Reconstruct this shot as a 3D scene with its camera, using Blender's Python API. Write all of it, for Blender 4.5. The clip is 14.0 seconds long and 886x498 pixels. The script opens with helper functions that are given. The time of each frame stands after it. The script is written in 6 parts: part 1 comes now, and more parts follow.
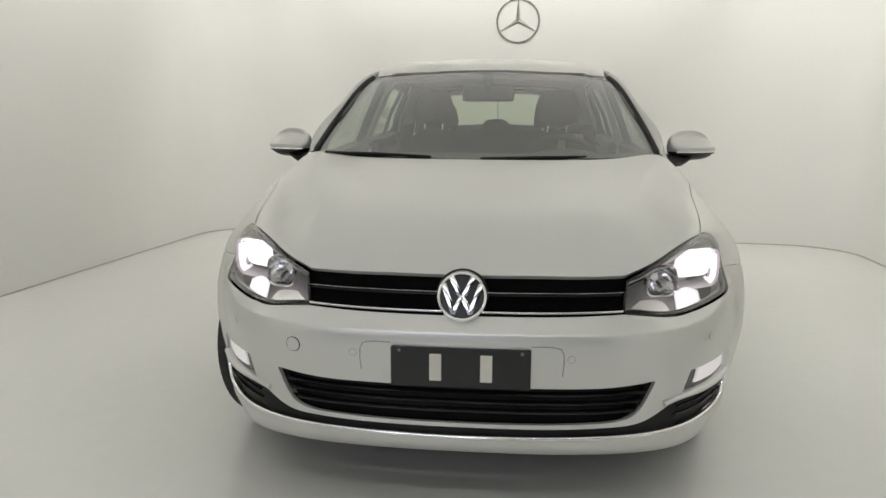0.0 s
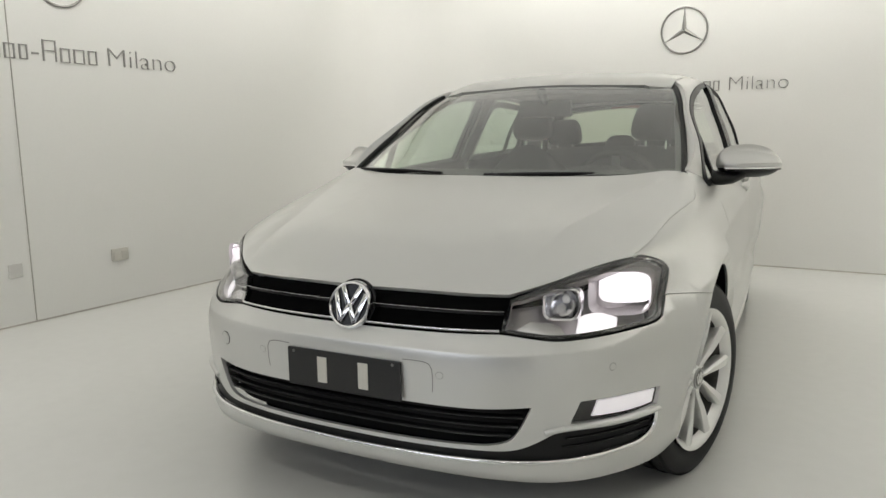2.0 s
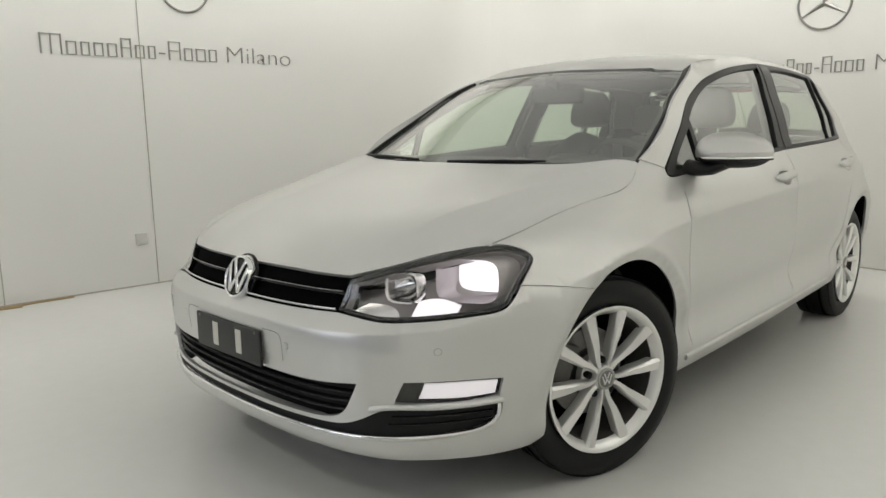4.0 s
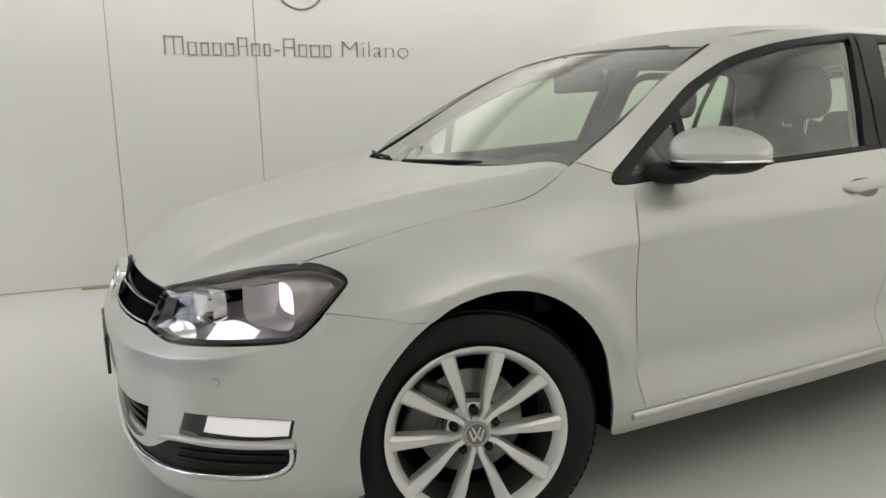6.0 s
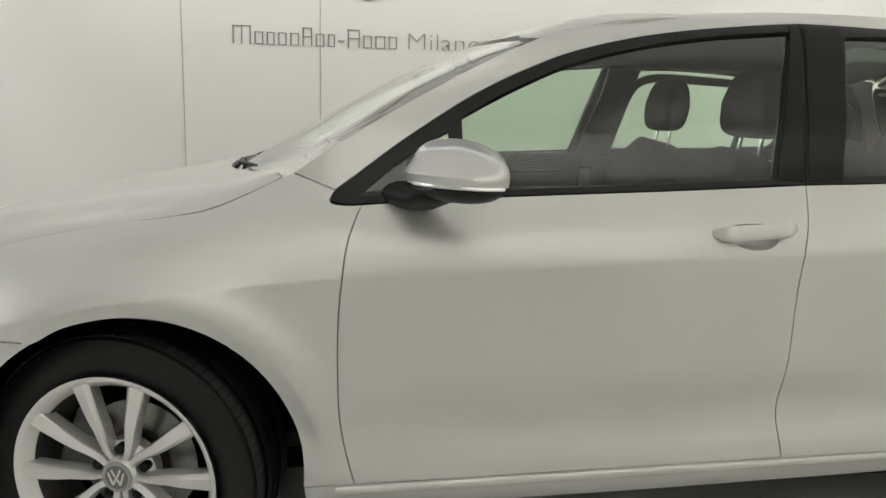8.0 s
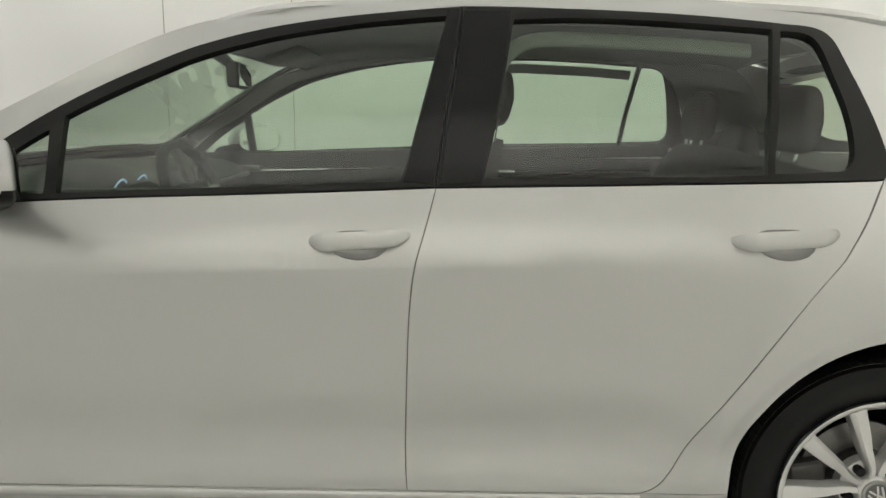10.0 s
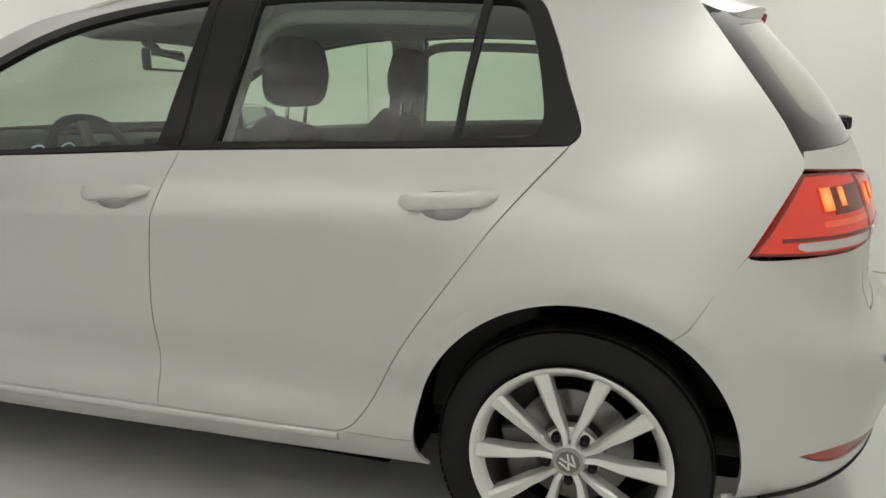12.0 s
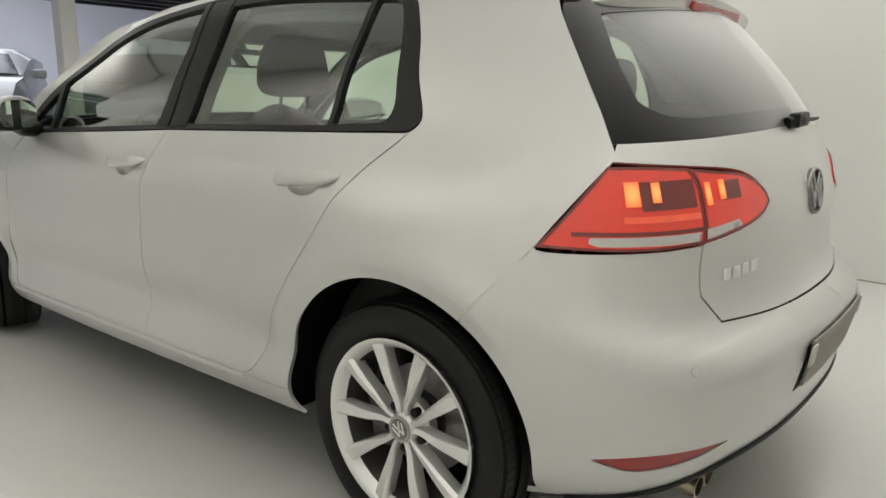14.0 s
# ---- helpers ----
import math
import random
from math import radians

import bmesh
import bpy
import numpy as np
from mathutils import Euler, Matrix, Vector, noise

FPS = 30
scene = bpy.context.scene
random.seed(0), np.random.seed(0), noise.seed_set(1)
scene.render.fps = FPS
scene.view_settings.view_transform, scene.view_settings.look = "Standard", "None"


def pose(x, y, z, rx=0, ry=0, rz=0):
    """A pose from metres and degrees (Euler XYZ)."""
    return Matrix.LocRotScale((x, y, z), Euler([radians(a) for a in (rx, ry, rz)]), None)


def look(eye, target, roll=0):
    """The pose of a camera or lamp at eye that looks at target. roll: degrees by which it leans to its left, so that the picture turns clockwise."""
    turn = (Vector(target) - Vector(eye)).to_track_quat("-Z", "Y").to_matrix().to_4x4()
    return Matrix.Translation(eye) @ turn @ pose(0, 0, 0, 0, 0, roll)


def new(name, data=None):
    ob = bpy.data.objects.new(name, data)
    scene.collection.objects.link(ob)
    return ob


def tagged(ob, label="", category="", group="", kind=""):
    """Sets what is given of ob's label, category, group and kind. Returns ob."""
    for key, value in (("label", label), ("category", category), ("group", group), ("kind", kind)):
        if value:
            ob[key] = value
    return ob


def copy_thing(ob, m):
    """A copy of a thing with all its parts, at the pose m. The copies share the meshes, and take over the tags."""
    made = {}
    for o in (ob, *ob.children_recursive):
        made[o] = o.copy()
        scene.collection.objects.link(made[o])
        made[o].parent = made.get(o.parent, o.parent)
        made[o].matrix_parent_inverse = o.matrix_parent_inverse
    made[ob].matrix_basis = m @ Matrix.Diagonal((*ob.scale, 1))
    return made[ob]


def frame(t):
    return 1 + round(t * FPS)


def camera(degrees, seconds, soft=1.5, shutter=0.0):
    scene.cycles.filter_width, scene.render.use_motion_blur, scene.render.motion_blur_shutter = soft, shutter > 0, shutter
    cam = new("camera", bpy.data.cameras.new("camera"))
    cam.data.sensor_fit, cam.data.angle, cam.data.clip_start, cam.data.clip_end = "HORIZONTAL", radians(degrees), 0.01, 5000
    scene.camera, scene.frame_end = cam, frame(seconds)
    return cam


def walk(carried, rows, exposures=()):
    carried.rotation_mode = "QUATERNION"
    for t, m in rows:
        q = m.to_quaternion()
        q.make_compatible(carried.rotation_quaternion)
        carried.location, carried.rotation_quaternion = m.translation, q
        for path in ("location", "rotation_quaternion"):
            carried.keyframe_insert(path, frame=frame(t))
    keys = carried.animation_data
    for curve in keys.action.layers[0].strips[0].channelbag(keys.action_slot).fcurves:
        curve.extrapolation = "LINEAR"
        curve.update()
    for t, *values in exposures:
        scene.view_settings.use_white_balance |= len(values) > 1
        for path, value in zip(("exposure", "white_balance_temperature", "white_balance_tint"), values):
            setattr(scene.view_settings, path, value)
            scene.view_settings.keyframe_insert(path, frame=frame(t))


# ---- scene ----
cam = camera(63.7, 14.0)
PATH = [
    (0, (0.129, -1.783, 1.144), (-0.061, 0.174, 0.781), 0.3),
    (0.5, (0.335, -1.751, 1.139), (0.034, 0.197, 0.798), -1.4),
    (1, (0.564, -1.736, 1.16), (0.129, 0.185, 0.813), -1.3),
    (1.5, (0.847, -1.661, 1.132), (0.138, 0.18, 0.805), -0.1),
    (2, (1.116, -1.557, 1.132), (0.234, 0.211, 0.823), -0.7),
    (2.2, (1.225, -1.537, 1.138), (0.282, 0.209, 0.888), -2.3),
    (4.5, (2.135, -0.823, 1.115), (0.658, 0.473, 0.74), 0.8),
    (5, (2.254, -0.569, 1.119), (0.661, 0.586, 0.758), 1.2),
    (5.5, (2.304, -0.265, 1.118), (0.624, 0.764, 0.775), 0.5),
    (6, (2.36, 0.038, 1.114), (0.594, 0.909, 0.766), -1.2),
    (6.5, (2.386, 0.349, 1.139), (0.543, 1.024, 0.75), 0.2),
    (7, (2.41, 0.683, 1.128), (0.508, 1.192, 0.778), 2.1),
    (7.5, (2.403, 1.001, 1.131), (0.488, 1.452, 0.773), 2.4),
    (8, (2.411, 1.335, 1.131), (0.468, 1.644, 0.772), 1.7),
    (8.5, (2.377, 1.654, 1.135), (0.42, 1.849, 0.768), 0.9),
    (9, (2.378, 1.98, 1.129), (0.419, 2.05, 0.734), 0.0),
    (9.2, (2.371, 2.105, 1.141), (0.409, 2.141, 0.754), 0.2),
    (11.3, (2.381, 3.247, 1.174), (0.443, 2.902, 0.82), 0.2),
    (11.5, (2.396, 3.374, 1.16), (0.473, 2.931, 0.831), -0.2),
    (12, (2.356, 3.706, 1.136), (0.497, 3.103, 0.714), 0.2),
    (12.5, (2.345, 3.982, 1.145), (0.56, 3.174, 0.742), -1.1),
    (13, (2.245, 4.24, 1.141), (0.516, 3.345, 0.684), 1.5),
    (13.5, (2.159, 4.442, 1.142), (0.533, 3.345, 0.753), 0.9),
    (14, (2.031, 4.615, 1.118), (0.514, 3.383, 0.692), 0.7),
]
walk(cam, [(t, look(eye, target, roll)) for t, eye, target, roll in PATH])


# ---- light ----
world = bpy.data.worlds.new("world")
world.use_nodes = True
scene.world = world
world.node_tree.nodes["Background"].inputs[0].default_value = (0.75, 0.80, 0.90, 1)
world.node_tree.nodes["Background"].inputs[1].default_value = 0.10


def area_lamp(name, at, target, sx, sy, power, colour):
    data = bpy.data.lights.new(name, "AREA")
    data.shape, data.size, data.size_y, data.energy, data.color = "RECTANGLE", sx, sy, power, colour
    ob = new(name, data)
    ob.matrix_world = look(at, target)
    return ob


WARM = (1.0, 0.985, 0.955)
SLANT = math.atan(0.072)          # the booth stands a little askew to the car


def rot(x, y):
    c, s = math.cos(SLANT), math.sin(SLANT)
    return (x * c + y * s, -x * s + y * c)


def cove(name, x, y, tx, ty, long_x, long_y, power):
    """A strip light in the gap above a wall."""
    ob = area_lamp(name, (0, 0, 0), (0, 0, -1), long_x, long_y, power, WARM)
    m = look((*rot(x, y), 3.16), (*rot(tx, ty), 1.5))
    way = m.to_3x3() @ Vector((0, 0, -1))
    side = Vector((*rot(1, 0), 0)) if long_x > long_y else Vector((*rot(0, 1), 0))
    up = way.cross(side).normalized()
    axes = (side, -up, -way) if long_x > long_y else (up, side, -way)
    ob.matrix_world = Matrix.Translation((*rot(x, y), 3.16)) @ Matrix((axes[0], axes[1], axes[2])).transposed().to_4x4()


# strip lights hidden in the cove round the booth's ceiling, an added unseen fill panel below it, and the lights of the
# hall outside
cove("cove_light_left", -2.63, 1.1, -2.69, 1.1, 0.12, 6.4, 37)
cove("cove_light_right", 2.11, 2.25, 2.17, 2.25, 0.12, 4.2, 35)
cove("cove_light_back", -0.25, 4.49, -0.25, 4.57, 4.3, 0.12, 32)
cove("cove_light_front", 0.3, -2.40, 0.3, -2.46, 3.4, 0.12, 43)
# Added fill with no known source: brightens upward faces and glass.
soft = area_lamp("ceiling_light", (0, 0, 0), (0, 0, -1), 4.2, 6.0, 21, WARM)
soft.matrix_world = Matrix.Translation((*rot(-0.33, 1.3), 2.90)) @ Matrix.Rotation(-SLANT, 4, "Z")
area_lamp("hall_light", (-3.0, -9.0, 3.9), (-3.0, -9.0, 0), 6.0, 6.0, 330, (0.86, 0.90, 1.0))


# ---- the shape of the car: smooth sheets through a few guide lines, from which all panels are cut ----
from mathutils.bvhtree import BVHTree
from mathutils.geometry import delaunay_2d_cdt


def cubic(t, p, q):
    """Natural cubic spline through p at t, read at q."""
    t, p, q = np.asarray(t, float), np.asarray(p, float), np.asarray(q, float)
    n, h = len(t), np.diff(np.asarray(t, float))
    a, r = np.eye(n), np.zeros_like(p)
    for i in range(1, n - 1):
        a[i, i - 1:i + 2] = h[i - 1], 2 * (h[i - 1] + h[i]), h[i]
        r[i] = 6 * ((p[i + 1] - p[i]) / h[i] - (p[i] - p[i - 1]) / h[i - 1])
    m = np.linalg.solve(a, r.reshape(n, -1)).reshape(r.shape)
    i = np.clip(np.searchsorted(t, q) - 1, 0, n - 2)
    d = q - t[i]
    s = (1,) * (p.ndim - 1)
    d, hh = d.reshape(-1, *s), h[i].reshape(-1, *s)
    return p[i] + d * ((p[i + 1] - p[i]) / hh - hh * (2 * m[i] + m[i + 1]) / 6 + d * (m[i] / 2 + d * (m[i + 1] - m[i]) / (6 * hh)))


class Sheet:
    """A smooth sheet through rows of guide points; rows named in creases stay sharp."""

    def __init__(self, rows, creases=(), front=False, back=False, nu=260, nv=22, shape=None, fade=None):
        g = np.array(rows, float)
        if front:
            g = np.concatenate([g[:, 3:0:-1] * (-1, 1, 1), g], axis=1)
        if back:
            g = np.concatenate([g, g[:, -2:-5:-1] * (-1, 1, 1)], axis=1)
        u = np.concatenate([[0], np.cumsum(np.linalg.norm(np.diff(g, axis=1), axis=2).mean(0))])
        q = np.linspace(0, u[-1], nu)
        g = np.stack([cubic(u, row, q) for row in g])
        self.lines = [shape(g[c]) if shape else g[c] for c in creases]
        v = np.concatenate([[0], np.cumsum(np.linalg.norm(np.diff(g, axis=0), axis=2).mean(1))])
        cuts, out = [0, *creases, len(g) - 1], []
        for a, b in zip(cuts, cuts[1:]):
            s = np.linspace(v[a], v[b], max(2, nv * (b - a)))
            out.append(cubic(v[a:b + 1], g[a:b + 1], s) if b - a > 1 else np.array([g[a] + (g[b] - g[a]) * f for f in np.linspace(0, 1, 8)]))
        verts, faces, normals, base = [], [], [], 0
        for part_ in out:
            if shape:
                part_ = shape(part_)
            du, dv = np.gradient(part_, axis=1), np.gradient(part_, axis=0)
            n = np.cross(du, dv)
            n /= np.linalg.norm(n, axis=2, keepdims=True) + 1e-12
            k, w = part_.shape[:2]
            verts.append(part_.reshape(-1, 3)), normals.append(n.reshape(-1, 3))
            idx = base + np.arange(k * w).reshape(k, w)
            faces.append(np.stack([idx[:-1, :-1], idx[:-1, 1:], idx[1:, 1:], idx[1:, :-1]], -1).reshape(-1, 4))
            base += k * w
        if fade:
            pos, nor = np.concatenate(out if not shape else [shape(o) for o in out]), np.concatenate([q.reshape(-1, nu, 3) for q in normals])
            for j in range(nu):
                share = np.clip((pos[:, j, 1].mean() - fade[0]) / (fade[1] - fade[0]), 0, 1)
                run = np.concatenate([[0], np.cumsum(np.linalg.norm(np.diff(pos[:, j], axis=0), axis=1))])
                tall = share * np.maximum(np.clip((pos[:, j, 2] - .74) / .08, 0, 1), .20 * np.clip((pos[:, j, 1] - 3.80) / .1, 0, 1))
                near = np.exp(-((run[:, None] - run) / (.004 + fade[2] * tall[:, None])) ** 2)
                soft_n = near @ nor[:, j]
                nor[:, j] = soft_n / (np.linalg.norm(soft_n, axis=1, keepdims=True) + 1e-12)
            for i in range(len(pos)):
                run = np.concatenate([[0], np.cumsum(np.linalg.norm(np.diff(pos[i], axis=0), axis=1))])
                share = np.clip((pos[i, :, 1] - fade[0]) / (fade[1] - fade[0]), 0, 1) * np.maximum(np.clip((pos[i, :, 2] - .74) / .08, 0, 1), .8 * np.clip((pos[i, :, 1] - 3.80) / .1, 0, 1))
                near = np.exp(-((run[:, None] - run) / (.004 + fade[2] * share[:, None])) ** 2)
                soft_n = near @ nor[i]
                nor[i] = soft_n / (np.linalg.norm(soft_n, axis=1, keepdims=True) + 1e-12)
            normals = [nor.reshape(-1, 3)]
        self.v, self.n, self.f = np.concatenate(verts), np.concatenate(normals), np.concatenate(faces)
        self.tree = BVHTree.FromPolygons([tuple(p) for p in self.v], [tuple(int(i) for i in f) for f in self.f])

    def normal(self, face, p, towards):
        ids = self.f[face]
        w = 1 / (np.linalg.norm(self.v[ids] - np.array(p), axis=1) + 1e-5)
        n = (self.n[ids] * w[:, None]).sum(0)
        n /= np.linalg.norm(n)
        return n if n @ towards > 0 else -n

    def meet(self, origin, way):
        """Where a line first meets the sheet, and the normal there, which faces back along the line."""
        p, _, i, _ = self.tree.ray_cast(Vector(origin), Vector(way))
        if p is None:
            best = None
            for d in np.linspace(0.5, 6.5, 61):
                c = self.tree.find_nearest(Vector(origin) + Vector(way) * d)
                if best is None or c[3] < best[3]:
                    best = c
            p, _, i, _ = best
        return np.array(p), self.normal(i, p, -np.array(way))


ARCHES = ((0.913, 0.335, 0.365), (3.515, 0.33, 0.365))   # wheel openings: y, z, radius


def flare(p):
    """Swells the flank round the wheel openings."""
    p = p.copy()
    for (y, z, r), out in zip(ARCHES, (.033, .024)):
        d = np.hypot(p[..., 1] - y, p[..., 2] - z) - r
        side = np.clip((p[..., 0] - 0.7) / 0.1, 0, 1) * np.clip((p[..., 2] - 0.30) / 0.18, 0, 1)
        e = d - 0.040
        p[..., 0] += side * np.where(e > 0, out * np.exp(-(e / 0.062) ** 2), out + 0.48 * np.maximum(e, -0.042))
    return p


# guide lines of the lower body, from the middle of the nose round the flank to the middle of the tail
R0 = [(0, .105, .205), (.25, .112, .205), (.45, .14, .205), (.61, .205, .203), (.70, .305, .198), (.775, .465, .190), (.83, .88, .20), (.845, 1.36, .205), (.85, 2.0, .21), (.85, 2.45, .215), (.845, 3.0, .22), (.83, 3.517, .23), (.765, 3.88, .24), (.64, 4.06, .25), (.47, 4.13, .25), (.25, 4.17, .25), (0, 4.18, .25)]
R1 = [(0, .06, .25), (.25, .068, .25), (.45, .098, .25), (.61, .17, .25), (.705, .27, .26), (.805, .44, .26), (.875, .88, .29), (.897, 1.36, .30), (.908, 2.0, .31), (.909, 2.45, .32), (.899, 3.0, .325), (.872, 3.517, .33), (.805, 3.90, .33), (.675, 4.10, .335), (.48, 4.185, .335), (.25, 4.225, .335), (0, 4.235, .335)]
R2 = [(0, .055, .36), (.25, .063, .36), (.45, .093, .36), (.61, .17, .36), (.715, .275, .36), (.816, .45, .36), (.883, .88, .39), (.880, 1.36, .395), (.883, 2.0, .40), (.883, 2.45, .41), (.878, 3.0, .415), (.875, 3.517, .41), (.81, 3.89, .41), (.678, 4.115, .41), (.48, 4.20, .41), (.25, 4.238, .41), (0, 4.247, .41)]
R3 = [(0, .045, .49), (.25, .053, .49), (.45, .083, .49), (.61, .16, .50), (.715, .268, .50), (.821, .45, .50), (.889, .88, .52), (.890, 1.36, .53), (.894, 2.0, .54), (.894, 2.45, .55), (.888, 3.0, .55), (.880, 3.517, .54), (.812, 3.88, .590), (.690, 4.125, .568), (.49, 4.218, .556), (.25, 4.256, .558), (0, 4.266, .565)]
R4 = [(0, .042, .55), (.25, .050, .55), (.45, .083, .55), (.61, .162, .55), (.715, .27, .56), (.822, .455, .58), (.892, .88, .63), (.891, 1.36, .67), (.895, 2.0, .68), (.895, 2.45, .69), (.889, 3.0, .70), (.878, 3.517, .68), (.80, 3.865, .70), (.664, 4.072, .645), (.48, 4.152, .614), (.25, 4.190, .610), (0, 4.20, .615)]
R5 = [(0, .046, .575), (.25, .055, .575), (.45, .090, .575), (.61, .172, .578), (.715, .283, .59), (.815, .47, .64), (.885, .88, .735), (.889, 1.36, .784), (.892, 2.0, .816), (.890, 2.45, .835), (.882, 3.0, .853), (.858, 3.5, .864), (.765, 3.835, .850), (.650, 4.03, .835), (.49, 4.12, .830), (.25, 4.163, .83), (0, 4.175, .83)]
R6 = [(0, .095, .635), (.25, .106, .635), (.44, .145, .635), (.60, .235, .645), (.71, .365, .665), (.80, .525, .70), (.845, .88, .815), (.857, 1.36, .867), (.858, 2.0, .895), (.856, 2.45, .915), (.843, 3.0, .931), (.803, 3.5, .942), (.722, 3.83, .93), (.635, 3.99, .925), (.48, 4.085, .925), (.25, 4.135, .925), (0, 4.145, .925)]
R7 = [(0, .130, .715), (.25, .142, .717), (.43, .185, .722), (.56, .27, .745), (.65, .37, .772), (.72, .50, .800), (.772, .88, .888), (.74, 1.26, 1.0), (.72, 1.6, 1.05)]
R8 = [(0, .17, .745), (.25, .18, .747), (.42, .23, .752), (.54, .31, .775), (.62, .42, .803), (.68, .54, .832), (.715, .90, .925), (.69, 1.29, 1.03), (.67, 1.62, 1.10)]
# the same flank carried on above the belt, from the front wheel to the middle of the tail
B7 = [(.80, .88, .90), (.803, 1.36, .945), (.806, 2.0, .972), (.803, 2.45, .995), (.787, 3.0, 1.008), (.735, 3.48, 1.018), (.672, 3.80, 1.015), (.622, 3.945, 1.005), (.48, 4.04, 1.0), (.25, 4.10, 1.0), (0, 4.115, 1.0)]
B8 = [(.775, 1.08, 1.03), (.745, 1.50, 1.10), (.755, 2.03, 1.10), (.750, 2.46, 1.12), (.735, 3.0, 1.13), (.690, 3.46, 1.13), (.63, 3.73, 1.13), (.585, 3.87, 1.125), (.45, 3.965, 1.12), (.24, 4.03, 1.12), (0, 4.045, 1.12)]
B9 = [(.715, 1.40, 1.18), (.672, 1.72, 1.235), (.690, 2.08, 1.25), (.690, 2.47, 1.26), (.675, 2.98, 1.26), (.635, 3.42, 1.245), (.58, 3.66, 1.235), (.545, 3.80, 1.23), (.42, 3.88, 1.23), (.23, 3.935, 1.235), (0, 3.95, 1.235)]
B10 = [(.655, 1.62, 1.315), (.612, 1.93, 1.355), (.620, 2.15, 1.375), (.618, 2.47, 1.387), (.602, 2.96, 1.38), (.570, 3.40, 1.35), (.53, 3.60, 1.325), (.50, 3.73, 1.31), (.40, 3.80, 1.31), (.22, 3.85, 1.315), (0, 3.865, 1.32)]
B11 = [(.59, 1.72, 1.385), (.53, 1.98, 1.39), (.535, 2.2, 1.41), (.535, 2.47, 1.42), (.52, 2.95, 1.415), (.495, 3.38, 1.385), (.46, 3.56, 1.36), (.44, 3.68, 1.345), (.37, 3.72, 1.35), (.21, 3.75, 1.365), (0, 3.76, 1.37)]
# the doors kick out above the sill
R1B = [tuple((a + b) / 2 for a, b in zip(p, q)) for p, q in zip(R1, R2)]
R1B[7:11] = [(.894, 1.36, .345), (.901, 2.0, .352), (.904, 2.45, .358), (.897, 3.0, .365)]
LOWER = [R0, R1, R1B, R2, R3, R4, R5, R6]
nose = Sheet([r[:9] for r in LOWER] + [R7, R8], (6,), front=True, nu=420, shape=flare)
flank = Sheet([r[6:] for r in LOWER] + [B7, B8, B9, B10, B11], (6,), back=True, nu=420, shape=flare, fade=(2.7, 3.4, .10))
HOOD_EDGE = [(0.462, .790), (0.60, .828), (0.768, .868), (0.90, .892), (1.035, .913), (1.124, .942), (1.218, .988), (1.250, 1.000)]
hood_line = [tuple(nose.meet((3, y, z), (-1, 0, 0))[0]) for y, z in HOOD_EDGE]


def rim_at(y):
    """The bonnet's edge at y."""
    h = np.array(hood_line)
    return tuple(np.interp(y, h[:, 1], h[:, k]) for k in range(3))


def beyond(p):
    return (p[0] + .05, p[1] + .03, p[2] - .03)


FOLD = [(.17, .448), (.52, .503), (.69, .556), (.87, .602), (1.05, .665), (1.22, .735)]    # y, x of the fold along the bonnet


def fold(p):
    p = p.copy()
    x, y = abs(p[..., 0]), p[..., 1]
    c = np.interp(y, [q[0] for q in FOLD], [q[1] for q in FOLD])
    high = .017 * np.clip((1.22 - y) / .30, 0, 1) * np.clip((y - .14) / .12, 0, 1)
    p[..., 2] += high * np.where(x < c, np.clip(1 - (c - x) / .15, 0, 1), np.clip(1 - (x - c) / .10, 0, 1))
    return p


# bonnet, windscreen and roof, each as lines across the car from its middle outwards
E1, E2, E3, E4 = rim_at(.475), rim_at(.70), rim_at(.97), rim_at(1.225)
bonnet_sheet = Sheet([
    [(0, .128, .711), (.25, .141, .712), (.44, .178, .708), (.57, .283, .753), (.655, .385, .779), (.72, .47, .79)],
    [(0, .30, .808), (.22, .30, .806), (.42, .33, .801), (.57, .40, .797), E1, beyond(E1)],
    [(0, .60, .890), (.22, .60, .888), (.42, .61, .881), (.60, .65, .868), E2, beyond(E2)],
    [(0, .86, .948), (.22, .865, .946), (.43, .88, .940), (.63, .92, .928), E3, beyond(E3)],
    [(0, 1.07, .988), (.22, 1.08, .988), (.43, 1.12, .990), (.61, 1.18, .995), E4, beyond(E4)]], front=True, nu=260, shape=fold)
screen_sheet = Sheet([
    [(0, 1.00, .945), (.25, 1.015, .947), (.45, 1.055, .95), (.62, 1.13, .955), (.76, 1.21, .955)],
    [(0, 1.18, 1.052), (.24, 1.195, 1.052), (.43, 1.235, 1.052), (.59, 1.305, 1.052), (.72, 1.38, 1.060)],
    [(0, 1.45, 1.213), (.22, 1.465, 1.212), (.40, 1.50, 1.210), (.55, 1.56, 1.209), (.67, 1.63, 1.203)],
    [(0, 1.74, 1.352), (.21, 1.755, 1.348), (.38, 1.785, 1.345), (.51, 1.83, 1.342), (.63, 1.88, 1.328)],
    [(0, 1.90, 1.410), (.20, 1.915, 1.406), (.36, 1.94, 1.400), (.50, 1.98, 1.39), (.61, 2.03, 1.36)]], front=True, nu=160)
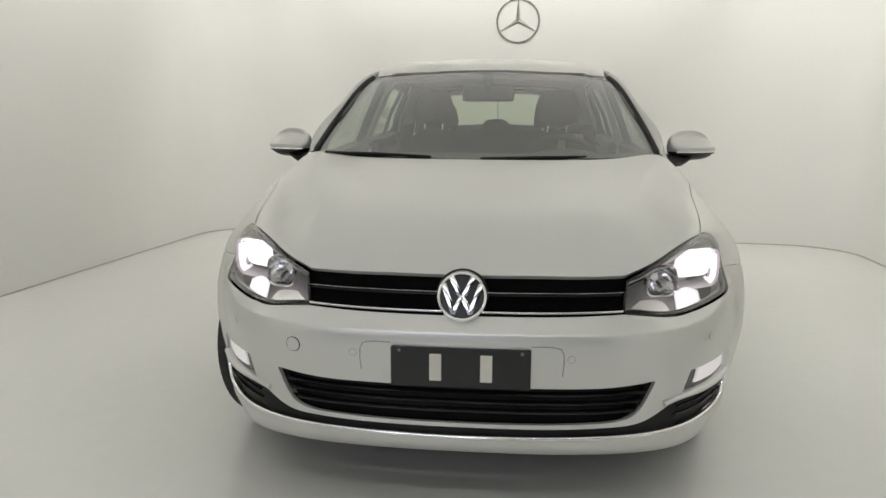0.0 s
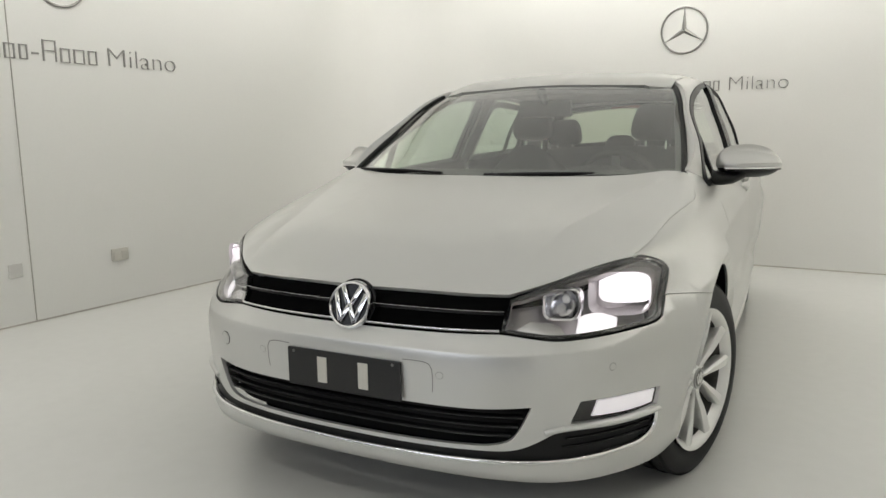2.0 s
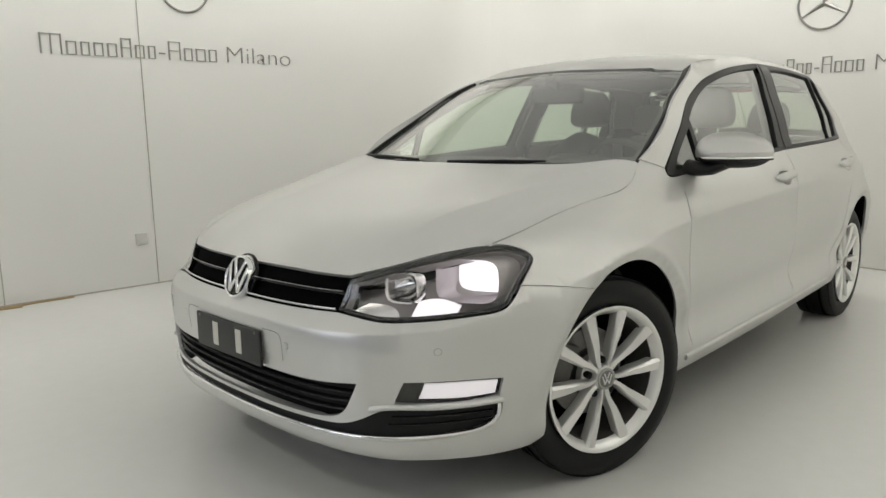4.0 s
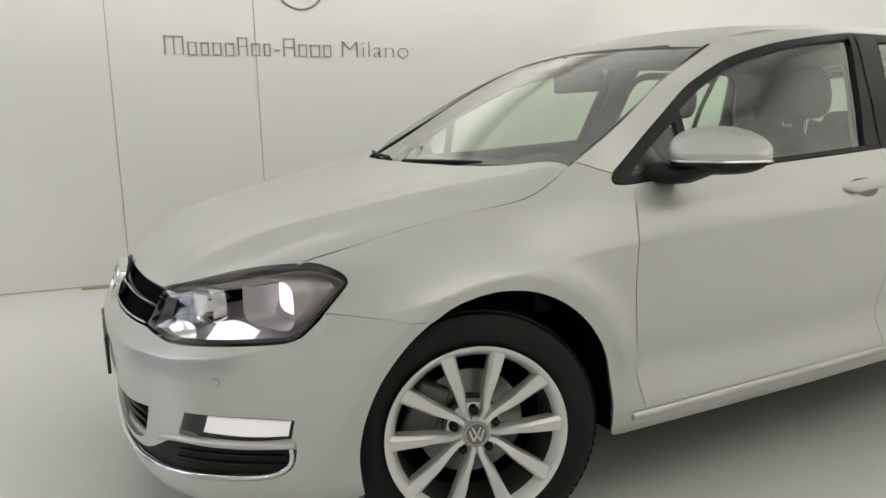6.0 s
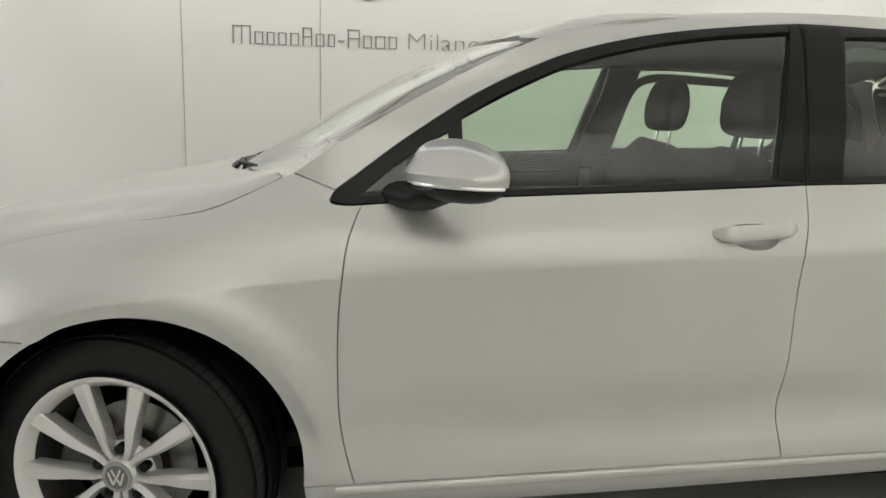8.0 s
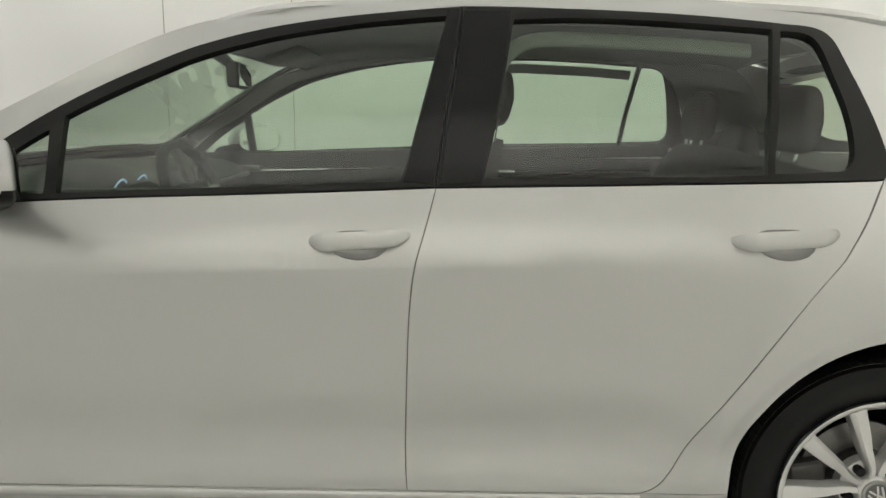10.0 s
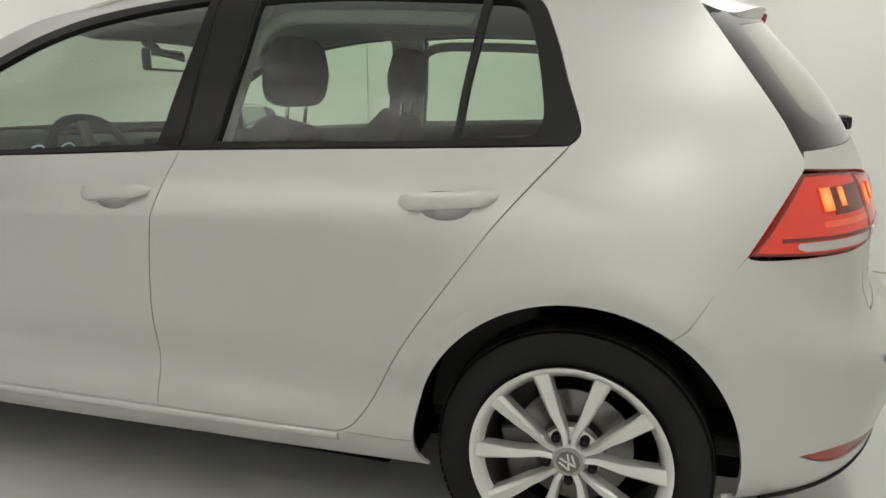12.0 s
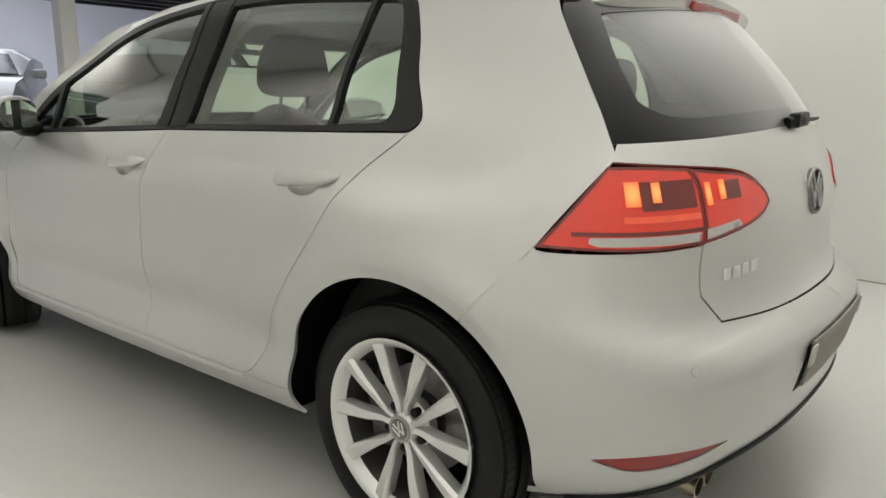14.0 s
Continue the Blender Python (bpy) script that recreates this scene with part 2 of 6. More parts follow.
roof_sheet = Sheet([
    [(0, 1.78, 1.368), (.2, 1.79, 1.364), (.38, 1.81, 1.356), (.52, 1.84, 1.343), (.60, 1.87, 1.31)],
    [(0, 1.95, 1.420), (.2, 1.955, 1.417), (.38, 1.965, 1.408), (.53, 1.98, 1.392), (.61, 1.99, 1.355)],
    [(0, 2.30, 1.447), (.2, 2.30, 1.444), (.38, 2.30, 1.435), (.535, 2.30, 1.416), (.615, 2.30, 1.385)],
    [(0, 2.80, 1.452), (.2, 2.80, 1.449), (.38, 2.80, 1.440), (.53, 2.80, 1.419), (.607, 2.80, 1.386)],
    [(0, 3.30, 1.430), (.2, 3.30, 1.427), (.36, 3.30, 1.417), (.503, 3.30, 1.394), (.58, 3.30, 1.36)],
    [(0, 3.70, 1.380), (.2, 3.70, 1.377), (.35, 3.69, 1.368), (.45, 3.66, 1.350), (.52, 3.64, 1.325)],
    [(0, 3.94, 1.297), (.2, 3.93, 1.294), (.34, 3.91, 1.286), (.43, 3.85, 1.276), (.50, 3.80, 1.25)]], front=True, nu=120)


# ---- materials ----
def material(name, colour, rough=0.5, metal=0.0, coat=0.0, bump=0.0, scale=40.0, vary=0.06, blotch=1.5, emit=0.0, coat_rough=0.03, spec=0.5, wear=0.0, rvar=0.12):
    """A surface with two scales of variation in colour, one in roughness, and fine relief."""
    m = bpy.data.materials.new(name)
    m.use_nodes = True
    nt = m.node_tree
    b = nt.nodes["Principled BSDF"]
    n, l = nt.nodes, nt.links
    b.inputs["Metallic"].default_value, b.inputs["Coat Weight"].default_value, b.inputs["Coat Roughness"].default_value = metal, coat, coat_rough
    b.inputs["Specular IOR Level"].default_value = spec
    tc = n.new("ShaderNodeTexCoord")
    fine, broad, mix, ramp = n.new("ShaderNodeTexNoise"), n.new("ShaderNodeTexNoise"), n.new("ShaderNodeMath"), n.new("ShaderNodeMapRange")
    fine.inputs["Scale"].default_value, fine.inputs["Detail"].default_value = scale, 6
    broad.inputs["Scale"].default_value, broad.inputs["Detail"].default_value = blotch, 4
    for t in (fine, broad):
        l.new(tc.outputs["Object"], t.inputs["Vector"])
    mix.operation = "ADD"
    l.new(fine.outputs["Fac"], mix.inputs[0]), l.new(broad.outputs["Fac"], mix.inputs[1])
    ramp.inputs["From Min"].default_value, ramp.inputs["From Max"].default_value = 0.6, 1.4
    ramp.inputs["To Min"].default_value, ramp.inputs["To Max"].default_value = 1 - vary, 1 + vary
    l.new(mix.outputs[0], ramp.inputs["Value"])
    tint = n.new("ShaderNodeVectorMath")
    tint.operation = "SCALE"
    tint.inputs[0].default_value = colour
    l.new(ramp.outputs["Result"], tint.inputs["Scale"])
    l.new(tint.outputs[0], b.inputs["Base Color"])
    rr = n.new("ShaderNodeMapRange")
    rr.inputs["From Min"].default_value, rr.inputs["From Max"].default_value = 0.3, 0.7
    rr.inputs["To Min"].default_value, rr.inputs["To Max"].default_value = max(0.0, rough * (1 - rvar) - wear), min(1, rough * (1 + rvar) + wear)
    l.new(broad.outputs["Fac"], rr.inputs["Value"])
    l.new(rr.outputs["Result"], b.inputs["Roughness"])
    if bump:
        bp = n.new("ShaderNodeBump")
        bp.inputs["Strength"].default_value, bp.inputs["Distance"].default_value = bump, 0.002
        l.new(fine.outputs["Fac"], bp.inputs["Height"]), l.new(bp.outputs["Normal"], b.inputs["Normal"])
    if emit:
        l.new(tint.outputs[0], b.inputs["Emission Color"])
        b.inputs["Emission Strength"].default_value = emit
    return m


def pane(name, tint, gloss=1.0, rough=0.0, base=0.05, bent=3.0):
    """A thin clear pane: it lets light through with a tint and mirrors by its angle."""
    m = bpy.data.materials.new(name)
    m.use_nodes = True
    nt = m.node_tree
    n, l = nt.nodes, nt.links
    n.remove(n["Principled BSDF"])
    clear, shine, mix = n.new("ShaderNodeBsdfTransparent"), n.new("ShaderNodeBsdfGlossy"), n.new("ShaderNodeMixShader")
    edge, bend, share = n.new("ShaderNodeLayerWeight"), n.new("ShaderNodeMath"), n.new("ShaderNodeMath")
    clear.inputs["Color"].default_value = (*tint, 1)
    shine.inputs["Roughness"].default_value = rough
    shine.inputs["Color"].default_value = (gloss, gloss, gloss, 1)
    edge.inputs["Blend"].default_value = 0.5
    bend.operation, bend.inputs[1].default_value = "POWER", bent
    share.operation, share.inputs[1].default_value, share.inputs[2].default_value = "MULTIPLY_ADD", 0.95 - base, base
    l.new(edge.outputs["Facing"], bend.inputs[0]), l.new(bend.outputs[0], share.inputs[0])
    l.new(share.outputs[0], mix.inputs[0]), l.new(clear.outputs[0], mix.inputs[1]), l.new(shine.outputs[0], mix.inputs[2])
    l.new(mix.outputs[0], n["Material Output"].inputs["Surface"])
    return m


def glow(name, colour, strength):
    m = bpy.data.materials.new(name)
    m.use_nodes = True
    b = m.node_tree.nodes["Principled BSDF"]
    b.inputs["Base Color"].default_value = (*colour, 1)
    b.inputs["Emission Color"].default_value = (*colour, 1)
    b.inputs["Emission Strength"].default_value = strength
    return m


PAINT = material("silver_paint", (0.632, 0.632, 0.612), rough=0.38, metal=0.62, coat=0.75, scale=900, vary=0.02, blotch=1.2, coat_rough=0.24)
SEAM = material("shut_line_paint", (0.22, 0.22, 0.21), rough=0.6, metal=0.3, scale=200, vary=0.1)
BLACK_GLOSS = material("black_gloss_plastic", (0.007, 0.007, 0.0075), rough=0.22, scale=60, vary=0.1, spec=0.28)
BLACK = material("black_plastic", (0.009, 0.009, 0.009), rough=0.45, scale=400, bump=0.1, vary=0.15, spec=0.25)
DARK = material("underbody_black", (0.0035, 0.0035, 0.0035), rough=0.9, spec=0.05, scale=60, bump=0.3, vary=0.25)
RUBBER = material("tyre_rubber", (0.0085, 0.0085, 0.008), rough=0.50, scale=220, bump=0.12, vary=0.2, wear=0.05, spec=0.26)
# Paler than the sidewall: light on the blocks put into their colour.
TREAD = material("worn_tread_rubber", (0.030, 0.030, 0.029), rough=0.6, scale=120, bump=0.2, vary=0.3, spec=0.35)
SEAL = material("window_seal_rubber", (0.011, 0.011, 0.0105), rough=0.4, scale=200, vary=0.1, spec=0.3)
CHROME = material("chrome", (0.82, 0.82, 0.82), rough=0.06, metal=1.0, scale=30, vary=0.02)
ALLOY = material("alloy_silver", (0.80, 0.795, 0.775), rough=0.33, metal=0.6, coat=0.5, scale=500, vary=0.03)
ALLOY_DARK = material("alloy_shadow_faces", (0.40, 0.40, 0.385), rough=0.42, metal=0.6, coat=0.3, scale=500, vary=0.04)
# Shade behind the spokes, put into the barrel's dark colour.
BARREL_SHADE = material("brake_dusted_barrel", (0.075, 0.072, 0.066), rough=0.5, metal=0.4, scale=60, vary=0.25, wear=0.05)
STEEL = material("brake_steel", (0.24, 0.235, 0.225), rough=0.35, metal=0.9, scale=120, vary=0.12, wear=0.08)
CALIPER = material("brake_caliper_grey", (0.20, 0.195, 0.185), rough=0.5, metal=0.5, scale=90, bump=0.3, vary=0.15)
GLASS = pane("side_glass", (0.775, 0.895, 0.785), base=0.060, bent=2.6)
SCREEN = pane("windscreen_glass", (0.80, 0.88, 0.78), base=0.115)
CLEAR = pane("clear_lens", (0.94, 0.94, 0.94))
REAR_GLASS = pane("rear_glass", (0.66, 0.71, 0.61), base=0.075, rough=0.5, bent=2.8)
REAR_BORDER = pane("rear_glass_black_edge", (0.012, 0.012, 0.012), base=0.022, rough=0.5, bent=2.8)
FRIT = material("glass_black_border", (0.016, 0.016, 0.016), rough=0.30, coat=0.25, scale=200, vary=0.1)
MIRROR = material("mirror_glass", (0.86, 0.88, 0.86), rough=0.0, metal=1.0, scale=10, vary=0.01)
SEAT = material("dark_grey_seat_fabric", (0.020, 0.020, 0.019), rough=0.9, spec=0.1, scale=160, vary=0.08)
TRIM = material("dark_dashboard_plastic", (0.024, 0.0245, 0.0235), rough=0.58, spec=0.3, scale=150, bump=0.06, vary=0.12)
LINER = material("grey_headliner_cloth", (0.19, 0.19, 0.175), rough=0.95, scale=150, bump=0.05, vary=0.08)
LAMP_DARK = material("lamp_housing", (0.48, 0.45, 0.455), rough=0.32, metal=0.4, scale=60, vary=0.12)
REFLECTOR = material("lamp_reflector", (0.80, 0.79, 0.80), rough=0.12, metal=1.0, scale=40, vary=0.05)
HEADLIGHT = glow("headlight_glow", (1.0, 0.96, 0.99), 0.78)
FOGLIGHT = glow("fog_light_glow", (1.0, 0.95, 0.98), 0.38)
TAIL_RED = material("tail_lens_red", (0.62, 0.035, 0.018), rough=0.12, coat=0.8, scale=50, vary=0.08, emit=0.25)
TAIL_BRIGHT = material("tail_light_guide", (0.75, 0.09, 0.04), rough=0.12, coat=0.8, scale=60, vary=0.15, emit=0.30)
TAIL_DARK = material("tail_lens_dark_red", (0.17, 0.016, 0.012), rough=0.15, coat=0.8, scale=50, vary=0.1)
TAIL_AMBER = glow("tail_bulb_amber", (1.0, 0.31, 0.075), 0.48)
n, l = TAIL_AMBER.node_tree.nodes, TAIL_AMBER.node_tree.links
spot, shift, grad, ramp = n.new("ShaderNodeTexCoord"), n.new("ShaderNodeMapping"), n.new("ShaderNodeTexGradient"), n.new("ShaderNodeValToRGB")
shift.inputs["Location"].default_value, shift.inputs["Scale"].default_value = (-.9, -.9, -.9), (1.8, 1.8, 1.8)
grad.gradient_type = "SPHERICAL"
ramp.color_ramp.elements[0].color, ramp.color_ramp.elements[1].color = (0.55, 0.05, 0.02, 1), (1.0, 0.60, 0.20, 1)
ramp.color_ramp.elements[1].position = 0.7
l.new(spot.outputs["Generated"], shift.inputs["Vector"]), l.new(shift.outputs[0], grad.inputs["Vector"])
l.new(grad.outputs["Fac"], ramp.inputs["Fac"]), l.new(ramp.outputs["Color"], n["Principled BSDF"].inputs["Emission Color"])
TAIL_WHITE = material("reversing_lens", (0.52, 0.49, 0.46), rough=0.15, coat=0.8, scale=90, vary=0.12, bump=0.4)
REFLEX = material("rear_reflector_red", (0.33, 0.022, 0.018), rough=0.25, coat=0.6, scale=160, vary=0.1, bump=0.3)
PLATE = material("number_plate_black", (0.013, 0.013, 0.013), rough=0.38, scale=150, vary=0.2, bump=0.15)
PAPER = material("white_paper", (0.62, 0.60, 0.54), rough=0.8, scale=60, vary=0.06)
PAPER_GREY = material("grey_plate_cover", (0.30, 0.28, 0.25), rough=0.7, scale=60, vary=0.08)
WALL = material("white_wall_paint", (0.82, 0.815, 0.778), rough=0.55, scale=70, vary=0.015, blotch=0.5, bump=0.06)
FLOOR = material("pale_resin_floor", (0.655, 0.655, 0.622), rough=0.25, scale=14, vary=0.025, blotch=0.6, rvar=0.10)
CEIL = material("ceiling_white", (0.82, 0.82, 0.80), rough=0.7, scale=50, vary=0.02)
SIGN = material("grey_sign_letters", (0.30, 0.295, 0.275), rough=0.35, metal=0.5, scale=90, vary=0.08)
JOINT = material("wall_joint", (0.42, 0.40, 0.35), rough=0.9, scale=80, vary=0.15)
WOOD = material("raw_wood_lath", (0.36, 0.27, 0.15), rough=0.7, scale=45, bump=0.4, vary=0.2)
HALL_WALL = material("hall_grey_plaster", (0.66, 0.66, 0.70), rough=0.8, scale=40, vary=0.05, bump=0.15)
BEAM = material("dark_steel_beam", (0.06, 0.06, 0.07), rough=0.5, scale=40, vary=0.2, bump=0.2)
COLUMN = material("white_column_paint", (0.62, 0.61, 0.58), rough=0.6, scale=50, vary=0.04)
WHITE_PAINT = material("white_car_paint", (0.42, 0.42, 0.43), rough=0.3, coat=0.8, scale=300, vary=0.02)
EXHAUST = material("exhaust_pipe_steel", (0.45, 0.40, 0.30), rough=0.3, metal=1.0, scale=60, vary=0.15, wear=0.1)
SCREEN_GLOW = glow("instrument_light", (0.55, 0.70, 1.0), 0.35)


# ---- how panels are cut from the sheets ----
def smooth(pts, step):
    """Points along a soft curve through pts (two or three numbers each)."""
    p = np.array(pts, float)
    if len(p) == 2:
        n = max(1, int(np.ceil(np.linalg.norm(p[1] - p[0]) / step)))
        return [p[0] + (p[1] - p[0]) * i / n for i in range(n)]
    t = np.concatenate([[0], np.cumsum(np.sqrt(np.linalg.norm(np.diff(p, axis=0), axis=1)))])
    long = np.linalg.norm(np.diff(p, axis=0), axis=1).sum()
    n = max(2, int(np.ceil(long / step)))
    return list(cubic(t, p, np.linspace(0, t[-1], n + 1))[:-1])


def closed(runs, step):
    """A closed outline from runs of points: soft along each run, sharp where one run ends and the next begins."""
    out = []
    for i, run in enumerate(runs):
        nxt = runs[(i + 1) % len(runs)][0]
        out += smooth(list(run) + ([nxt] if tuple(run[-1]) != tuple(nxt) else []), step)
    return np.array(out)


NOSE_AXIS, TAIL_AXIS = (0.0, 1.0), (0.0, 3.25)


def flat(view, p):
    """A place in the room as seen in a view: side y, z; top x, y; nose and tail: angle round the car's ends, z."""
    if len(p) == 2:
        return p
    x, y, z = p
    return {"side": (y, z), "top": (x, y), "front": (x, z), "nose": (math.atan2(x, NOSE_AXIS[1] - y), z), "tail": (math.atan2(x, y - TAIL_AXIS[1]), z)}[view]


def sight(view, a, b):
    """The line of sight of a view through the point a, b."""
    if view == "side":
        return (3, a, b), (-1, 0, 0)
    if view == "top":
        return (a, b, 4), (0, 0, -1)
    if view == "front":
        return (a, -2, b), (0, 1, 0)
    s, c = math.sin(a), math.cos(a)
    if view == "nose":
        return (4 * s, NOSE_AXIS[1] - 4 * c, b), (-s, c, 0)
    return (4 * s, TAIL_AXIS[1] + 4 * c, b), (-s, -c, 0)


def inside(poly, q):
    x, y = q[:, 0], q[:, 1]
    hit = np.zeros(len(q), bool)
    for (x0, y0), (x1, y1) in zip(poly, np.roll(poly, -1, 0)):
        if y0 != y1:
            hit ^= ((y0 > y) != (y1 > y)) & (x < (x1 - x0) * (y - y0) / (y1 - y0) + x0)
    return hit


def away(poly, q, d):
    """Which of the points q keep at least d from the outline."""
    a, b = poly, np.roll(poly, -1, 0)
    ab = b - a
    k = np.clip(((q[:, None] - a) * ab).sum(-1) / ((ab ** 2).sum(-1) + 1e-12), 0, 1)
    return np.linalg.norm(q[:, None] - a - k[..., None] * ab, axis=-1).min(1) > d


def inset(poly, d):
    """The outline moved inwards by d (outwards where d is negative)."""
    area = 0.5 * np.sum(poly[:, 0] * np.roll(poly[:, 1], -1) - np.roll(poly[:, 0], -1) * poly[:, 1])
    t = np.roll(poly, -1, 0) - np.roll(poly, 1, 0)
    n = np.stack([-t[:, 1], t[:, 0]], -1) / (np.linalg.norm(t, axis=1)[:, None] + 1e-9)
    return poly + n * d * np.sign(area)


def mesh_object(name, verts, faces, material, parent=None, label="", loops=None, soft=True):
    me = bpy.data.meshes.new(name)
    me.from_pydata([tuple(map(float, v)) for v in verts], [], [tuple(map(int, f)) for f in faces])
    me.polygons.foreach_set("use_smooth", [soft] * len(me.polygons))
    me.materials.append(material)
    if loops is not None:
        me.normals_split_custom_set([tuple(map(float, n)) for n in loops])
    me.update()
    ob = new(name, me)
    if parent is not None:
        ob.parent = parent
    if label:
        ob["label"] = label
    return ob


def part(name, bm, material, parent, label="", soft=35):
    """Links a bmesh as one mesh object under a thing or a part."""
    me = bpy.data.meshes.new(name)
    bmesh.ops.recalc_face_normals(bm, faces=bm.faces)
    bm.to_mesh(me)
    bm.free()
    me.materials.append(material)
    if soft:
        me.polygons.foreach_set("use_smooth", [True] * len(me.polygons))
        me.set_sharp_from_angle(angle=radians(soft))
    ob = new(name, me)
    if parent is not None:
        ob.parent = parent
    if label:
        ob["label"] = label
    return ob


def mirrored(ob, name=None):
    """The twin of a part on the other side of the car."""
    me = ob.data.copy()
    n = len(me.vertices)
    co = np.empty(n * 3)
    me.vertices.foreach_get("co", co)
    co = co.reshape(-1, 3) * (-1, 1, 1)
    faces = [tuple(reversed(p.vertices)) for p in me.polygons]
    loops = None
    if me.has_custom_normals:
        loops = [tuple(Vector(c.vector) * Vector((-1, 1, 1))) for p in me.polygons for c in reversed([me.corner_normals[i] for i in p.loop_indices])]
    smooth_flags = [p.use_smooth for p in me.polygons]
    out = mesh_object(name or ob.name.split(".")[0], co, faces, me.materials[0], ob.parent, ob.get("label", ""), loops)
    out.data.polygons.foreach_set("use_smooth", smooth_flags)
    if loops is None:
        out.data.set_sharp_from_angle(angle=radians(35))
    bpy.data.meshes.remove(me)
    return out


def cut(name, sheet, view, runs, material, parent, holes=(), step=0.04, gap=0.002, lift=0.0, thick=0.012, whole=False, twin=False, label="", ridge=(), bend=None):
    """A panel: an outline (with holes) laid on a sheet, with turned-in edges. whole: the outline is one half of a panel that crosses the middle."""
    fine = step * 0.5
    to2 = lambda rr: [[flat(view, p) for p in r] for r in rr]
    outer = inset(closed(to2(runs), fine), gap)
    if whole:
        outer[:, 0] = np.where(np.abs(outer[:, 0]) < gap * 2.5, 0, outer[:, 0])
    inner = [inset(closed(to2(h), fine), -gap) for h in holes]
    loops2 = [outer, *inner]
    lo, hi = outer.min(0), outer.max(0)
    gx, gy = np.meshgrid(np.arange(lo[0] + step / 2, hi[0], step), np.arange(lo[1] + step / 2, hi[1], step))
    q = np.stack([gx.ravel(), gy.ravel()], -1)
    keep = inside(outer, q)
    for h in inner:
        keep &= ~inside(h, q)
    q = q[keep]
    for l2 in loops2:
        if len(q):
            q = q[away(l2, q, step * 0.4)]
    for line in ridge:
        r = np.array(smooth([flat(view, p) for p in line], step * .6))
        along = np.gradient(r, axis=0)
        across = np.stack([-along[:, 1], along[:, 0]], -1) / (np.linalg.norm(along, axis=1)[:, None] + 1e-9)
        for d in (-.0035, .0035):
            k = r + across * d
            k = k[inside(outer, k)]
            if len(k):
                k = k[away(outer, k, .006)]
                q = np.concatenate([q, k])
    pts, edges = [], []
    for l2 in loops2:
        b = len(pts)
        pts += [tuple(p) for p in l2]
        edges += [(b + i, b + (i + 1) % len(l2)) for i in range(len(l2))]
    pts += [tuple(p) for p in q]
    v2, _, tris, *_ = delaunay_2d_cdt([Vector(p) for p in pts], edges, [], 0, 1e-6)
    v2 = np.array([tuple(v) for v in v2])
    tris = [t for t in tris]
    mid = np.array([v2[list(t)].mean(0) for t in tris])
    ok = inside(outer, mid)
    for h in inner:
        ok &= ~inside(h, mid)
    tris = [t for t, k in zip(tris, ok) if k]
    pos, nor = [], []
    for a, b in v2:
        p, n = sheet.meet(*sight(view, a, b))
        if bend:
            n = sheet.meet(*sight(view, *bend(a, b)))[1]
        pos.append(p + n * lift), nor.append(n)
    verts, faces, loops = list(pos), [], []
    count = {}
    for t in tris:
        a, b, c = (pos[i] for i in t)
        if np.cross(b - a, c - a) @ nor[t[0]] < 0:
            t = t[::-1]
        faces.append(tuple(t))
        loops += [nor[i] for i in t]
        for i in range(3):
            e = (t[i], t[(i + 1) % 3])
            count[e] = 1
    if thick:
        back = {}
        for a, b in [e for e in count if (e[1], e[0]) not in count]:
            if whole and abs(v2[a][0]) < 1e-6 and abs(v2[b][0]) < 1e-6:
                continue
            for i in (a, b):
                if i not in back:
                    back[i] = len(verts)
                    verts.append(pos[i] - nor[i] * thick)
            f = (b, a, back[a], back[b])
            n = np.cross(verts[a] - verts[b], verts[back[a]] - verts[b])
            n = n / (np.linalg.norm(n) + 1e-12)
            faces.append(f)
            loops += [n] * 4
    if whole:
        k = len(verts)
        verts = verts + [v * (-1, 1, 1) for v in verts]
        more, ml, at = [], [], 0
        for f in faces:
            more.append(tuple(i + k for i in reversed(f)))
            ml += [n * (-1, 1, 1) for n in reversed(loops[at:at + len(f)])]
            at += len(f)
        faces, loops = faces + more, loops + ml
    ob = mesh_object(name, verts, faces, material, parent, label, loops)
    if twin:
        mirrored(ob)
    return ob


def strip(name, sheet, view, path, wide, proud, material, parent, twin=False, whole=False, label="", lift=0.0, step=0.03):
    """A rounded bar that follows a line on a sheet; wide: its width across, proud: how far it stands out."""
    line = smooth([flat(view, p) for p in path], step) + [np.array(flat(view, path[-1]), float)]
    pos, nor = [], []
    for a, b in line:
        p, n = sheet.meet(*sight(view, a, b))
        pos.append(p + n * lift), nor.append(n)
    if whole:
        pos = [p * (-1, 1, 1) for p in pos[:0:-1]] + pos
        nor = [n * (-1, 1, 1) for n in nor[:0:-1]] + nor
    verts, faces = [], []
    prof = [(-.5, -.6), (-.5, .35), (-.32, .85), (0, 1), (.32, .85), (.5, .35), (.5, -.6)]
    for i, (p, n) in enumerate(zip(pos, nor)):
        t = pos[min(i + 1, len(pos) - 1)] - pos[max(i - 1, 0)]
        s = np.cross(n, t)
        s /= np.linalg.norm(s) + 1e-12
        verts += [p + s * wide * a + n * proud * b for a, b in prof]
    m = len(prof)
    for i in range(len(pos) - 1):
        faces += [(i * m + j, i * m + (j + 1) % m, (i + 1) * m + (j + 1) % m, (i + 1) * m + j) for j in range(m)]
    faces += [tuple(range(m)), tuple(reversed(range((len(pos) - 1) * m, len(pos) * m)))]
    bm = bmesh.new()
    vs = [bm.verts.new(v) for v in verts]
    for f in faces:
        bm.faces.new([vs[i] for i in f])
    ob = part(name, bm, material, parent, label, 60)
    if twin:
        mirrored(ob)
    return ob


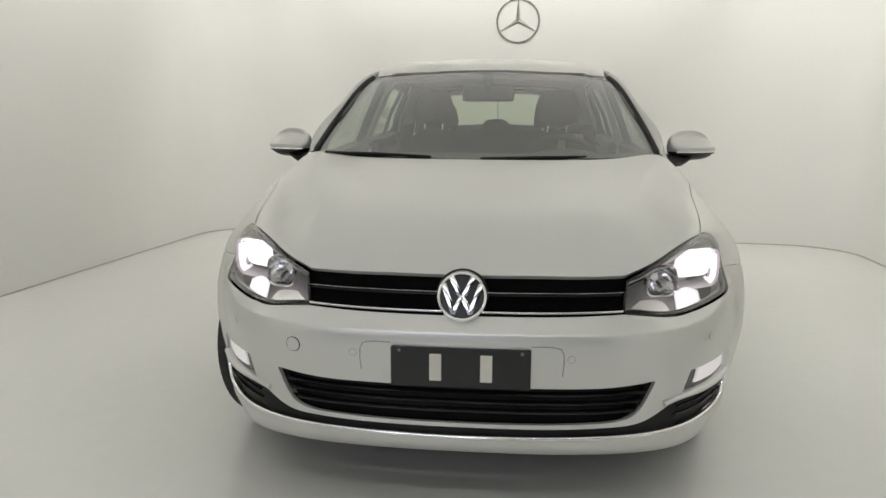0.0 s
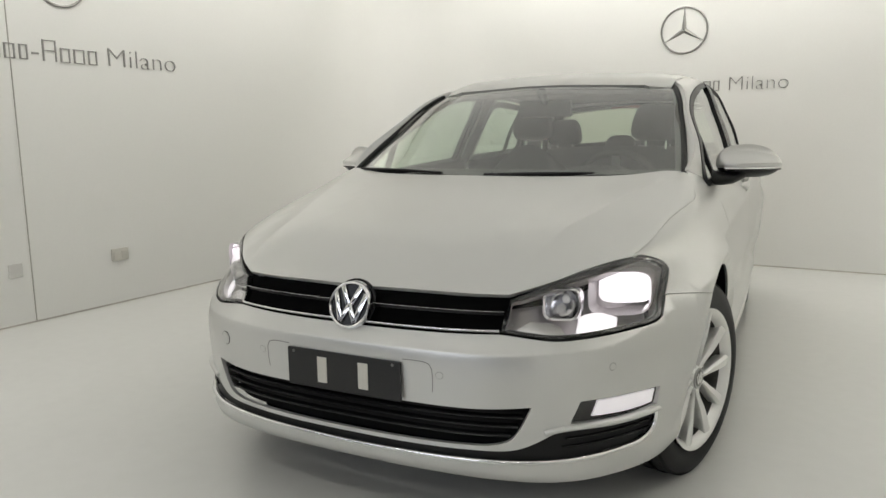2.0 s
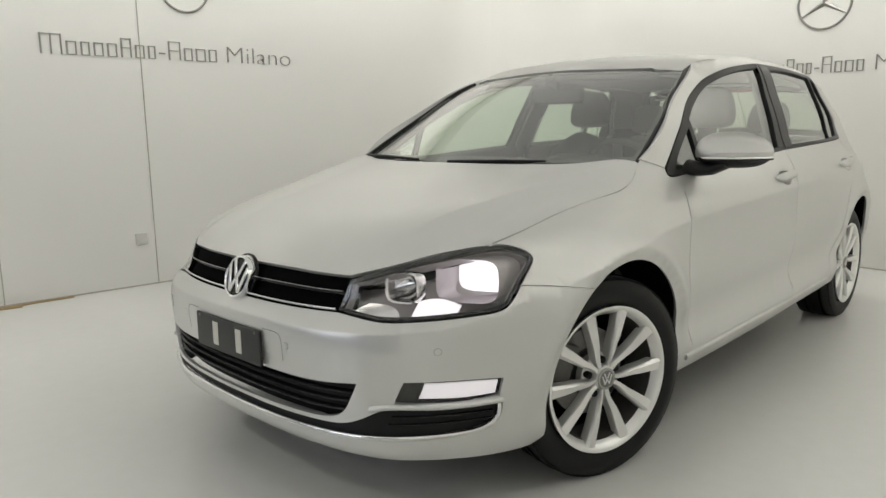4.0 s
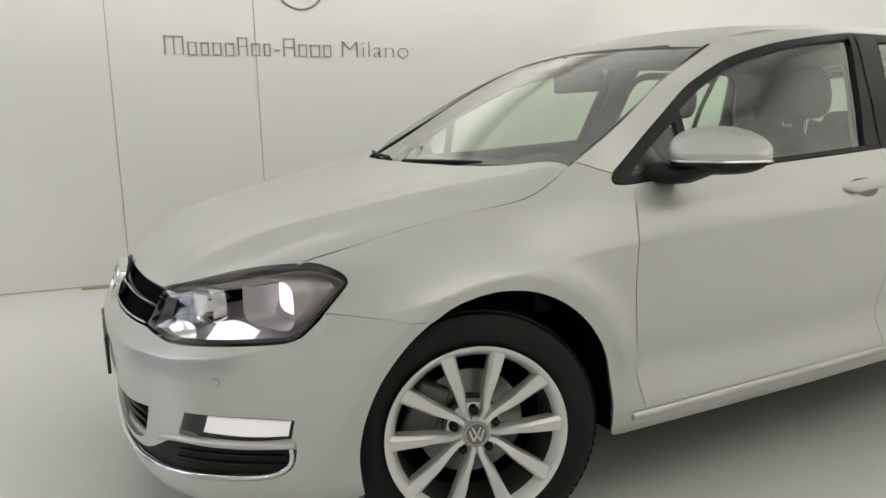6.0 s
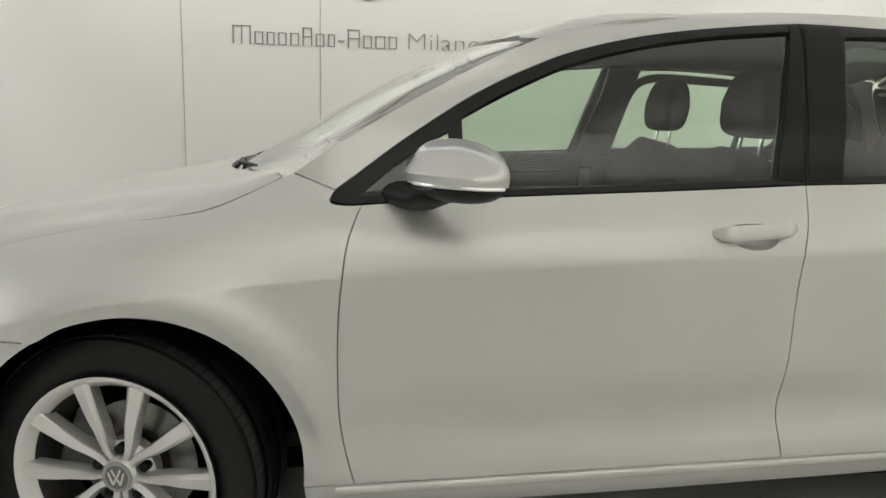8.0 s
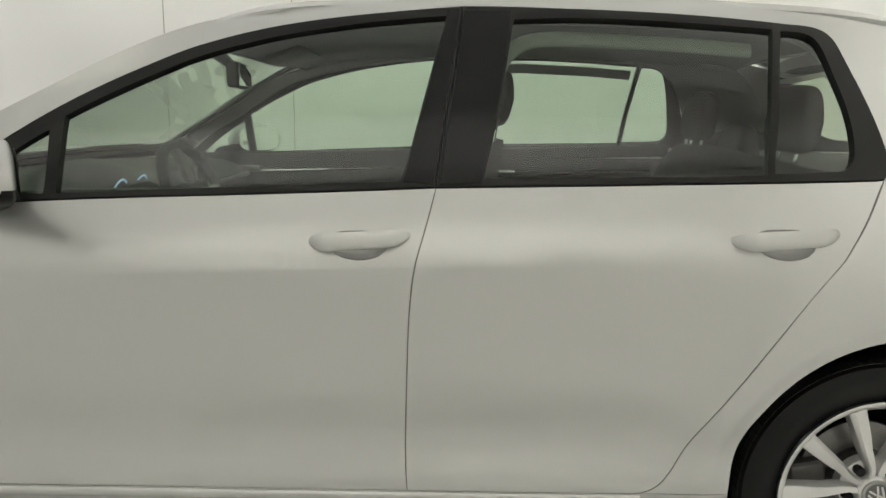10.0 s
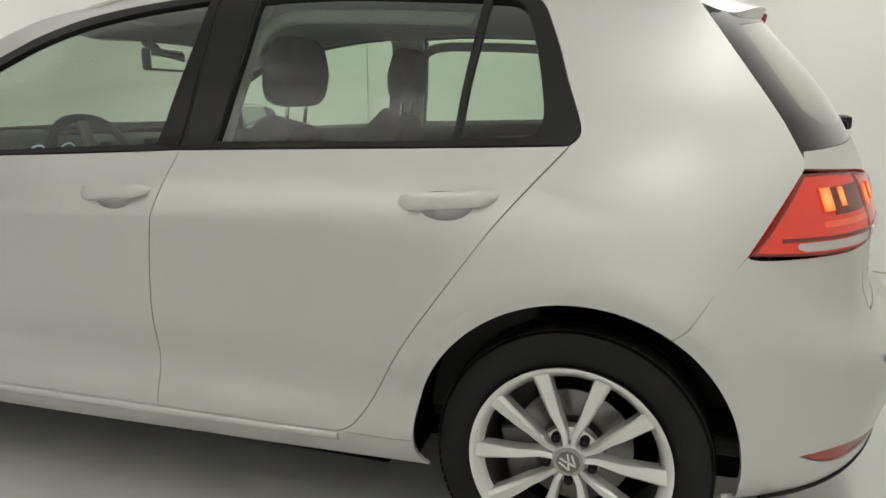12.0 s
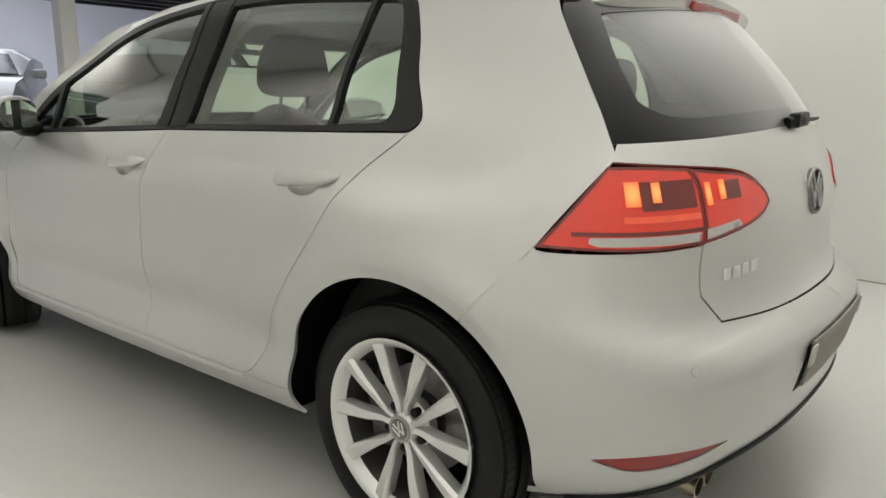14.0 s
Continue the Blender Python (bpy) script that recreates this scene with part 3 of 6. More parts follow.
def lathe(profile, segments, axis="x"):
    """A turned body: profile of (along the axis, radius)."""
    bm = bmesh.new()
    rings = []
    for a, r in profile:
        ring = []
        for i in range(segments):
            t = 2 * math.pi * i / segments
            ring.append(bm.verts.new((a, r * math.cos(t), r * math.sin(t)) if axis == "x" else (r * math.cos(t), r * math.sin(t), a)))
        rings.append(ring)
    for r0, r1 in zip(rings, rings[1:]):
        for i in range(segments):
            bm.faces.new((r0[i], r0[(i + 1) % segments], r1[(i + 1) % segments], r1[i]))
    return bm


def block(size, at=(0, 0, 0), soft=0.0, turn=None, segments=3):
    """A box with rounded edges."""
    bm = bmesh.new()
    bmesh.ops.create_cube(bm, size=1)
    bmesh.ops.scale(bm, vec=size, verts=bm.verts)
    if soft:
        bmesh.ops.bevel(bm, geom=bm.edges[:], offset=soft, segments=segments, affect="EDGES", profile=0.6)
    if turn is not None:
        bmesh.ops.transform(bm, matrix=turn, verts=bm.verts)
    bmesh.ops.translate(bm, vec=at, verts=bm.verts)
    return bm


def tube(points, radius, segments=8, caps=True):
    """A round rod along points; radius: one for all or one for each."""
    p = [Vector(q) for q in points]
    bm, rings = bmesh.new(), []
    for i, c in enumerate(p):
        t = (p[min(i + 1, len(p) - 1)] - p[max(i - 1, 0)]).normalized()
        s = t.orthogonal().normalized() if i == 0 else (s - t * s.dot(t)).normalized()
        w = t.cross(s)
        r = radius[i] if isinstance(radius, (list, tuple)) else radius
        rings.append([bm.verts.new(c + (s * math.cos(a) + w * math.sin(a)) * r) for a in (2 * math.pi * k / segments for k in range(segments))])
    for r0, r1 in zip(rings, rings[1:]):
        for k in range(segments):
            bm.faces.new((r0[k], r0[(k + 1) % segments], r1[(k + 1) % segments], r1[k]))
    if caps:
        bm.faces.new(rings[0][::-1]), bm.faces.new(rings[-1])
    return bm


def join(*bms):
    """Several bmeshes as one."""
    out = bmesh.new()
    for b in bms:
        me = bpy.data.meshes.new("join")
        b.to_mesh(me)
        b.free()
        out.from_mesh(me)
        bpy.data.meshes.remove(me)
    return out


# ---- the booth ----
X0, X1, Y0, Y1, TALL, THICK = -3.27, 2.77, -2.95, 5.15, 3.3, 0.12


def arc(cx, cy, r, a0, a1, n=10):
    return [(cx + r * math.cos(radians(a0 + (a1 - a0) * i / n)), cy + r * math.sin(radians(a0 + (a1 - a0) * i / n))) for i in range(n + 1)]


def wall(name, line, height, thick, material_, z0=0.0, label=""):
    """An upright wall along a line in plan, its thickness to the right of the line."""
    p = [Vector(rot(*q)) for q in line]
    off = []
    for i in range(len(p)):
        t = (p[min(i + 1, len(p) - 1)] - p[max(i - 1, 0)]).normalized()
        off.append(p[i] + Vector((t.y, -t.x)) * thick)
    bm = bmesh.new()
    rows = [[bm.verts.new((q.x, q.y, z)) for q in (*p, *off[::-1])] for z in (z0, z0 + height)]
    m = len(rows[0])
    for i in range(m):
        bm.faces.new((rows[0][i], rows[0][(i + 1) % m], rows[1][(i + 1) % m], rows[1][i]))
    n = len(p)
    for r in rows:
        for i in range(n - 1):
            bm.faces.new((r[i], r[i + 1], r[m - 2 - i], r[m - 1 - i]))
    return tagged(part(name, bm, material_, None, label, 30), label, kind="structure")


RAD = 0.55
left_front = arc(X0 + RAD, Y0 + RAD, RAD, 270, 180)
left_back = arc(X0 + RAD, Y1 - RAD, RAD, 180, 90)
right_back = arc(X1 - RAD, Y1 - RAD, RAD, 90, 0)
wall("wall_left", [(-2.58, Y0)] + left_front + [left_back[0]], TALL, -THICK, WALL, label="smooth white painted wall of the photo booth")
wall("wall_back", left_back + right_back, TALL, -THICK, WALL, label="smooth white painted wall with rounded corners")
# Added out of view so the side windows mirror white above the opening.
wall("wall_front", [(X1 - .02, Y0), (-2.58, Y0)], TALL - 2.62, -THICK, WALL, 2.62, "unseen white wall band added over the way in")
wall("wall_right", [right_back[-1], (X1, Y0 - .06)], TALL, -THICK, WALL, label="smooth white painted wall of the photo booth")


def slab(name, x0, x1, y0, y1, z, thick, material_, label):
    bm = bmesh.new()
    bmesh.ops.create_cube(bm, size=1)
    bmesh.ops.scale(bm, vec=(x1 - x0, y1 - y0, thick), verts=bm.verts)
    bmesh.ops.translate(bm, vec=((x0 + x1) / 2, (y0 + y1) / 2, z - thick / 2), verts=bm.verts)
    return tagged(part(name, bm, material_, None, label, 0), label, kind="structure")


slab("floor", -9, 7, -16, 6.5, 0.0, 0.1, FLOOR, "pale grey-green resin floor with a soft sheen")
slab("ceiling", -4.2, 3.6, -3.3, 5.9, TALL + 0.14, 0.12, CEIL, "plain white ceiling over the booth")

# Unseen panel, added to keep the strip lights out of the car's reflections.
bm = block((X1 - X0 - 1.48, Y1 - Y0 - 1.48, .38), ((X0 + X1) / 2, (Y0 + Y1) / 2, 3.11), .02)
bmesh.ops.rotate(bm, cent=(0, 0, 0), matrix=Matrix.Rotation(-SLANT, 3, "Z"), verts=bm.verts)
tagged(part("ceiling_drop", bm, CEIL, None, "", 30), "unseen dropped white ceiling, added to hide the cove lights", kind="structure")

# dark line where the walls meet the floor
def skirting(name, line, label):
    p = [Vector(rot(*q)) for q in line]
    bm = bmesh.new()
    pts = []
    for i in range(len(p)):
        t = (p[min(i + 1, len(p) - 1)] - p[max(i - 1, 0)]).normalized()
        n = Vector((t.y, -t.x))
        pts.append([bm.verts.new((p[i].x + n.x * d, p[i].y + n.y * d, z)) for d, z in ((-0.004, 0.0), (0.005, 0.0), (0.004, 0.008), (-0.004, 0.010))])
    for a, b in zip(pts, pts[1:]):
        for i in range(4):
            bm.faces.new((a[i], a[(i + 1) % 4], b[(i + 1) % 4], b[i]))
    tagged(part(name, bm, JOINT, None, label, 0), label, kind="structure")


skirting("baseboard_1", [(-2.58, Y0)] + left_front + left_back[:1], "thin dark sealing line between wall and floor")
skirting("baseboard_2", left_back + right_back, "thin dark sealing line between wall and floor")
skirting("baseboard_3", [right_back[-1], (X1, Y0)], "thin dark sealing line between wall and floor")


def on_left(y, z, proud=0.0):
    """A place on the left wall by its y in the room."""
    c, s = math.cos(SLANT), math.sin(SLANT)
    ly = (y + (X0 + proud) * s) / c
    return Vector((*rot(X0 + proud, ly), z))


def on_back(x, z, proud=0.0):
    c, s = math.cos(SLANT), math.sin(SLANT)
    lx = (x - (Y1 - proud) * s) / c
    return Vector((*rot(lx, Y1 - proud), z))


LEFT_TURN = Matrix.Rotation(math.pi / 2 - SLANT, 4, "Z") @ Matrix.Rotation(math.pi / 2, 4, "X")
BACK_TURN = Matrix.Rotation(-SLANT, 4, "Z") @ Matrix.Rotation(math.pi / 2, 4, "X")

# joints between the wall boards
for y in (0.245, 1.25):
    bm = block((0.006, 0.005, 2.9), soft=0.001)
    bmesh.ops.transform(bm, matrix=Matrix.Translation(on_left(y, 1.46, 0.0015)) @ Matrix.Rotation(-SLANT, 4, "Z"), verts=bm.verts)
    tagged(part("trim", bm, JOINT, None, "", 0), "narrow upright joint between two white wall boards", kind="structure")


def ring(radius, wide, deep, segments=64):
    bm = lathe([(0, radius - wide), (deep * 0.8, radius - wide * 0.85), (deep, radius - wide * 0.5), (deep * 0.8, radius - wide * 0.15), (0, radius)], segments, "z")
    return bm


def wall_emblem(place, turn, radius):
    """A ring with three tapered spokes."""
    base = tagged(new("wall_emblem"), "round grey metal emblem with three spokes on a white wall", "wall emblem", "wall emblems")
    base.matrix_world = Matrix.Translation(place) @ turn
    part("rim", ring(radius, radius * 0.085, 0.012), SIGN, base)
    for a in (90, 210, 330):
        bm = bmesh.new()
        t = radians(a)
        d, s = Vector((math.cos(t), math.sin(t), 0)), Vector((-math.sin(t), math.cos(t), 0))
        tip, root = d * radius * 0.93, d * 0.0
        w = radius * 0.12
        mid = d * radius * 0.06
        v = [bm.verts.new(q) for q in (root - s * w * 0.9, tip - s * radius * 0.012, tip + s * radius * 0.012, root + s * w * 0.9, mid + Vector((0, 0, 0.014)), tip + Vector((0, 0, 0.006)))]
        for f in ((0, 1, 5, 4), (4, 5, 2, 3), (1, 2, 5), (0, 4, 3), (0, 3, 2, 1)):
            bm.faces.new([v[i] for i in f])
        part("spoke", bm, SIGN, base, soft=0)
    return base


wall_emblem(on_left(1.60, 2.175, 0.0), LEFT_TURN, 0.197)
wall_emblem(on_back(0.145, 2.03, 0.0), BACK_TURN, 0.203)


def sign(place, turn, height, length, lead, word):
    """A line of sign writing: the trade name as plain bars, the town as letters."""
    base = tagged(new("wall_sign"), "thin grey raised lettering along a white wall", "sign", "wall signs")
    base.matrix_world = Matrix.Translation(place) @ turn
    widths = [1.25, .62, .55, .6, .62, .68, .62, .5, .42, .85, .62, .72, .6]
    tall = [1, .68, .68, .68, .68, 1, .68, .68, .12, 1, .68, .68, .68]
    unit = lead / (sum(widths) + 0.22 * len(widths))
    x = 0.0
    for w, h in zip(widths, tall):
        raised = 0.28 * height if h < 0.2 else 0
        th = height * 0.085
        if h < 0.2:
            bm = block((w * unit, th, 0.006), (x + w * unit / 2, raised + th / 2, 0.003), 0.001)
        else:
            bms = [block((th, h * height, 0.006), (x + th / 2, h * height / 2, 0.003), 0.001), block((th * 0.8, h * height, 0.006), (x + w * unit - th / 2, h * height / 2, 0.003), 0.001)]
            for f in ((0.03, 0.97) if h < 1 else (0.97, 0.5) if w < 1 else (0.97,)):
                bms.append(block((w * unit * .9, th * 0.5, 0.005), (x + w * unit / 2, h * height * f, 0.003), 0.001))
            if w > 1:
                bms.append(block((th * 0.8, h * height, 0.006), (x + w * unit / 2, h * height / 2, 0.003), 0.001))
            bm = join(*bms)
        part("sign_bar", bm, SIGN, base, soft=0)
        x += (w + 0.22) * unit
    text = bpy.data.curves.new("town", "FONT")
    text.body, text.size, text.extrude, text.offset = word, height * 1.38, 0.003, -0.0045
    tmp = new("town", text)
    me = bpy.data.meshes.new_from_object(tmp.evaluated_get(bpy.context.evaluated_depsgraph_get()))
    bpy.data.objects.remove(tmp)
    co = np.empty(len(me.vertices) * 3)
    me.vertices.foreach_get("co", co)
    co = co.reshape(-1, 3)
    co[:, 0] = (co[:, 0] - co[:, 0].min()) * (length - lead - 0.06) / np.ptp(co[:, 0]) + lead + 0.06
    co[:, 2] += 0.003
    me.vertices.foreach_set("co", co.ravel())
    me.materials.append(SIGN)
    ob = new("town_name", me)
    ob.parent = base
    return base


sign(on_left(0.61, 1.637), LEFT_TURN, 0.132, 1.85, 1.24, "Milano")
sign(on_back(-0.52, 1.50), BACK_TURN, 0.125, 1.52, 1.0, "Milano")

# socket low on the left wall
socket = tagged(new("wall_socket"), "small pale grey double socket low on the white wall", "wall socket")
socket.matrix_world = Matrix.Translation(on_left(1.87, 0.347)) @ LEFT_TURN
part("plate", block((0.13, 0.085, 0.012), (0, 0, 0.006), 0.004), PAPER, socket)
for dx in (-0.03, 0.03):
    part("outlet", block((0.042, 0.05, 0.008), (dx, 0, 0.013), 0.003), PAPER, socket)
cover = tagged(new("wall_socket"), "small pale blank cover plate low on the white wall", "wall socket")
cover.matrix_world = Matrix.Translation(on_left(1.15, 0.347)) @ LEFT_TURN
part("plate", block((0.085, 0.085, 0.008), (0, 0, 0.004), 0.003), COLUMN, cover)
# loose laths lying along the foot of the wall
for y, long, off, ang in ((0.40, 0.50, 0.05, 2), (0.12, 0.40, 0.09, -4)):
    bm = block((0.018, long, 0.012), (0, 0, 0.006), 0.002)
    p = on_left(y, 0.0, off)
    bmesh.ops.transform(bm, matrix=Matrix.Translation(p) @ Matrix.Rotation(-SLANT + radians(ang), 4, "Z"), verts=bm.verts)
    tagged(part("wooden_lath", bm, WOOD, None, "", 0), "thin raw wooden lath lying on the floor by the wall", "lath", "laths by the wall")


# ---- the car ----
car = tagged(new("car"), "silver five-door hatchback car parked in a white booth, lamps lit", "car")

WIN_TOP = [(1.346, .968), (1.385, .997), (1.470, 1.061), (1.554, 1.118), (1.640, 1.172), (1.738, 1.225), (1.835, 1.269), (1.932, 1.306), (2.130, 1.349), (2.331, 1.370), (2.541, 1.382), (2.820, 1.376), (3.088, 1.362), (3.290, 1.343)]
WIN_BACK = [(3.290, 1.343), (3.345, 1.337), (3.384, 1.318), (3.408, 1.278), (3.429, 1.234), (3.447, 1.190), (3.463, 1.147), (3.480, 1.103), (3.492, 1.070), (3.498, 1.048), (3.494, 1.032), (3.477, 1.018)]
CUT_A = [(1.402, .936), (1.372, .865), (1.358, .784), (1.350, .69), (1.349, .56), (1.358, .43), (1.388, .305)]
CUT_B = [(2.492, .995), (2.469, .90), (2.452, .833), (2.440, .70), (2.437, .56), (2.434, .43), (2.441, .326)]
CUT_C = [(3.477, 1.017), (3.355, .873), (3.244, .725), (3.127, .556), (3.052, .425), (3.020, .375), (2.990, .345), (2.954, .330)]
BELT_F = [(1.402, .936), (1.66, .954), (2.056, .973), (2.492, .995)]
BELT_R = [(2.492, .995), (3.05, 1.009), (3.477, 1.017)]
SILL = [(1.275, .302), (1.388, .305), (1.925, .318), (2.441, .326), (2.954, .330), (3.155, .333)]


def arch(i, a0, a1, n=14, grow=0.0):
    y, z, _ = ARCHES[i]
    return [(y + (0.360 + grow) * math.cos(radians(a0 + (a1 - a0) * k / n)), z + (0.370 + grow) * math.sin(radians(a0 + (a1 - a0) * k / n))) for k in range(n + 1)]


SEAM_F = [(0.705, .655), (0.60, .673), (0.497, .683)]
HL_EDGE = [(0.497, .683), (0.552, .740)]
HL_BACK = [(0.552, .740), (0.560, .753), (0.553, .768), (0.533, .780), (0.500, .791), (0.462, .791)]

CREASE = [(q[1], q[2]) for q in flank.lines[0] if q[0] > .70 and q[1] > .95][::6]
LIPS = [arch(0, 0, 120, 12, .040), arch(1, 60, 178, 12, .040)]
# flank
cut("front_fender", nose, "side", [HOOD_EDGE, [(1.250, 1.000), (1.345, .966)], [(1.345, .966), (1.332, .943), (1.345, .937), (1.402, .936)], CUT_A, [(1.388, .305), (1.275, .302)], arch(0, -5, 122), SEAM_F, HL_EDGE, HL_BACK], PAINT, car, step=.03, twin=True, ridge=[LIPS[0], [(q[1], q[2]) for q in nose.lines[0] if q[0] > .70 and .62 < q[1] < 1.5][::4]])


def cup_line(y0, y1, z0):
    yc = (y0 + y1) / 2
    return [[(yc - .070, z0 + .006), (yc - .056, z0 - .021), (yc - .025, z0 - .036), (yc + .012, z0 - .038), (yc + .048, z0 - .026), (yc + .070, z0 + .006)], [(yc + .070, z0 + .006), (yc + .045, z0 + .016), (yc, z0 + .019), (yc - .045, z0 + .016), (yc - .070, z0 + .006)]]


GRIP_F, GRIP_R = (2.222, 2.440, .886), (3.118, 3.345, .904)
front_door = cut("front_door", flank, "side", [BELT_F, CUT_B, [(2.441, .326), (1.925, .318), (1.388, .305)], CUT_A[::-1]], PAINT, car, holes=[cup_line(*GRIP_F)], gap=.0014, twin=True, step=.03, ridge=[CREASE])
rear_door = cut("rear_door", flank, "side", [BELT_R, CUT_C, [(2.954, .330), (2.441, .326)], CUT_B[::-1]], PAINT, car, holes=[cup_line(*GRIP_R)], gap=.0014, twin=True, step=.03, ridge=[CREASE])
GATE_EDGE = [(3.735, 1.315), (3.755, 1.290), (3.855, 1.143), (3.915, 1.050), (3.943, 1.003), (3.955, .975), (3.948, .957)]
TAIL_FRONT = [(3.948, .957), (3.853, .805)]
ROOF_LINE = [(1.93, 1.368), (2.05, 1.388), (2.25, 1.402), (2.50, 1.410), (2.95, 1.404), (3.38, 1.372), (3.58, 1.345), (3.735, 1.315)]
PILLAR = [(1.250, 1.000), (1.32, 1.050), (1.50, 1.160), (1.70, 1.269), (1.85, 1.338), (1.93, 1.368)]
def flatter(y, z):
    """Holds the rear pillar flat right up to the edge of the gate."""
    left = float(np.interp(z, [q[1] for q in GATE_EDGE[-2::-1]], [q[0] for q in GATE_EDGE[-2::-1]])) - y
    return y - .85 * max(0, .14 - left) * min(1, max(0, (z - .93) / .08)), z


cut("side_frame", flank, "side", [PILLAR, ROOF_LINE, GATE_EDGE, TAIL_FRONT, [(3.853, .805), (3.785, .721), (3.7164, .6367)], arch(1, 56, 181, 17), [(3.155, .333), (2.954, .330)], CUT_C[::-1], WIN_BACK[::-1], WIN_TOP[::-1], [(1.345, .966), (1.250, 1.000)]], PAINT, car, step=.035, twin=True, ridge=[CREASE, LIPS[1]], gap=.0009, bend=flatter)


def fair(y):
    """How far the foot of the pillar draws in to meet the fender."""
    return float(np.interp(y, (1.22, 1.25, 1.28, 1.31, 1.345, 1.42), (.042, .0365, .0235, .0125, .0045, 0)))


for ob in list(bpy.data.objects):
    if ob.name.startswith("side_frame"):
        for v in ob.data.vertices:
            v.co.x -= math.copysign(fair(v.co.y), v.co.x)
cut("sill", flank, "side", [SILL, [(3.155, .333), (3.160, .300), (3.174, .272), (3.185, .262)], [(3.185, .262), (3.10, .2605), (2.0, .240), (1.33, .230)], [(1.33, .230), (1.29, .240), (1.275, .302)]], PAINT, car, twin=True, gap=.0005, thick=.009)

strip("sill_ledge", flank, "side", [(1.345, .2875), (1.60, .295), (1.925, .303), (2.45, .311), (2.70, .313), (2.96, .316)], .022, .007, PAINT, car, twin=True)
# bonnet, roof
cut("bonnet", bonnet_sheet, "top", [[(0, .135), (.25, .148), (.444, .182)], [(.444, .182), (.524, .241), (.582, .304), (.631, .363), (.676, .423), (.706, .463)], [(.706, .463)] + [(q[0] + .001, q[1]) for q in hood_line[1:7]] + [(.728, 1.232)], [(.728, 1.232), (.60, 1.165), (.43, 1.085), (.22, 1.045), (0, 1.035)], [(0, 1.035), (0, .135)]], PAINT, car, whole=True, gap=.0004, ridge=[[(x, y) for y, x in FOLD]])
strip("bonnet_seam", bonnet_sheet, "top", [(.709, .48)] + [(q[0] + .002, q[1]) for q in hood_line[1:7]] + [(.729, 1.225)], .016, .002, PAINT, car, twin=True, lift=-.0065)
strip("fender_seam", nose, "side", [(0.697, .656), (0.60, .673), (0.507, .6815)], .016, .002, PAINT, car, twin=True, lift=-.0065)
for line in (CUT_A, CUT_B, CUT_C[:-1]):
    strip("door_seam", flank, "side", line, .020, .002, SEAM, car, twin=True, lift=-.0055)
strip("bumper_seam", flank, "side", [(3.850, .802), (3.785, .721), (3.720, .641)], .016, .002, PAINT, car, twin=True, lift=-.0045)
strip("pillar_seam", nose, "side", [(1.255, .9975), (1.30, .981), (1.342, .967)], .014, .002, PAINT, car, twin=True, lift=-.0060)
cut("roof", roof_sheet, "top", [[(0, 1.775), (.20, 1.785), (.38, 1.805), (.50, 1.835), (.572, 1.895)], [(.572, 1.895), (.575, 2.05), (.580, 2.30), (.575, 2.70), (.558, 3.05), (.525, 3.40), (.487, 3.62), (.468, 3.73)], [(.468, 3.73), (.30, 3.745), (0, 3.75)], [(0, 3.75), (0, 1.775)]], PAINT, car, whole=True)
spoiler = cut("spoiler", roof_sheet, "top", [[(0, 3.755), (.30, 3.75), (.466, 3.735)], [(.466, 3.735), (.458, 3.785), (.435, 3.825), (.35, 3.874), (.20, 3.903), (0, 3.916)], [(0, 3.916), (0, 3.755)]], PAINT, car, whole=True, thick=0.028)
bm = bmesh.new()
lip = [(0, 3.906, 1.274), (.20, 3.892, 1.269), (.34, 3.862, 1.259), (.43, 3.816, 1.247), (.470, 3.757, 1.250)]
base_l = [(0, 3.84, 1.275), (.20, 3.825, 1.272), (.34, 3.79, 1.265), (.42, 3.755, 1.260), (.455, 3.735, 1.262)]
rowa = [bm.verts.new((s * x, y, z)) for s, pts in ((-1, lip[:0:-1]), (1, lip)) for x, y, z in pts]
rowb = [bm.verts.new((s * x, y, z)) for s, pts in ((-1, base_l[:0:-1]), (1, base_l)) for x, y, z in pts]
for i in range(len(rowa) - 1):
    bm.faces.new((rowa[i], rowa[i + 1], rowb[i + 1], rowb[i]))
part("spoiler_underside", bm, PAINT, spoiler)
bm = block((0.29, 0.016, 0.026), soft=0.0075)
bmesh.ops.transform(bm, matrix=Matrix.Translation((0, 3.902, 1.287)) @ Matrix.Rotation(radians(-12), 4, "X"), verts=bm.verts)
part("high_brake_lamp", bm, REFLEX, spoiler, "red high brake lamp in the spoiler")

# windscreen
W_OUT = [[(0, 1.028), (.22, 1.038), (.43, 1.078), (.60, 1.155), (.735, 1.235)], [(.735, 1.235), (.710, 1.40), (.664, 1.63), (.615, 1.82), (.592, 1.893)], [(.592, 1.893), (.50, 1.838), (.38, 1.808), (.20, 1.788), (0, 1.778)], [(0, 1.778), (0, 1.028)]]
cut("windscreen", screen_sheet, "top", W_OUT, SCREEN, car, whole=True, thick=0, lift=-.004, label="green-tinted windscreen with a dark border")
W_IN = [[(0, 1.115), (.22, 1.125), (.43, 1.160), (.585, 1.225), (.694, 1.285)], [(.694, 1.285), (.672, 1.40), (.630, 1.63), (.592, 1.81), (.578, 1.862)], [(.578, 1.862), (.50, 1.820), (.38, 1.795), (.20, 1.775), (0, 1.765)], [(0, 1.765), (0, 1.115)]]
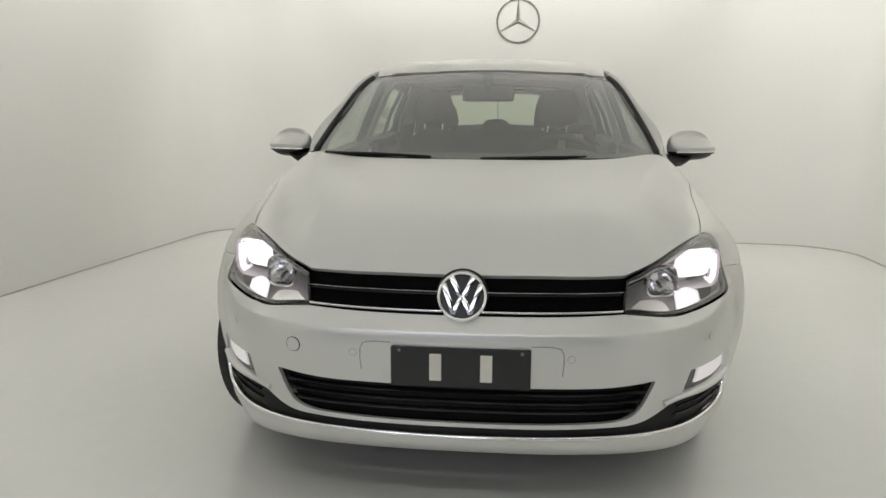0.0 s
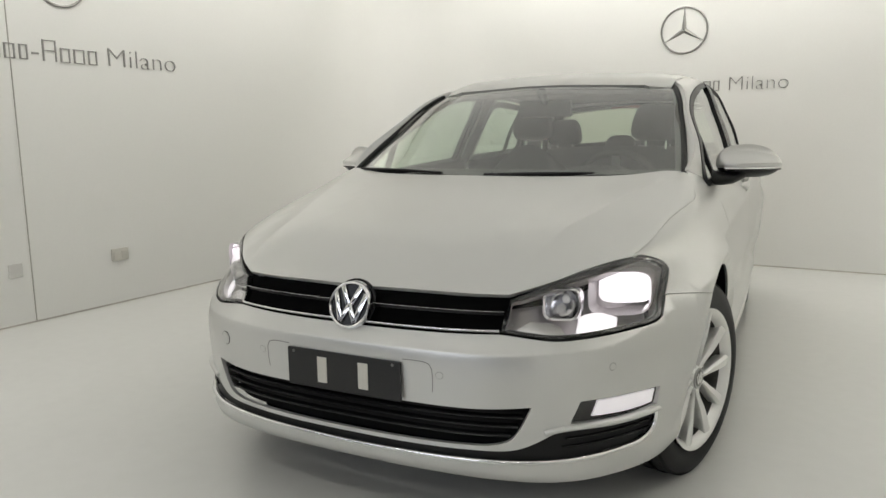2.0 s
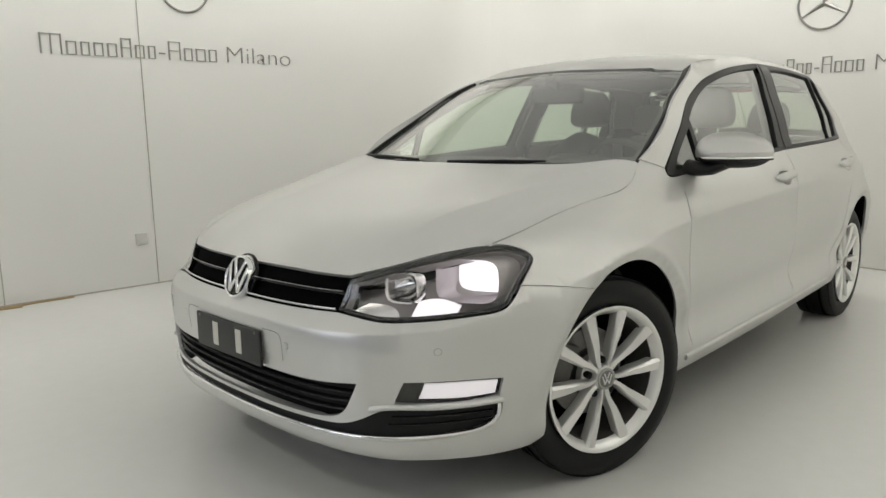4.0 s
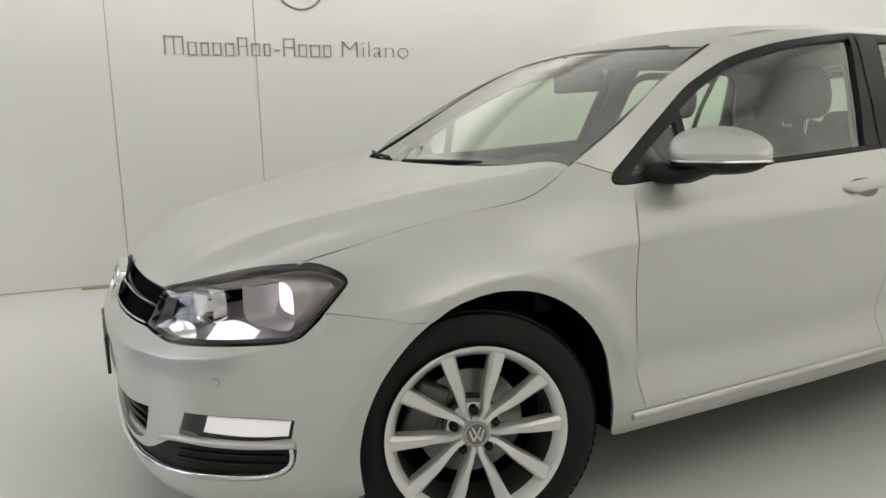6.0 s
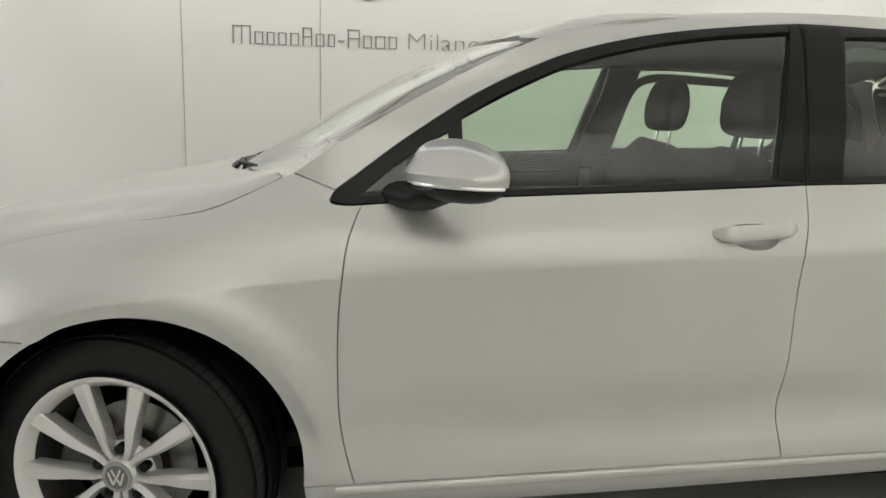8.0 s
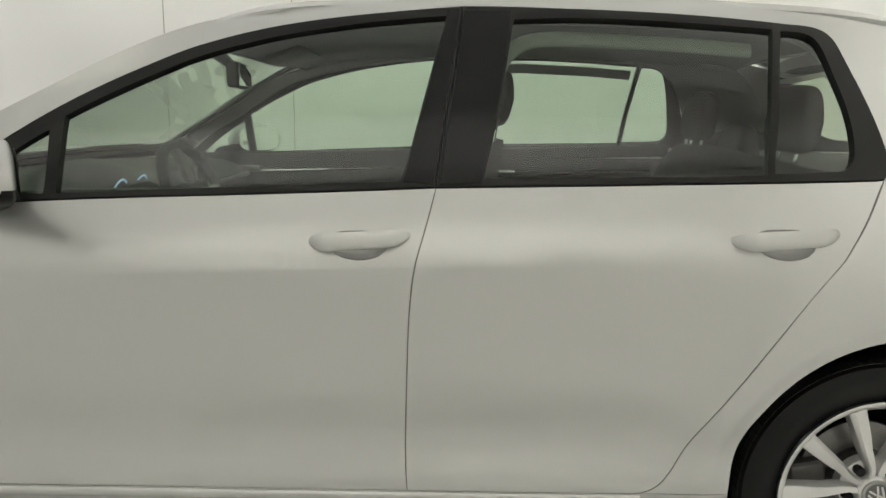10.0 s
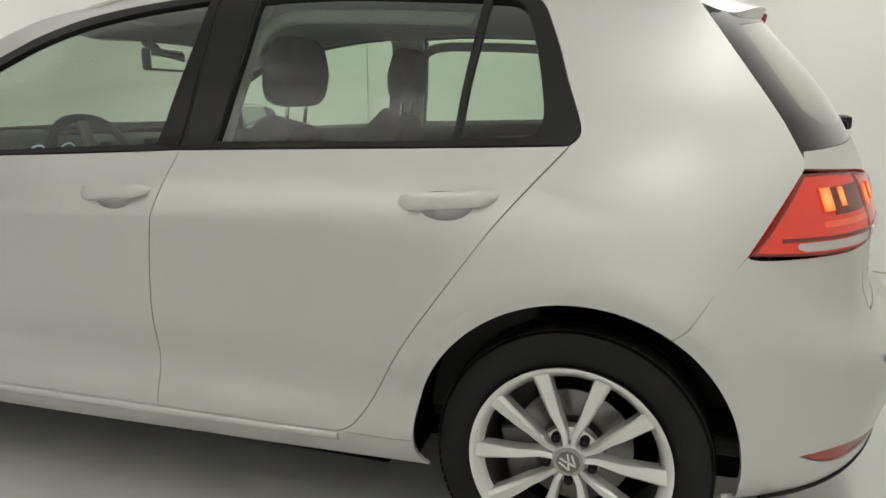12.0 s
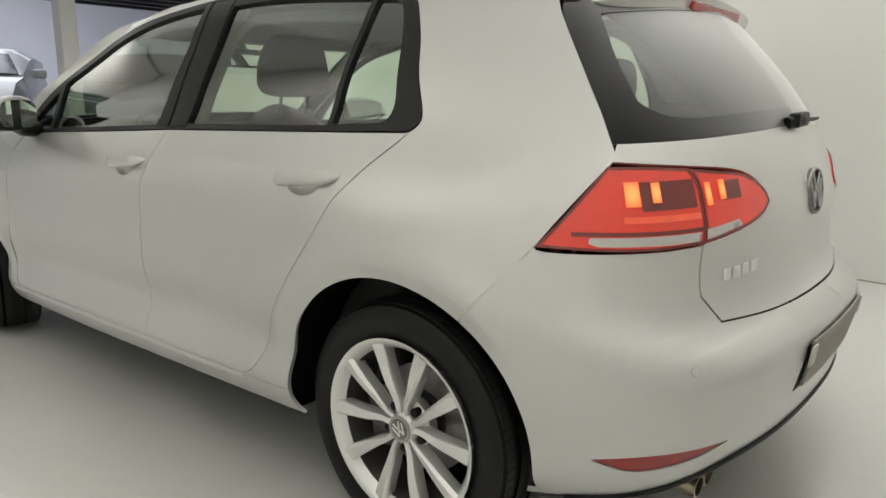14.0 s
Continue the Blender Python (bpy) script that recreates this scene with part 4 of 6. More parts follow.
cut("screen_border", screen_sheet, "top", [W_OUT[0], W_OUT[1], W_OUT[2], [(0, 1.778), (0, 1.765)], W_IN[2][::-1], W_IN[1][::-1], W_IN[0][::-1], [(0, 1.115), (0, 1.028)]], FRIT, car, whole=True, thick=.006, lift=-.009)
cut("scuttle", bonnet_sheet, "top", [[(0, .98), (.22, .99), (.43, 1.03), (.62, 1.13), (.735, 1.21)], [(.735, 1.21), (.728, 1.26)], [(.728, 1.26), (.60, 1.20), (.43, 1.13), (.22, 1.10), (0, 1.09)], [(0, 1.09), (0, .98)]], BLACK, car, whole=True, lift=-.03, thick=.02)

# painted pillars between the windscreen and the side
edge_in = [screen_sheet.meet(*sight("top", x, y))[0] for x, y in smooth(W_OUT[1], .05)] + [roof_sheet.meet(*sight("top", x, y))[0] for x, y in ((.582, 1.95), (.578, 2.03), (.578, 2.10))]
edge_out = [flank.meet(*sight("side", y, z))[0] for y, z in smooth(PILLAR, .05)] + [flank.meet(*sight("side", y, z))[0] for y, z in smooth(ROOF_LINE[:3], .05)]


def along(line, n):
    p = np.array(line)
    d = np.concatenate([[0], np.cumsum(np.linalg.norm(np.diff(p, axis=0), axis=1))])
    q = np.stack([np.interp(np.linspace(0, d[-1], n), d, p[:, k]) for k in range(3)], 1)
    for _ in range(4):
        q[8:-1] = (q[7:-2] + 2 * q[8:-1] + q[9:]) / 4
    return q


edge_out = [p - np.array((fair(p[1]), 0, 0)) for p in edge_out if p[1] <= 2.11]
a, b = (np.vstack([e[0] + np.array((-.006, -.022, -.032)), e]) for e in (along(edge_in, 30), along(edge_out, 30)))
bm, rows = bmesh.new(), []
for f, puff in ((-.06, -.014), (.0, -.004), (.35, .0), (.70, .0015), (1.0, -.001), (1.08, -.010)):
    rows.append([bm.verts.new(tuple(p + (q - p) * f + np.array((.55, -.45, .7)) * puff)) for p, q in zip(a, b)])
for r0, r1 in zip(rows, rows[1:]):
    for k in range(30):
        bm.faces.new((r0[k], r0[k + 1], r1[k + 1], r1[k]))
mirrored(part("windscreen_pillar", bm, PAINT, car, "", 60))
strip("screen_seal", screen_sheet, "top", [(x - .003, y) for x, y in W_OUT[1]], .021, .010, SEAL, car, twin=True, label="black rubber seal along the windscreen")

# side windows
GL_F = [[(1.640, .967), (1.638, 1.135)], [(1.638, 1.135), (1.738, 1.190), (1.835, 1.236), (1.932, 1.275), (2.130, 1.322), (2.331, 1.347), (2.505, 1.357)], [(2.505, 1.357), (2.475, 1.25), (2.425, 1.05), (2.412, 1.008)], [(2.412, 1.008), (2.056, .990), (1.640, .967)]]
GL_T = [[(1.398, .956), (1.470, 1.014), (1.554, 1.072), (1.605, 1.103)], [(1.605, 1.103), (1.608, .966)], [(1.608, .966), (1.398, .956)]]
GL_R = [[(2.600, 1.017), (2.628, 1.15), (2.660, 1.348)], [(2.660, 1.348), (2.82, 1.352), (3.06, 1.342), (3.247, 1.329)], [(3.247, 1.329), (3.230, 1.18), (3.214, 1.028)], [(3.214, 1.028), (2.600, 1.017)]]
GL_Q = [[(3.268, 1.325), (3.322, 1.320), (3.350, 1.302), (3.370, 1.258), (3.386, 1.210), (3.400, 1.160), (3.410, 1.110), (3.413, 1.075), (3.404, 1.048), (3.384, 1.036)], [(3.384, 1.036), (3.234, 1.031)], [(3.234, 1.031), (3.250, 1.18), (3.268, 1.325)]]
SPLIT = [(2.492, .995), (2.505, 1.10), (2.528, 1.25), (2.541, 1.382)]
cut("window_frame", flank, "side", [[(1.332, .944), (1.340, .962), (1.346, .968)], WIN_TOP[:11], SPLIT[::-1], BELT_F[::-1], [(1.402, .936), (1.345, .937), (1.332, .944)]], SEAL, front_door, holes=[GL_F, GL_T], lift=.003, thick=.02, step=.03, gap=.0015, twin=True)
cut("window_frame", flank, "side", [SPLIT, WIN_TOP[10:], WIN_BACK, BELT_R[::-1]], SEAL, rear_door, holes=[GL_R, GL_Q], lift=.003, thick=.02, step=.03, gap=.0015, twin=True)
strip("inner_frame_trim", flank, "side", [(2.612, 1.19), (2.640, 1.285), (2.70, 1.330), (2.85, 1.337), (3.05, 1.330), (3.22, 1.318)], .036, .008, LINER, rear_door, twin=True, lift=-.05)
for nm, run, who in (("side_window", GL_F, front_door), ("corner_window", GL_T, front_door), ("side_window", GL_R, rear_door), ("quarter_window", GL_Q, rear_door)):
    cut(nm, flank, "side", run, GLASS, who, gap=-.004, lift=-.006, thick=0, twin=True)
cut("pillar_cover", flank, "side", [[(2.500, 1.00), (2.515, 1.12), (2.545, 1.37)], [(2.545, 1.37), (2.652, 1.368)], [(2.652, 1.368), (2.625, 1.16), (2.592, 1.005)], [(2.592, 1.005), (2.500, 1.00)]], BLACK_GLOSS, rear_door, lift=.005, thick=.01, gap=.001, twin=True)
cut("pillar_cover", flank, "side", [[(2.418, 1.005), (2.440, 1.09), (2.487, 1.28), (2.507, 1.372)], [(2.507, 1.372), (2.534, 1.374)], [(2.534, 1.374), (2.505, 1.13), (2.488, 1.0)], [(2.488, 1.0), (2.418, 1.005)]], BLACK_GLOSS, front_door, lift=.005, thick=.01, gap=.001, twin=True)

# door handles
def handle(y0, y1, z0, door):
    p0, n0 = flank.meet(*sight("side", (y0 + y1) / 2, z0))
    bm = bmesh.new()
    rows = []
    n = 26
    for i in range(n + 1):
        f = .5 - .5 * math.cos(math.pi * i / n)
        y = y0 + (y1 - y0) * f
        z = z0 + .005 + (f - .5) * 0.016
        end = min(1, 4.5 * f + .03, 4.0 * (1 - f) + .03)
        w = 0.0205 * math.sqrt(1 - (1 - end) ** 2) * (1 - .10 * f)
        p, nn = flank.meet(*sight("side", y, z))
        lift = 0.034 * (1 - (1 - end) ** 2.4)
        sq = lambda q: math.copysign(abs(q) ** 1.3, q)
        rows.append([bm.verts.new((p[0] + lift - 0.008 + 0.009 * sq(math.cos(a)), y, z + w * sq(math.sin(a)) - .45 * w * max(0, math.cos(a)) ** 1.5)) for a in (2 * math.pi * k / 16 for k in range(16))])
    for r0, r1 in zip(rows, rows[1:]):
        for k in range(16):
            bm.faces.new((r0[k], r0[(k + 1) % 16], r1[(k + 1) % 16], r1[k]))
    bm.faces.new(rows[0][::-1]), bm.faces.new(rows[-1])
    h = part("door_handle", bm, PAINT, door, "body-coloured grip handle", 50)
    mirrored(h)
    # the hollow behind the grip
    ring = closed(cup_line(y0, y1, z0), .012)
    mid = ring.mean(0)
    bm, rows = bmesh.new(), []
    for grow, deep in ((1.02, .0005), (.95, .010), (.82, .022), (.5, .032), (.05, .034)):
        row = []
        for q in ring:
            y, z = mid + (q - mid) * grow
            p, nn = flank.meet(*sight("side", y, z))
            row.append(bm.verts.new(p - nn * deep))
        rows.append(row)
    m = len(ring)
    for r0, r1 in zip(rows, rows[1:]):
        for k in range(m):
            bm.faces.new((r0[k], r0[(k + 1) % m], r1[(k + 1) % m], r1[k]))
    bm.faces.new(rows[-1])
    mirrored(part("handle_cup", bm, PAINT, door, "", 60))


handle(*GRIP_F, front_door)
handle(*GRIP_R, rear_door)

# nose: bumper, grilles, lamps
HL = [[(.436, .139, .624), (.448, .179, .705)], [(.448, .179, .705), (.524, .237, .734), (.582, .300, .758), (.631, .359, .774), (.676, .419, .786), (.702, .460, .792)], [(.702, .460, .792), (.726, .493, .792), (.741, .511, .789), (.761, .533, .780), (.779, .552, .768), (.790, .559, .755), (.793, .552, .742)], [(.793, .552, .742), (.793, .447, .641)], [(.793, .447, .641), (.783, .420, .629), (.755, .371, .622), (.702, .302, .615), (.619, .215, .609), (.565, .176, .609), (.506, .154, .616), (.436, .139, .624)]]
GRILLE_LOW = [(0, .09, .616), (.25, .10, .617), (.436, .139, .620)]
lower_edge = [(0, .095, .222), (.25, .105, .222), (.45, .13, .221), (.61, .20, .218), (.70, .30, .211), (.775, .45, .203), (.803, .535, .203)]


def on_nose(y, z):
    p, _ = nose.meet(*sight("side", y, z))
    return tuple(p)


B_ARCH = [on_nose(y, z) for y, z in arch(0, 121, 197, 10)]
B_SEAM = [on_nose(y, z) for y, z in SEAM_F]
LG = [[(0, .05, .424), (.25, .058, .424), (.40, .08, .427), (.531, .116, .437)], [(.531, .116, .437), (.515, .11, .40), (.49, .102, .355), (.46, .095, .335), (.41, .085, .325)], [(.41, .085, .325), (.25, .062, .319), (0, .054, .317)], [(0, .054, .317), (0, .05, .424)]]
FOG = [[(.619, .175, .388), (.640, .192, .446)], [(.640, .192, .446), (.71, .262, .446), (.77, .352, .444), (.803, .412, .440)], [(.803, .412, .440), (.800, .40, .392)], [(.800, .40, .392), (.75, .32, .384), (.69, .24, .384), (.619, .175, .388)]]
VENT = [[(0, .055, .303), (.25, .063, .304), (.41, .085, .309), (.50, .104, .318), (.56, .14, .348), (.61, .17, .370), (.68, .232, .366), (.75, .32, .366), (.795, .40, .370)], [(.795, .40, .370), (.790, .40, .345), (.775, .38, .318), (.75, .335, .303)], [(.75, .335, .303), (.66, .215, .295), (.50, .11, .289), (.38, .083, .287), (.25, .066, .284), (0, .058, .281)], [(0, .058, .281), (0, .055, .303)]]
# painted skin of the bumper in three bands, with the openings between them
HL_UNDER = [(.436, .139, .620), (.506, .154, .612), (.565, .176, .605), (.619, .215, .605), (.702, .302, .611), (.755, .371, .618), (.783, .420, .626), (.794, .447, .637)]
HL_RISE = [(.794, .447, .637), (.795, .497, .681)]
CHIN_TOP = [(0, .058, .269), (.25, .066, .272), (.38, .083, .275), (.50, .11, .277), (.66, .215, .282), (.745, .327, .288), (.778, .382, .302), (.797, .408, .335), (.801, .41, .380)]
B_CREASE = [tuple(q) for q in nose.lines[0] if q[0] >= 0 and q[1] < .50][::3]
bumper = cut("front_bumper", nose, "nose", [GRILLE_LOW, HL_UNDER, HL_RISE, B_SEAM[::-1], B_ARCH, [B_ARCH[-1], lower_edge[-1]], lower_edge[::-1], [lower_edge[0], CHIN_TOP[0]], CHIN_TOP, VENT[0][::-1], [(0, .055, .303), (0, .054, .317)], LG[2][::-1], LG[1][::-1], LG[0][::-1], [(0, .05, .424), (0, .09, .616)]], PAINT, car, holes=[FOG], step=.03, whole=True, gap=.0012, ridge=[B_CREASE, [on_nose(y, z) for y, z in arch(0, 124, 195, 8, .040)]], label="silver bumper with black openings")
strip("chrome_strip", nose, "nose", [(0, .058, .275), (.25, .066, .278), (.38, .083, .281), (.50, .11, .283), (.66, .215, .289), (.745, .327, .295), (.775, .378, .308), (.792, .402, .335), (.796, .402, .372)], .012, .007, CHROME, bumper, whole=True, label="thin chrome strip")
cut("lower_grille_back", nose, "nose", [[(0, .05, .44), (.40, .08, .44), (.55, .12, .45)], [(.55, .12, .45), (.50, .10, .33), (.42, .085, .31)], [(.42, .085, .31), (.25, .062, .305), (0, .054, .305)], [(0, .054, .305), (0, .05, .44)]], BLACK, bumper, lift=-.045, thick=0, whole=True)
for z, w in ((.398, .512), (.372, .498), (.346, .478)):
    strip("grille_slat", nose, "nose", [(0, .05, z), (.25, .058, z), (.40, .08, z + .002), (w, .108, z + .004)], .009, .012, BLACK_GLOSS, bumper, whole=True, lift=-.022)
cut("side_vent", nose, "nose", VENT, BLACK, bumper, lift=-.010, thick=0, whole=True, gap=-.004)
for z in (.322, .344):
    strip("vent_slat", nose, "nose", [(.60 - (z - .32) * -.6, .165, z), (.68, .235, z + .002), (.785, .39, z + .004)], .006, .006, BLACK_GLOSS, bumper, lift=-.008, twin=True)
cut("fog_lamp", nose, "nose", [[(.668, .218, .396), (.680, .230, .440)], [(.680, .230, .440), (.71, .262, .440), (.77, .352, .438), (.797, .405, .434)], [(.797, .405, .434), (.795, .395, .396)], [(.795, .395, .396), (.75, .32, .392), (.668, .218, .396)]], FOGLIGHT, bumper, lift=-.010, thick=.006, twin=True, label="lit fog lamp")
cut("fog_housing", nose, "nose", [[(.600, .160, .378), (.630, .180, .455)], [(.630, .180, .455), (.72, .27, .455), (.815, .435, .450)], [(.815, .435, .450), (.810, .42, .380)], [(.810, .42, .380), (.70, .25, .374), (.600, .160, .378)]], BLACK, bumper, lift=-.030, thick=0, twin=True)
strip("lamp_fin", nose, "nose", [(.560, .138, .366), (.61, .168, .376), (.69, .242, .376), (.75, .322, .376), (.802, .412, .379)], .016, .013, PAINT, bumper, twin=True, lift=-.002, label="silver fin under the fog lamp")
strip("lamp_brow", nose, "nose", [(.615, .172, .452), (.65, .200, .455), (.71, .260, .454), (.77, .350, .452), (.805, .420, .449)], .010, .002, PAINT, bumper, twin=True, lift=-.002)
cut("fog_lens", nose, "nose", FOG, CLEAR, bumper, lift=-.004, thick=0, gap=.001, twin=True)
for x, y, z in ((.296, .056, .511), (.704, .259, .531)):
    a0 = flat("nose", (x, y, z))
    c = lambda r: [[(a0[0] + r * math.cos(t) / .95, z + r * math.sin(t)) for t in (2 * math.pi * i / 16 for i in range(17))]]
    cut("parking_sensor", nose, "nose", c(.0095), PAINT, bumper, step=.008, gap=0, lift=.0014, thick=.002, twin=True)
    cut("sensor_ring", nose, "nose", c(.0106), SEAM, bumper, step=.008, gap=0, lift=.0008, thick=0, twin=True)
a2 = flat("nose", (.475, .09, .516))
disc = lambda r: [[(a2[0] + r * math.cos(t) / .95, a2[1] + r * math.sin(t)) for t in (2 * math.pi * i / 20 for i in range(21))]]
for nm, r, lift_, mat in (("tow_eye_cover", .0195, .0016, PAINT), ("tow_eye_gap", .0212, .0007, SEAL)):
    o = cut(nm, nose, "nose", disc(r), mat, bumper, step=.01, gap=0, lift=lift_, thick=.002)
    mirrored(o)
    bpy.data.objects.remove(o)

# upper grille
cut("grille_back", nose, "nose", [[(0, .13, .725), (.30, .15, .722), (.45, .19, .715)], [(.45, .19, .715), (.445, .145, .61)], [(.445, .145, .61), (.25, .10, .606), (0, .09, .606)], [(0, .09, .606), (0, .13, .725)]], DARK, car, lift=-.020, thick=0, whole=True)
grille = strip("upper_grille", nose, "nose", [(0, .12, .668), (.25, .13, .668), (.438, .16, .667)], .010, .008, BLACK_GLOSS, car, whole=True, lift=-.014)
strip("grille_fin", nose, "nose", [(0, .12, .674), (.25, .13, .674), (.437, .16, .673)], .0022, .004, CHROME, grille, whole=True, lift=.001, label="thin bright line")
strip("grille_chrome", nose, "nose", [(0, .10, .6235), (.25, .11, .6235), (.432, .14, .625)], .006, .006, CHROME, grille, whole=True, lift=.002, label="thin chrome line")


def emblem(name, at, turn, radius, parent, label, metal=None):
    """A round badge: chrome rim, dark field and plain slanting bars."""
    m = Matrix.Translation(at) @ turn
    def put(nm, bm, mat, par=None, soft=40):
        bmesh.ops.transform(bm, matrix=m, verts=bm.verts)
        return part(nm, bm, mat, par, "", soft)
    top = put(name, lathe([(0, 0.001), (0.004, 0.001), (0.004, radius * .9), (0, radius * .92)], 40, "z"), BLACK_GLOSS, parent)
    top["label"] = label
    put("rim", lathe([(-.012, radius * .97), (.004, radius), (.010, radius * .97), (.012, radius * .92), (.010, radius * .87), (.004, radius * .845)], 48, "z"), metal or CHROME, top)
    u = radius
    for x0, y0, x1, y1 in ((-.42, .74, -.10, .06), (.42, .74, .10, .06), (-.72, .44, -.34, -.66), (.72, .44, .34, -.66), (-.34, -.66, 0, -.02), (.34, -.66, 0, -.02)):
        d = Vector((x1 - x0, y1 - y0, 0))
        bm = block((d.length * u + .10 * u, .215 * u, .007), soft=.0025, segments=2)
        bmesh.ops.transform(bm, matrix=Matrix.Translation(((x0 + x1) / 2 * u, (y0 + y1) / 2 * u, .007)) @ Matrix.Rotation(math.atan2(d.y, d.x), 4, "Z"), verts=bm.verts)
        put("bar", bm, metal or CHROME, top)
    return top


emblem("badge", (0, .092, .666), Matrix.Rotation(radians(70), 4, "X"), .069, car, "round chrome badge on the grille")
bm = lathe([(0, .0735), (.006, .072), (.008, .066)], 40, "z")
bmesh.ops.transform(bm, matrix=Matrix.Translation((0, .112, .666)) @ Matrix.Rotation(radians(70), 4, "X"), verts=bm.verts)
part("badge_seat", bm, BLACK_GLOSS, car)


def headlamp(side):
    """A clear lens over a dark housing with two reflector barrels."""
    lens = cut("headlamp", nose, "nose", HL, CLEAR, car, step=.03, thick=0, lift=.0, gap=.001, label="clear headlamp lens, lit")
    edge = cut("headlamp_edge", nose, "nose", HL, BLACK_GLOSS, lens, step=.03, holes=[[[tuple(q) for q in inset(closed([[flat("nose", p) for p in r] for r in HL], .03), .010)]]], lift=-.002, thick=.05, gap=.0005)
    back = cut("housing", nose, "nose", HL, LAMP_DARK, lens, step=.03, thick=0, lift=-.105, gap=-.01)
    bezel = cut("bezel", nose, "nose", HL, LAMP_DARK, lens, step=.03, holes=[[[tuple(q) for q in inset(closed([[flat("nose", p) for p in r] for r in HL], .03), .015)]]], lift=-.016, thick=.03, gap=.002)
    items = [lens, edge, back, bezel]
    def bowl(at, way, r, deep, mat, name, segs=28):
        bm = lathe([(0, r), (-deep * .3, r * .93), (-deep * .7, r * .7), (-deep, r * .25), (-deep, .001)], segs, "z")
        bmesh.ops.transform(bm, matrix=Matrix.Translation(at) @ Vector(way).to_track_quat("Z", "Y").to_matrix().to_4x4(), verts=bm.verts)
        items.append(part(name, bm, mat, lens))
    bowl((.562, .275, .680), (.12, -1, -.02), .044, .06, REFLECTOR, "inner_reflector")
    # the lit main chamber: a broad squarish reflector
    sq = lambda a, e: math.copysign(abs(a) ** e, a)
    ring32 = [2 * math.pi * k / 32 for k in range(32)]
    def dish(name, cx, cy, cz, w, h, mat, steps, lean=.55, arc_=(0, 32)):
        bm, rings = bmesh.new(), []
        for g, dy in steps:
            rings.append([bm.verts.new((cx + sq(math.cos(a), .5) * w * g, cy + dy + sq(math.cos(a), .5) * w * g * lean, cz + sq(math.sin(a), .5) * h * g)) for a in ring32])
        for r0, r1 in zip(rings, rings[1:]):
            for k in range(*arc_):
                bm.faces.new((r0[k % 32], r0[(k + 1) % 32], r1[(k + 1) % 32], r1[k % 32]))
        bmesh.ops.delete(bm, geom=[v for v in bm.verts if not v.link_faces], context="VERTS")
        items.append(part(name, bm, mat, lens))
    dish("main_reflector", .690, .392, .698, .078, .062, LAMP_DARK, ((1, 0), (.98, .05), (.95, .105)))
    dish("reflector_bowl", .690, .392, .698, .078, .062, REFLECTOR, ((.95, .105), (.90, .122), (.82, .136)))
    # Wide plate and facets glow: the lamp's thrown-back light put into the reflector.
    dish("main_bulb", .690, .398, .704, .072, .050, HEADLIGHT, ((.97, .074), (.7, .088), (.4, .094), (.01, .096)), .50)
    for bit in ((-5, 2), (3, 8)):
        dish("lit_facet", .688, .394, .697, .074, .058, HEADLIGHT, ((1, .012), (.985, .045), (.96, .092)), arc_=bit)
    dish("barrel_frame", .562, .262, .682, .046, .044, REFLECTOR, ((.86, .030), (.90, .004), (1, 0), (1.06, .006), (1.08, .03)), .35)
    # daytime strip along the foot of the lamp
    items.append(cut("day_light", nose, "nose", [[(.622, .228, .622), (.640, .248, .662)], [(.640, .248, .662), (.68, .295, .668), (.722, .345, .652)], [(.722, .345, .652), (.715, .328, .629)], [(.715, .328, .629), (.67, .272, .622), (.622, .228, .622)]], HEADLIGHT, lens, step=.02, lift=-.030, thick=.004))
    items.append(strip("chrome_line", nose, "nose", [(.455, .142, .626), (.52, .165, .620), (.60, .205, .617), (.68, .28, .619), (.755, .38, .630)], .007, .004, REFLECTOR, lens, lift=-.014))
    items.append(cut("reflector_shelf", nose, "nose", [[(.455, .145, .63), (.50, .19, .655)], [(.50, .19, .655), (.58, .22, .645), (.60, .215, .625)], [(.60, .215, .625), (.52, .17, .622), (.455, .145, .63)]], REFLECTOR, lens, step=.02, lift=-.030, thick=.003))
    return items


lamp_parts = headlamp(1)
twins = {}
for o in lamp_parts:
    twins[o] = mirrored(o)
for o in lamp_parts[1:]:
    twins[o].parent = twins[lamp_parts[0]]

# front plate carrier with two paper labels
plate = tagged(new("number_plate"), "", "")
plate.parent = car
part("plate_board", block((.378, .010, .112), (0, .040, .482), .005), PLATE, plate)
for x in (-.067, .070):
    part("paper_label", block((.032, .002, .075), (x, .0345, .483), .0005), PAPER, plate)
for x in (-.165, .165):
    part("screw", block((.008, .003, .008), (x, .0345, .528), .002), STEEL, plate)
strip("plate_recess", nose, "nose", [(.19, .05, .545), (.255, .055, .544), (.272, .057, .532), (.274, .057, .462)], .0025, .0006, SEAM, bumper, twin=True)

# tail: gate, glass, lamps, bumper
def on_flank(y, z):
    p, _ = flank.meet(*sight("side", y, z))
    return tuple(p)


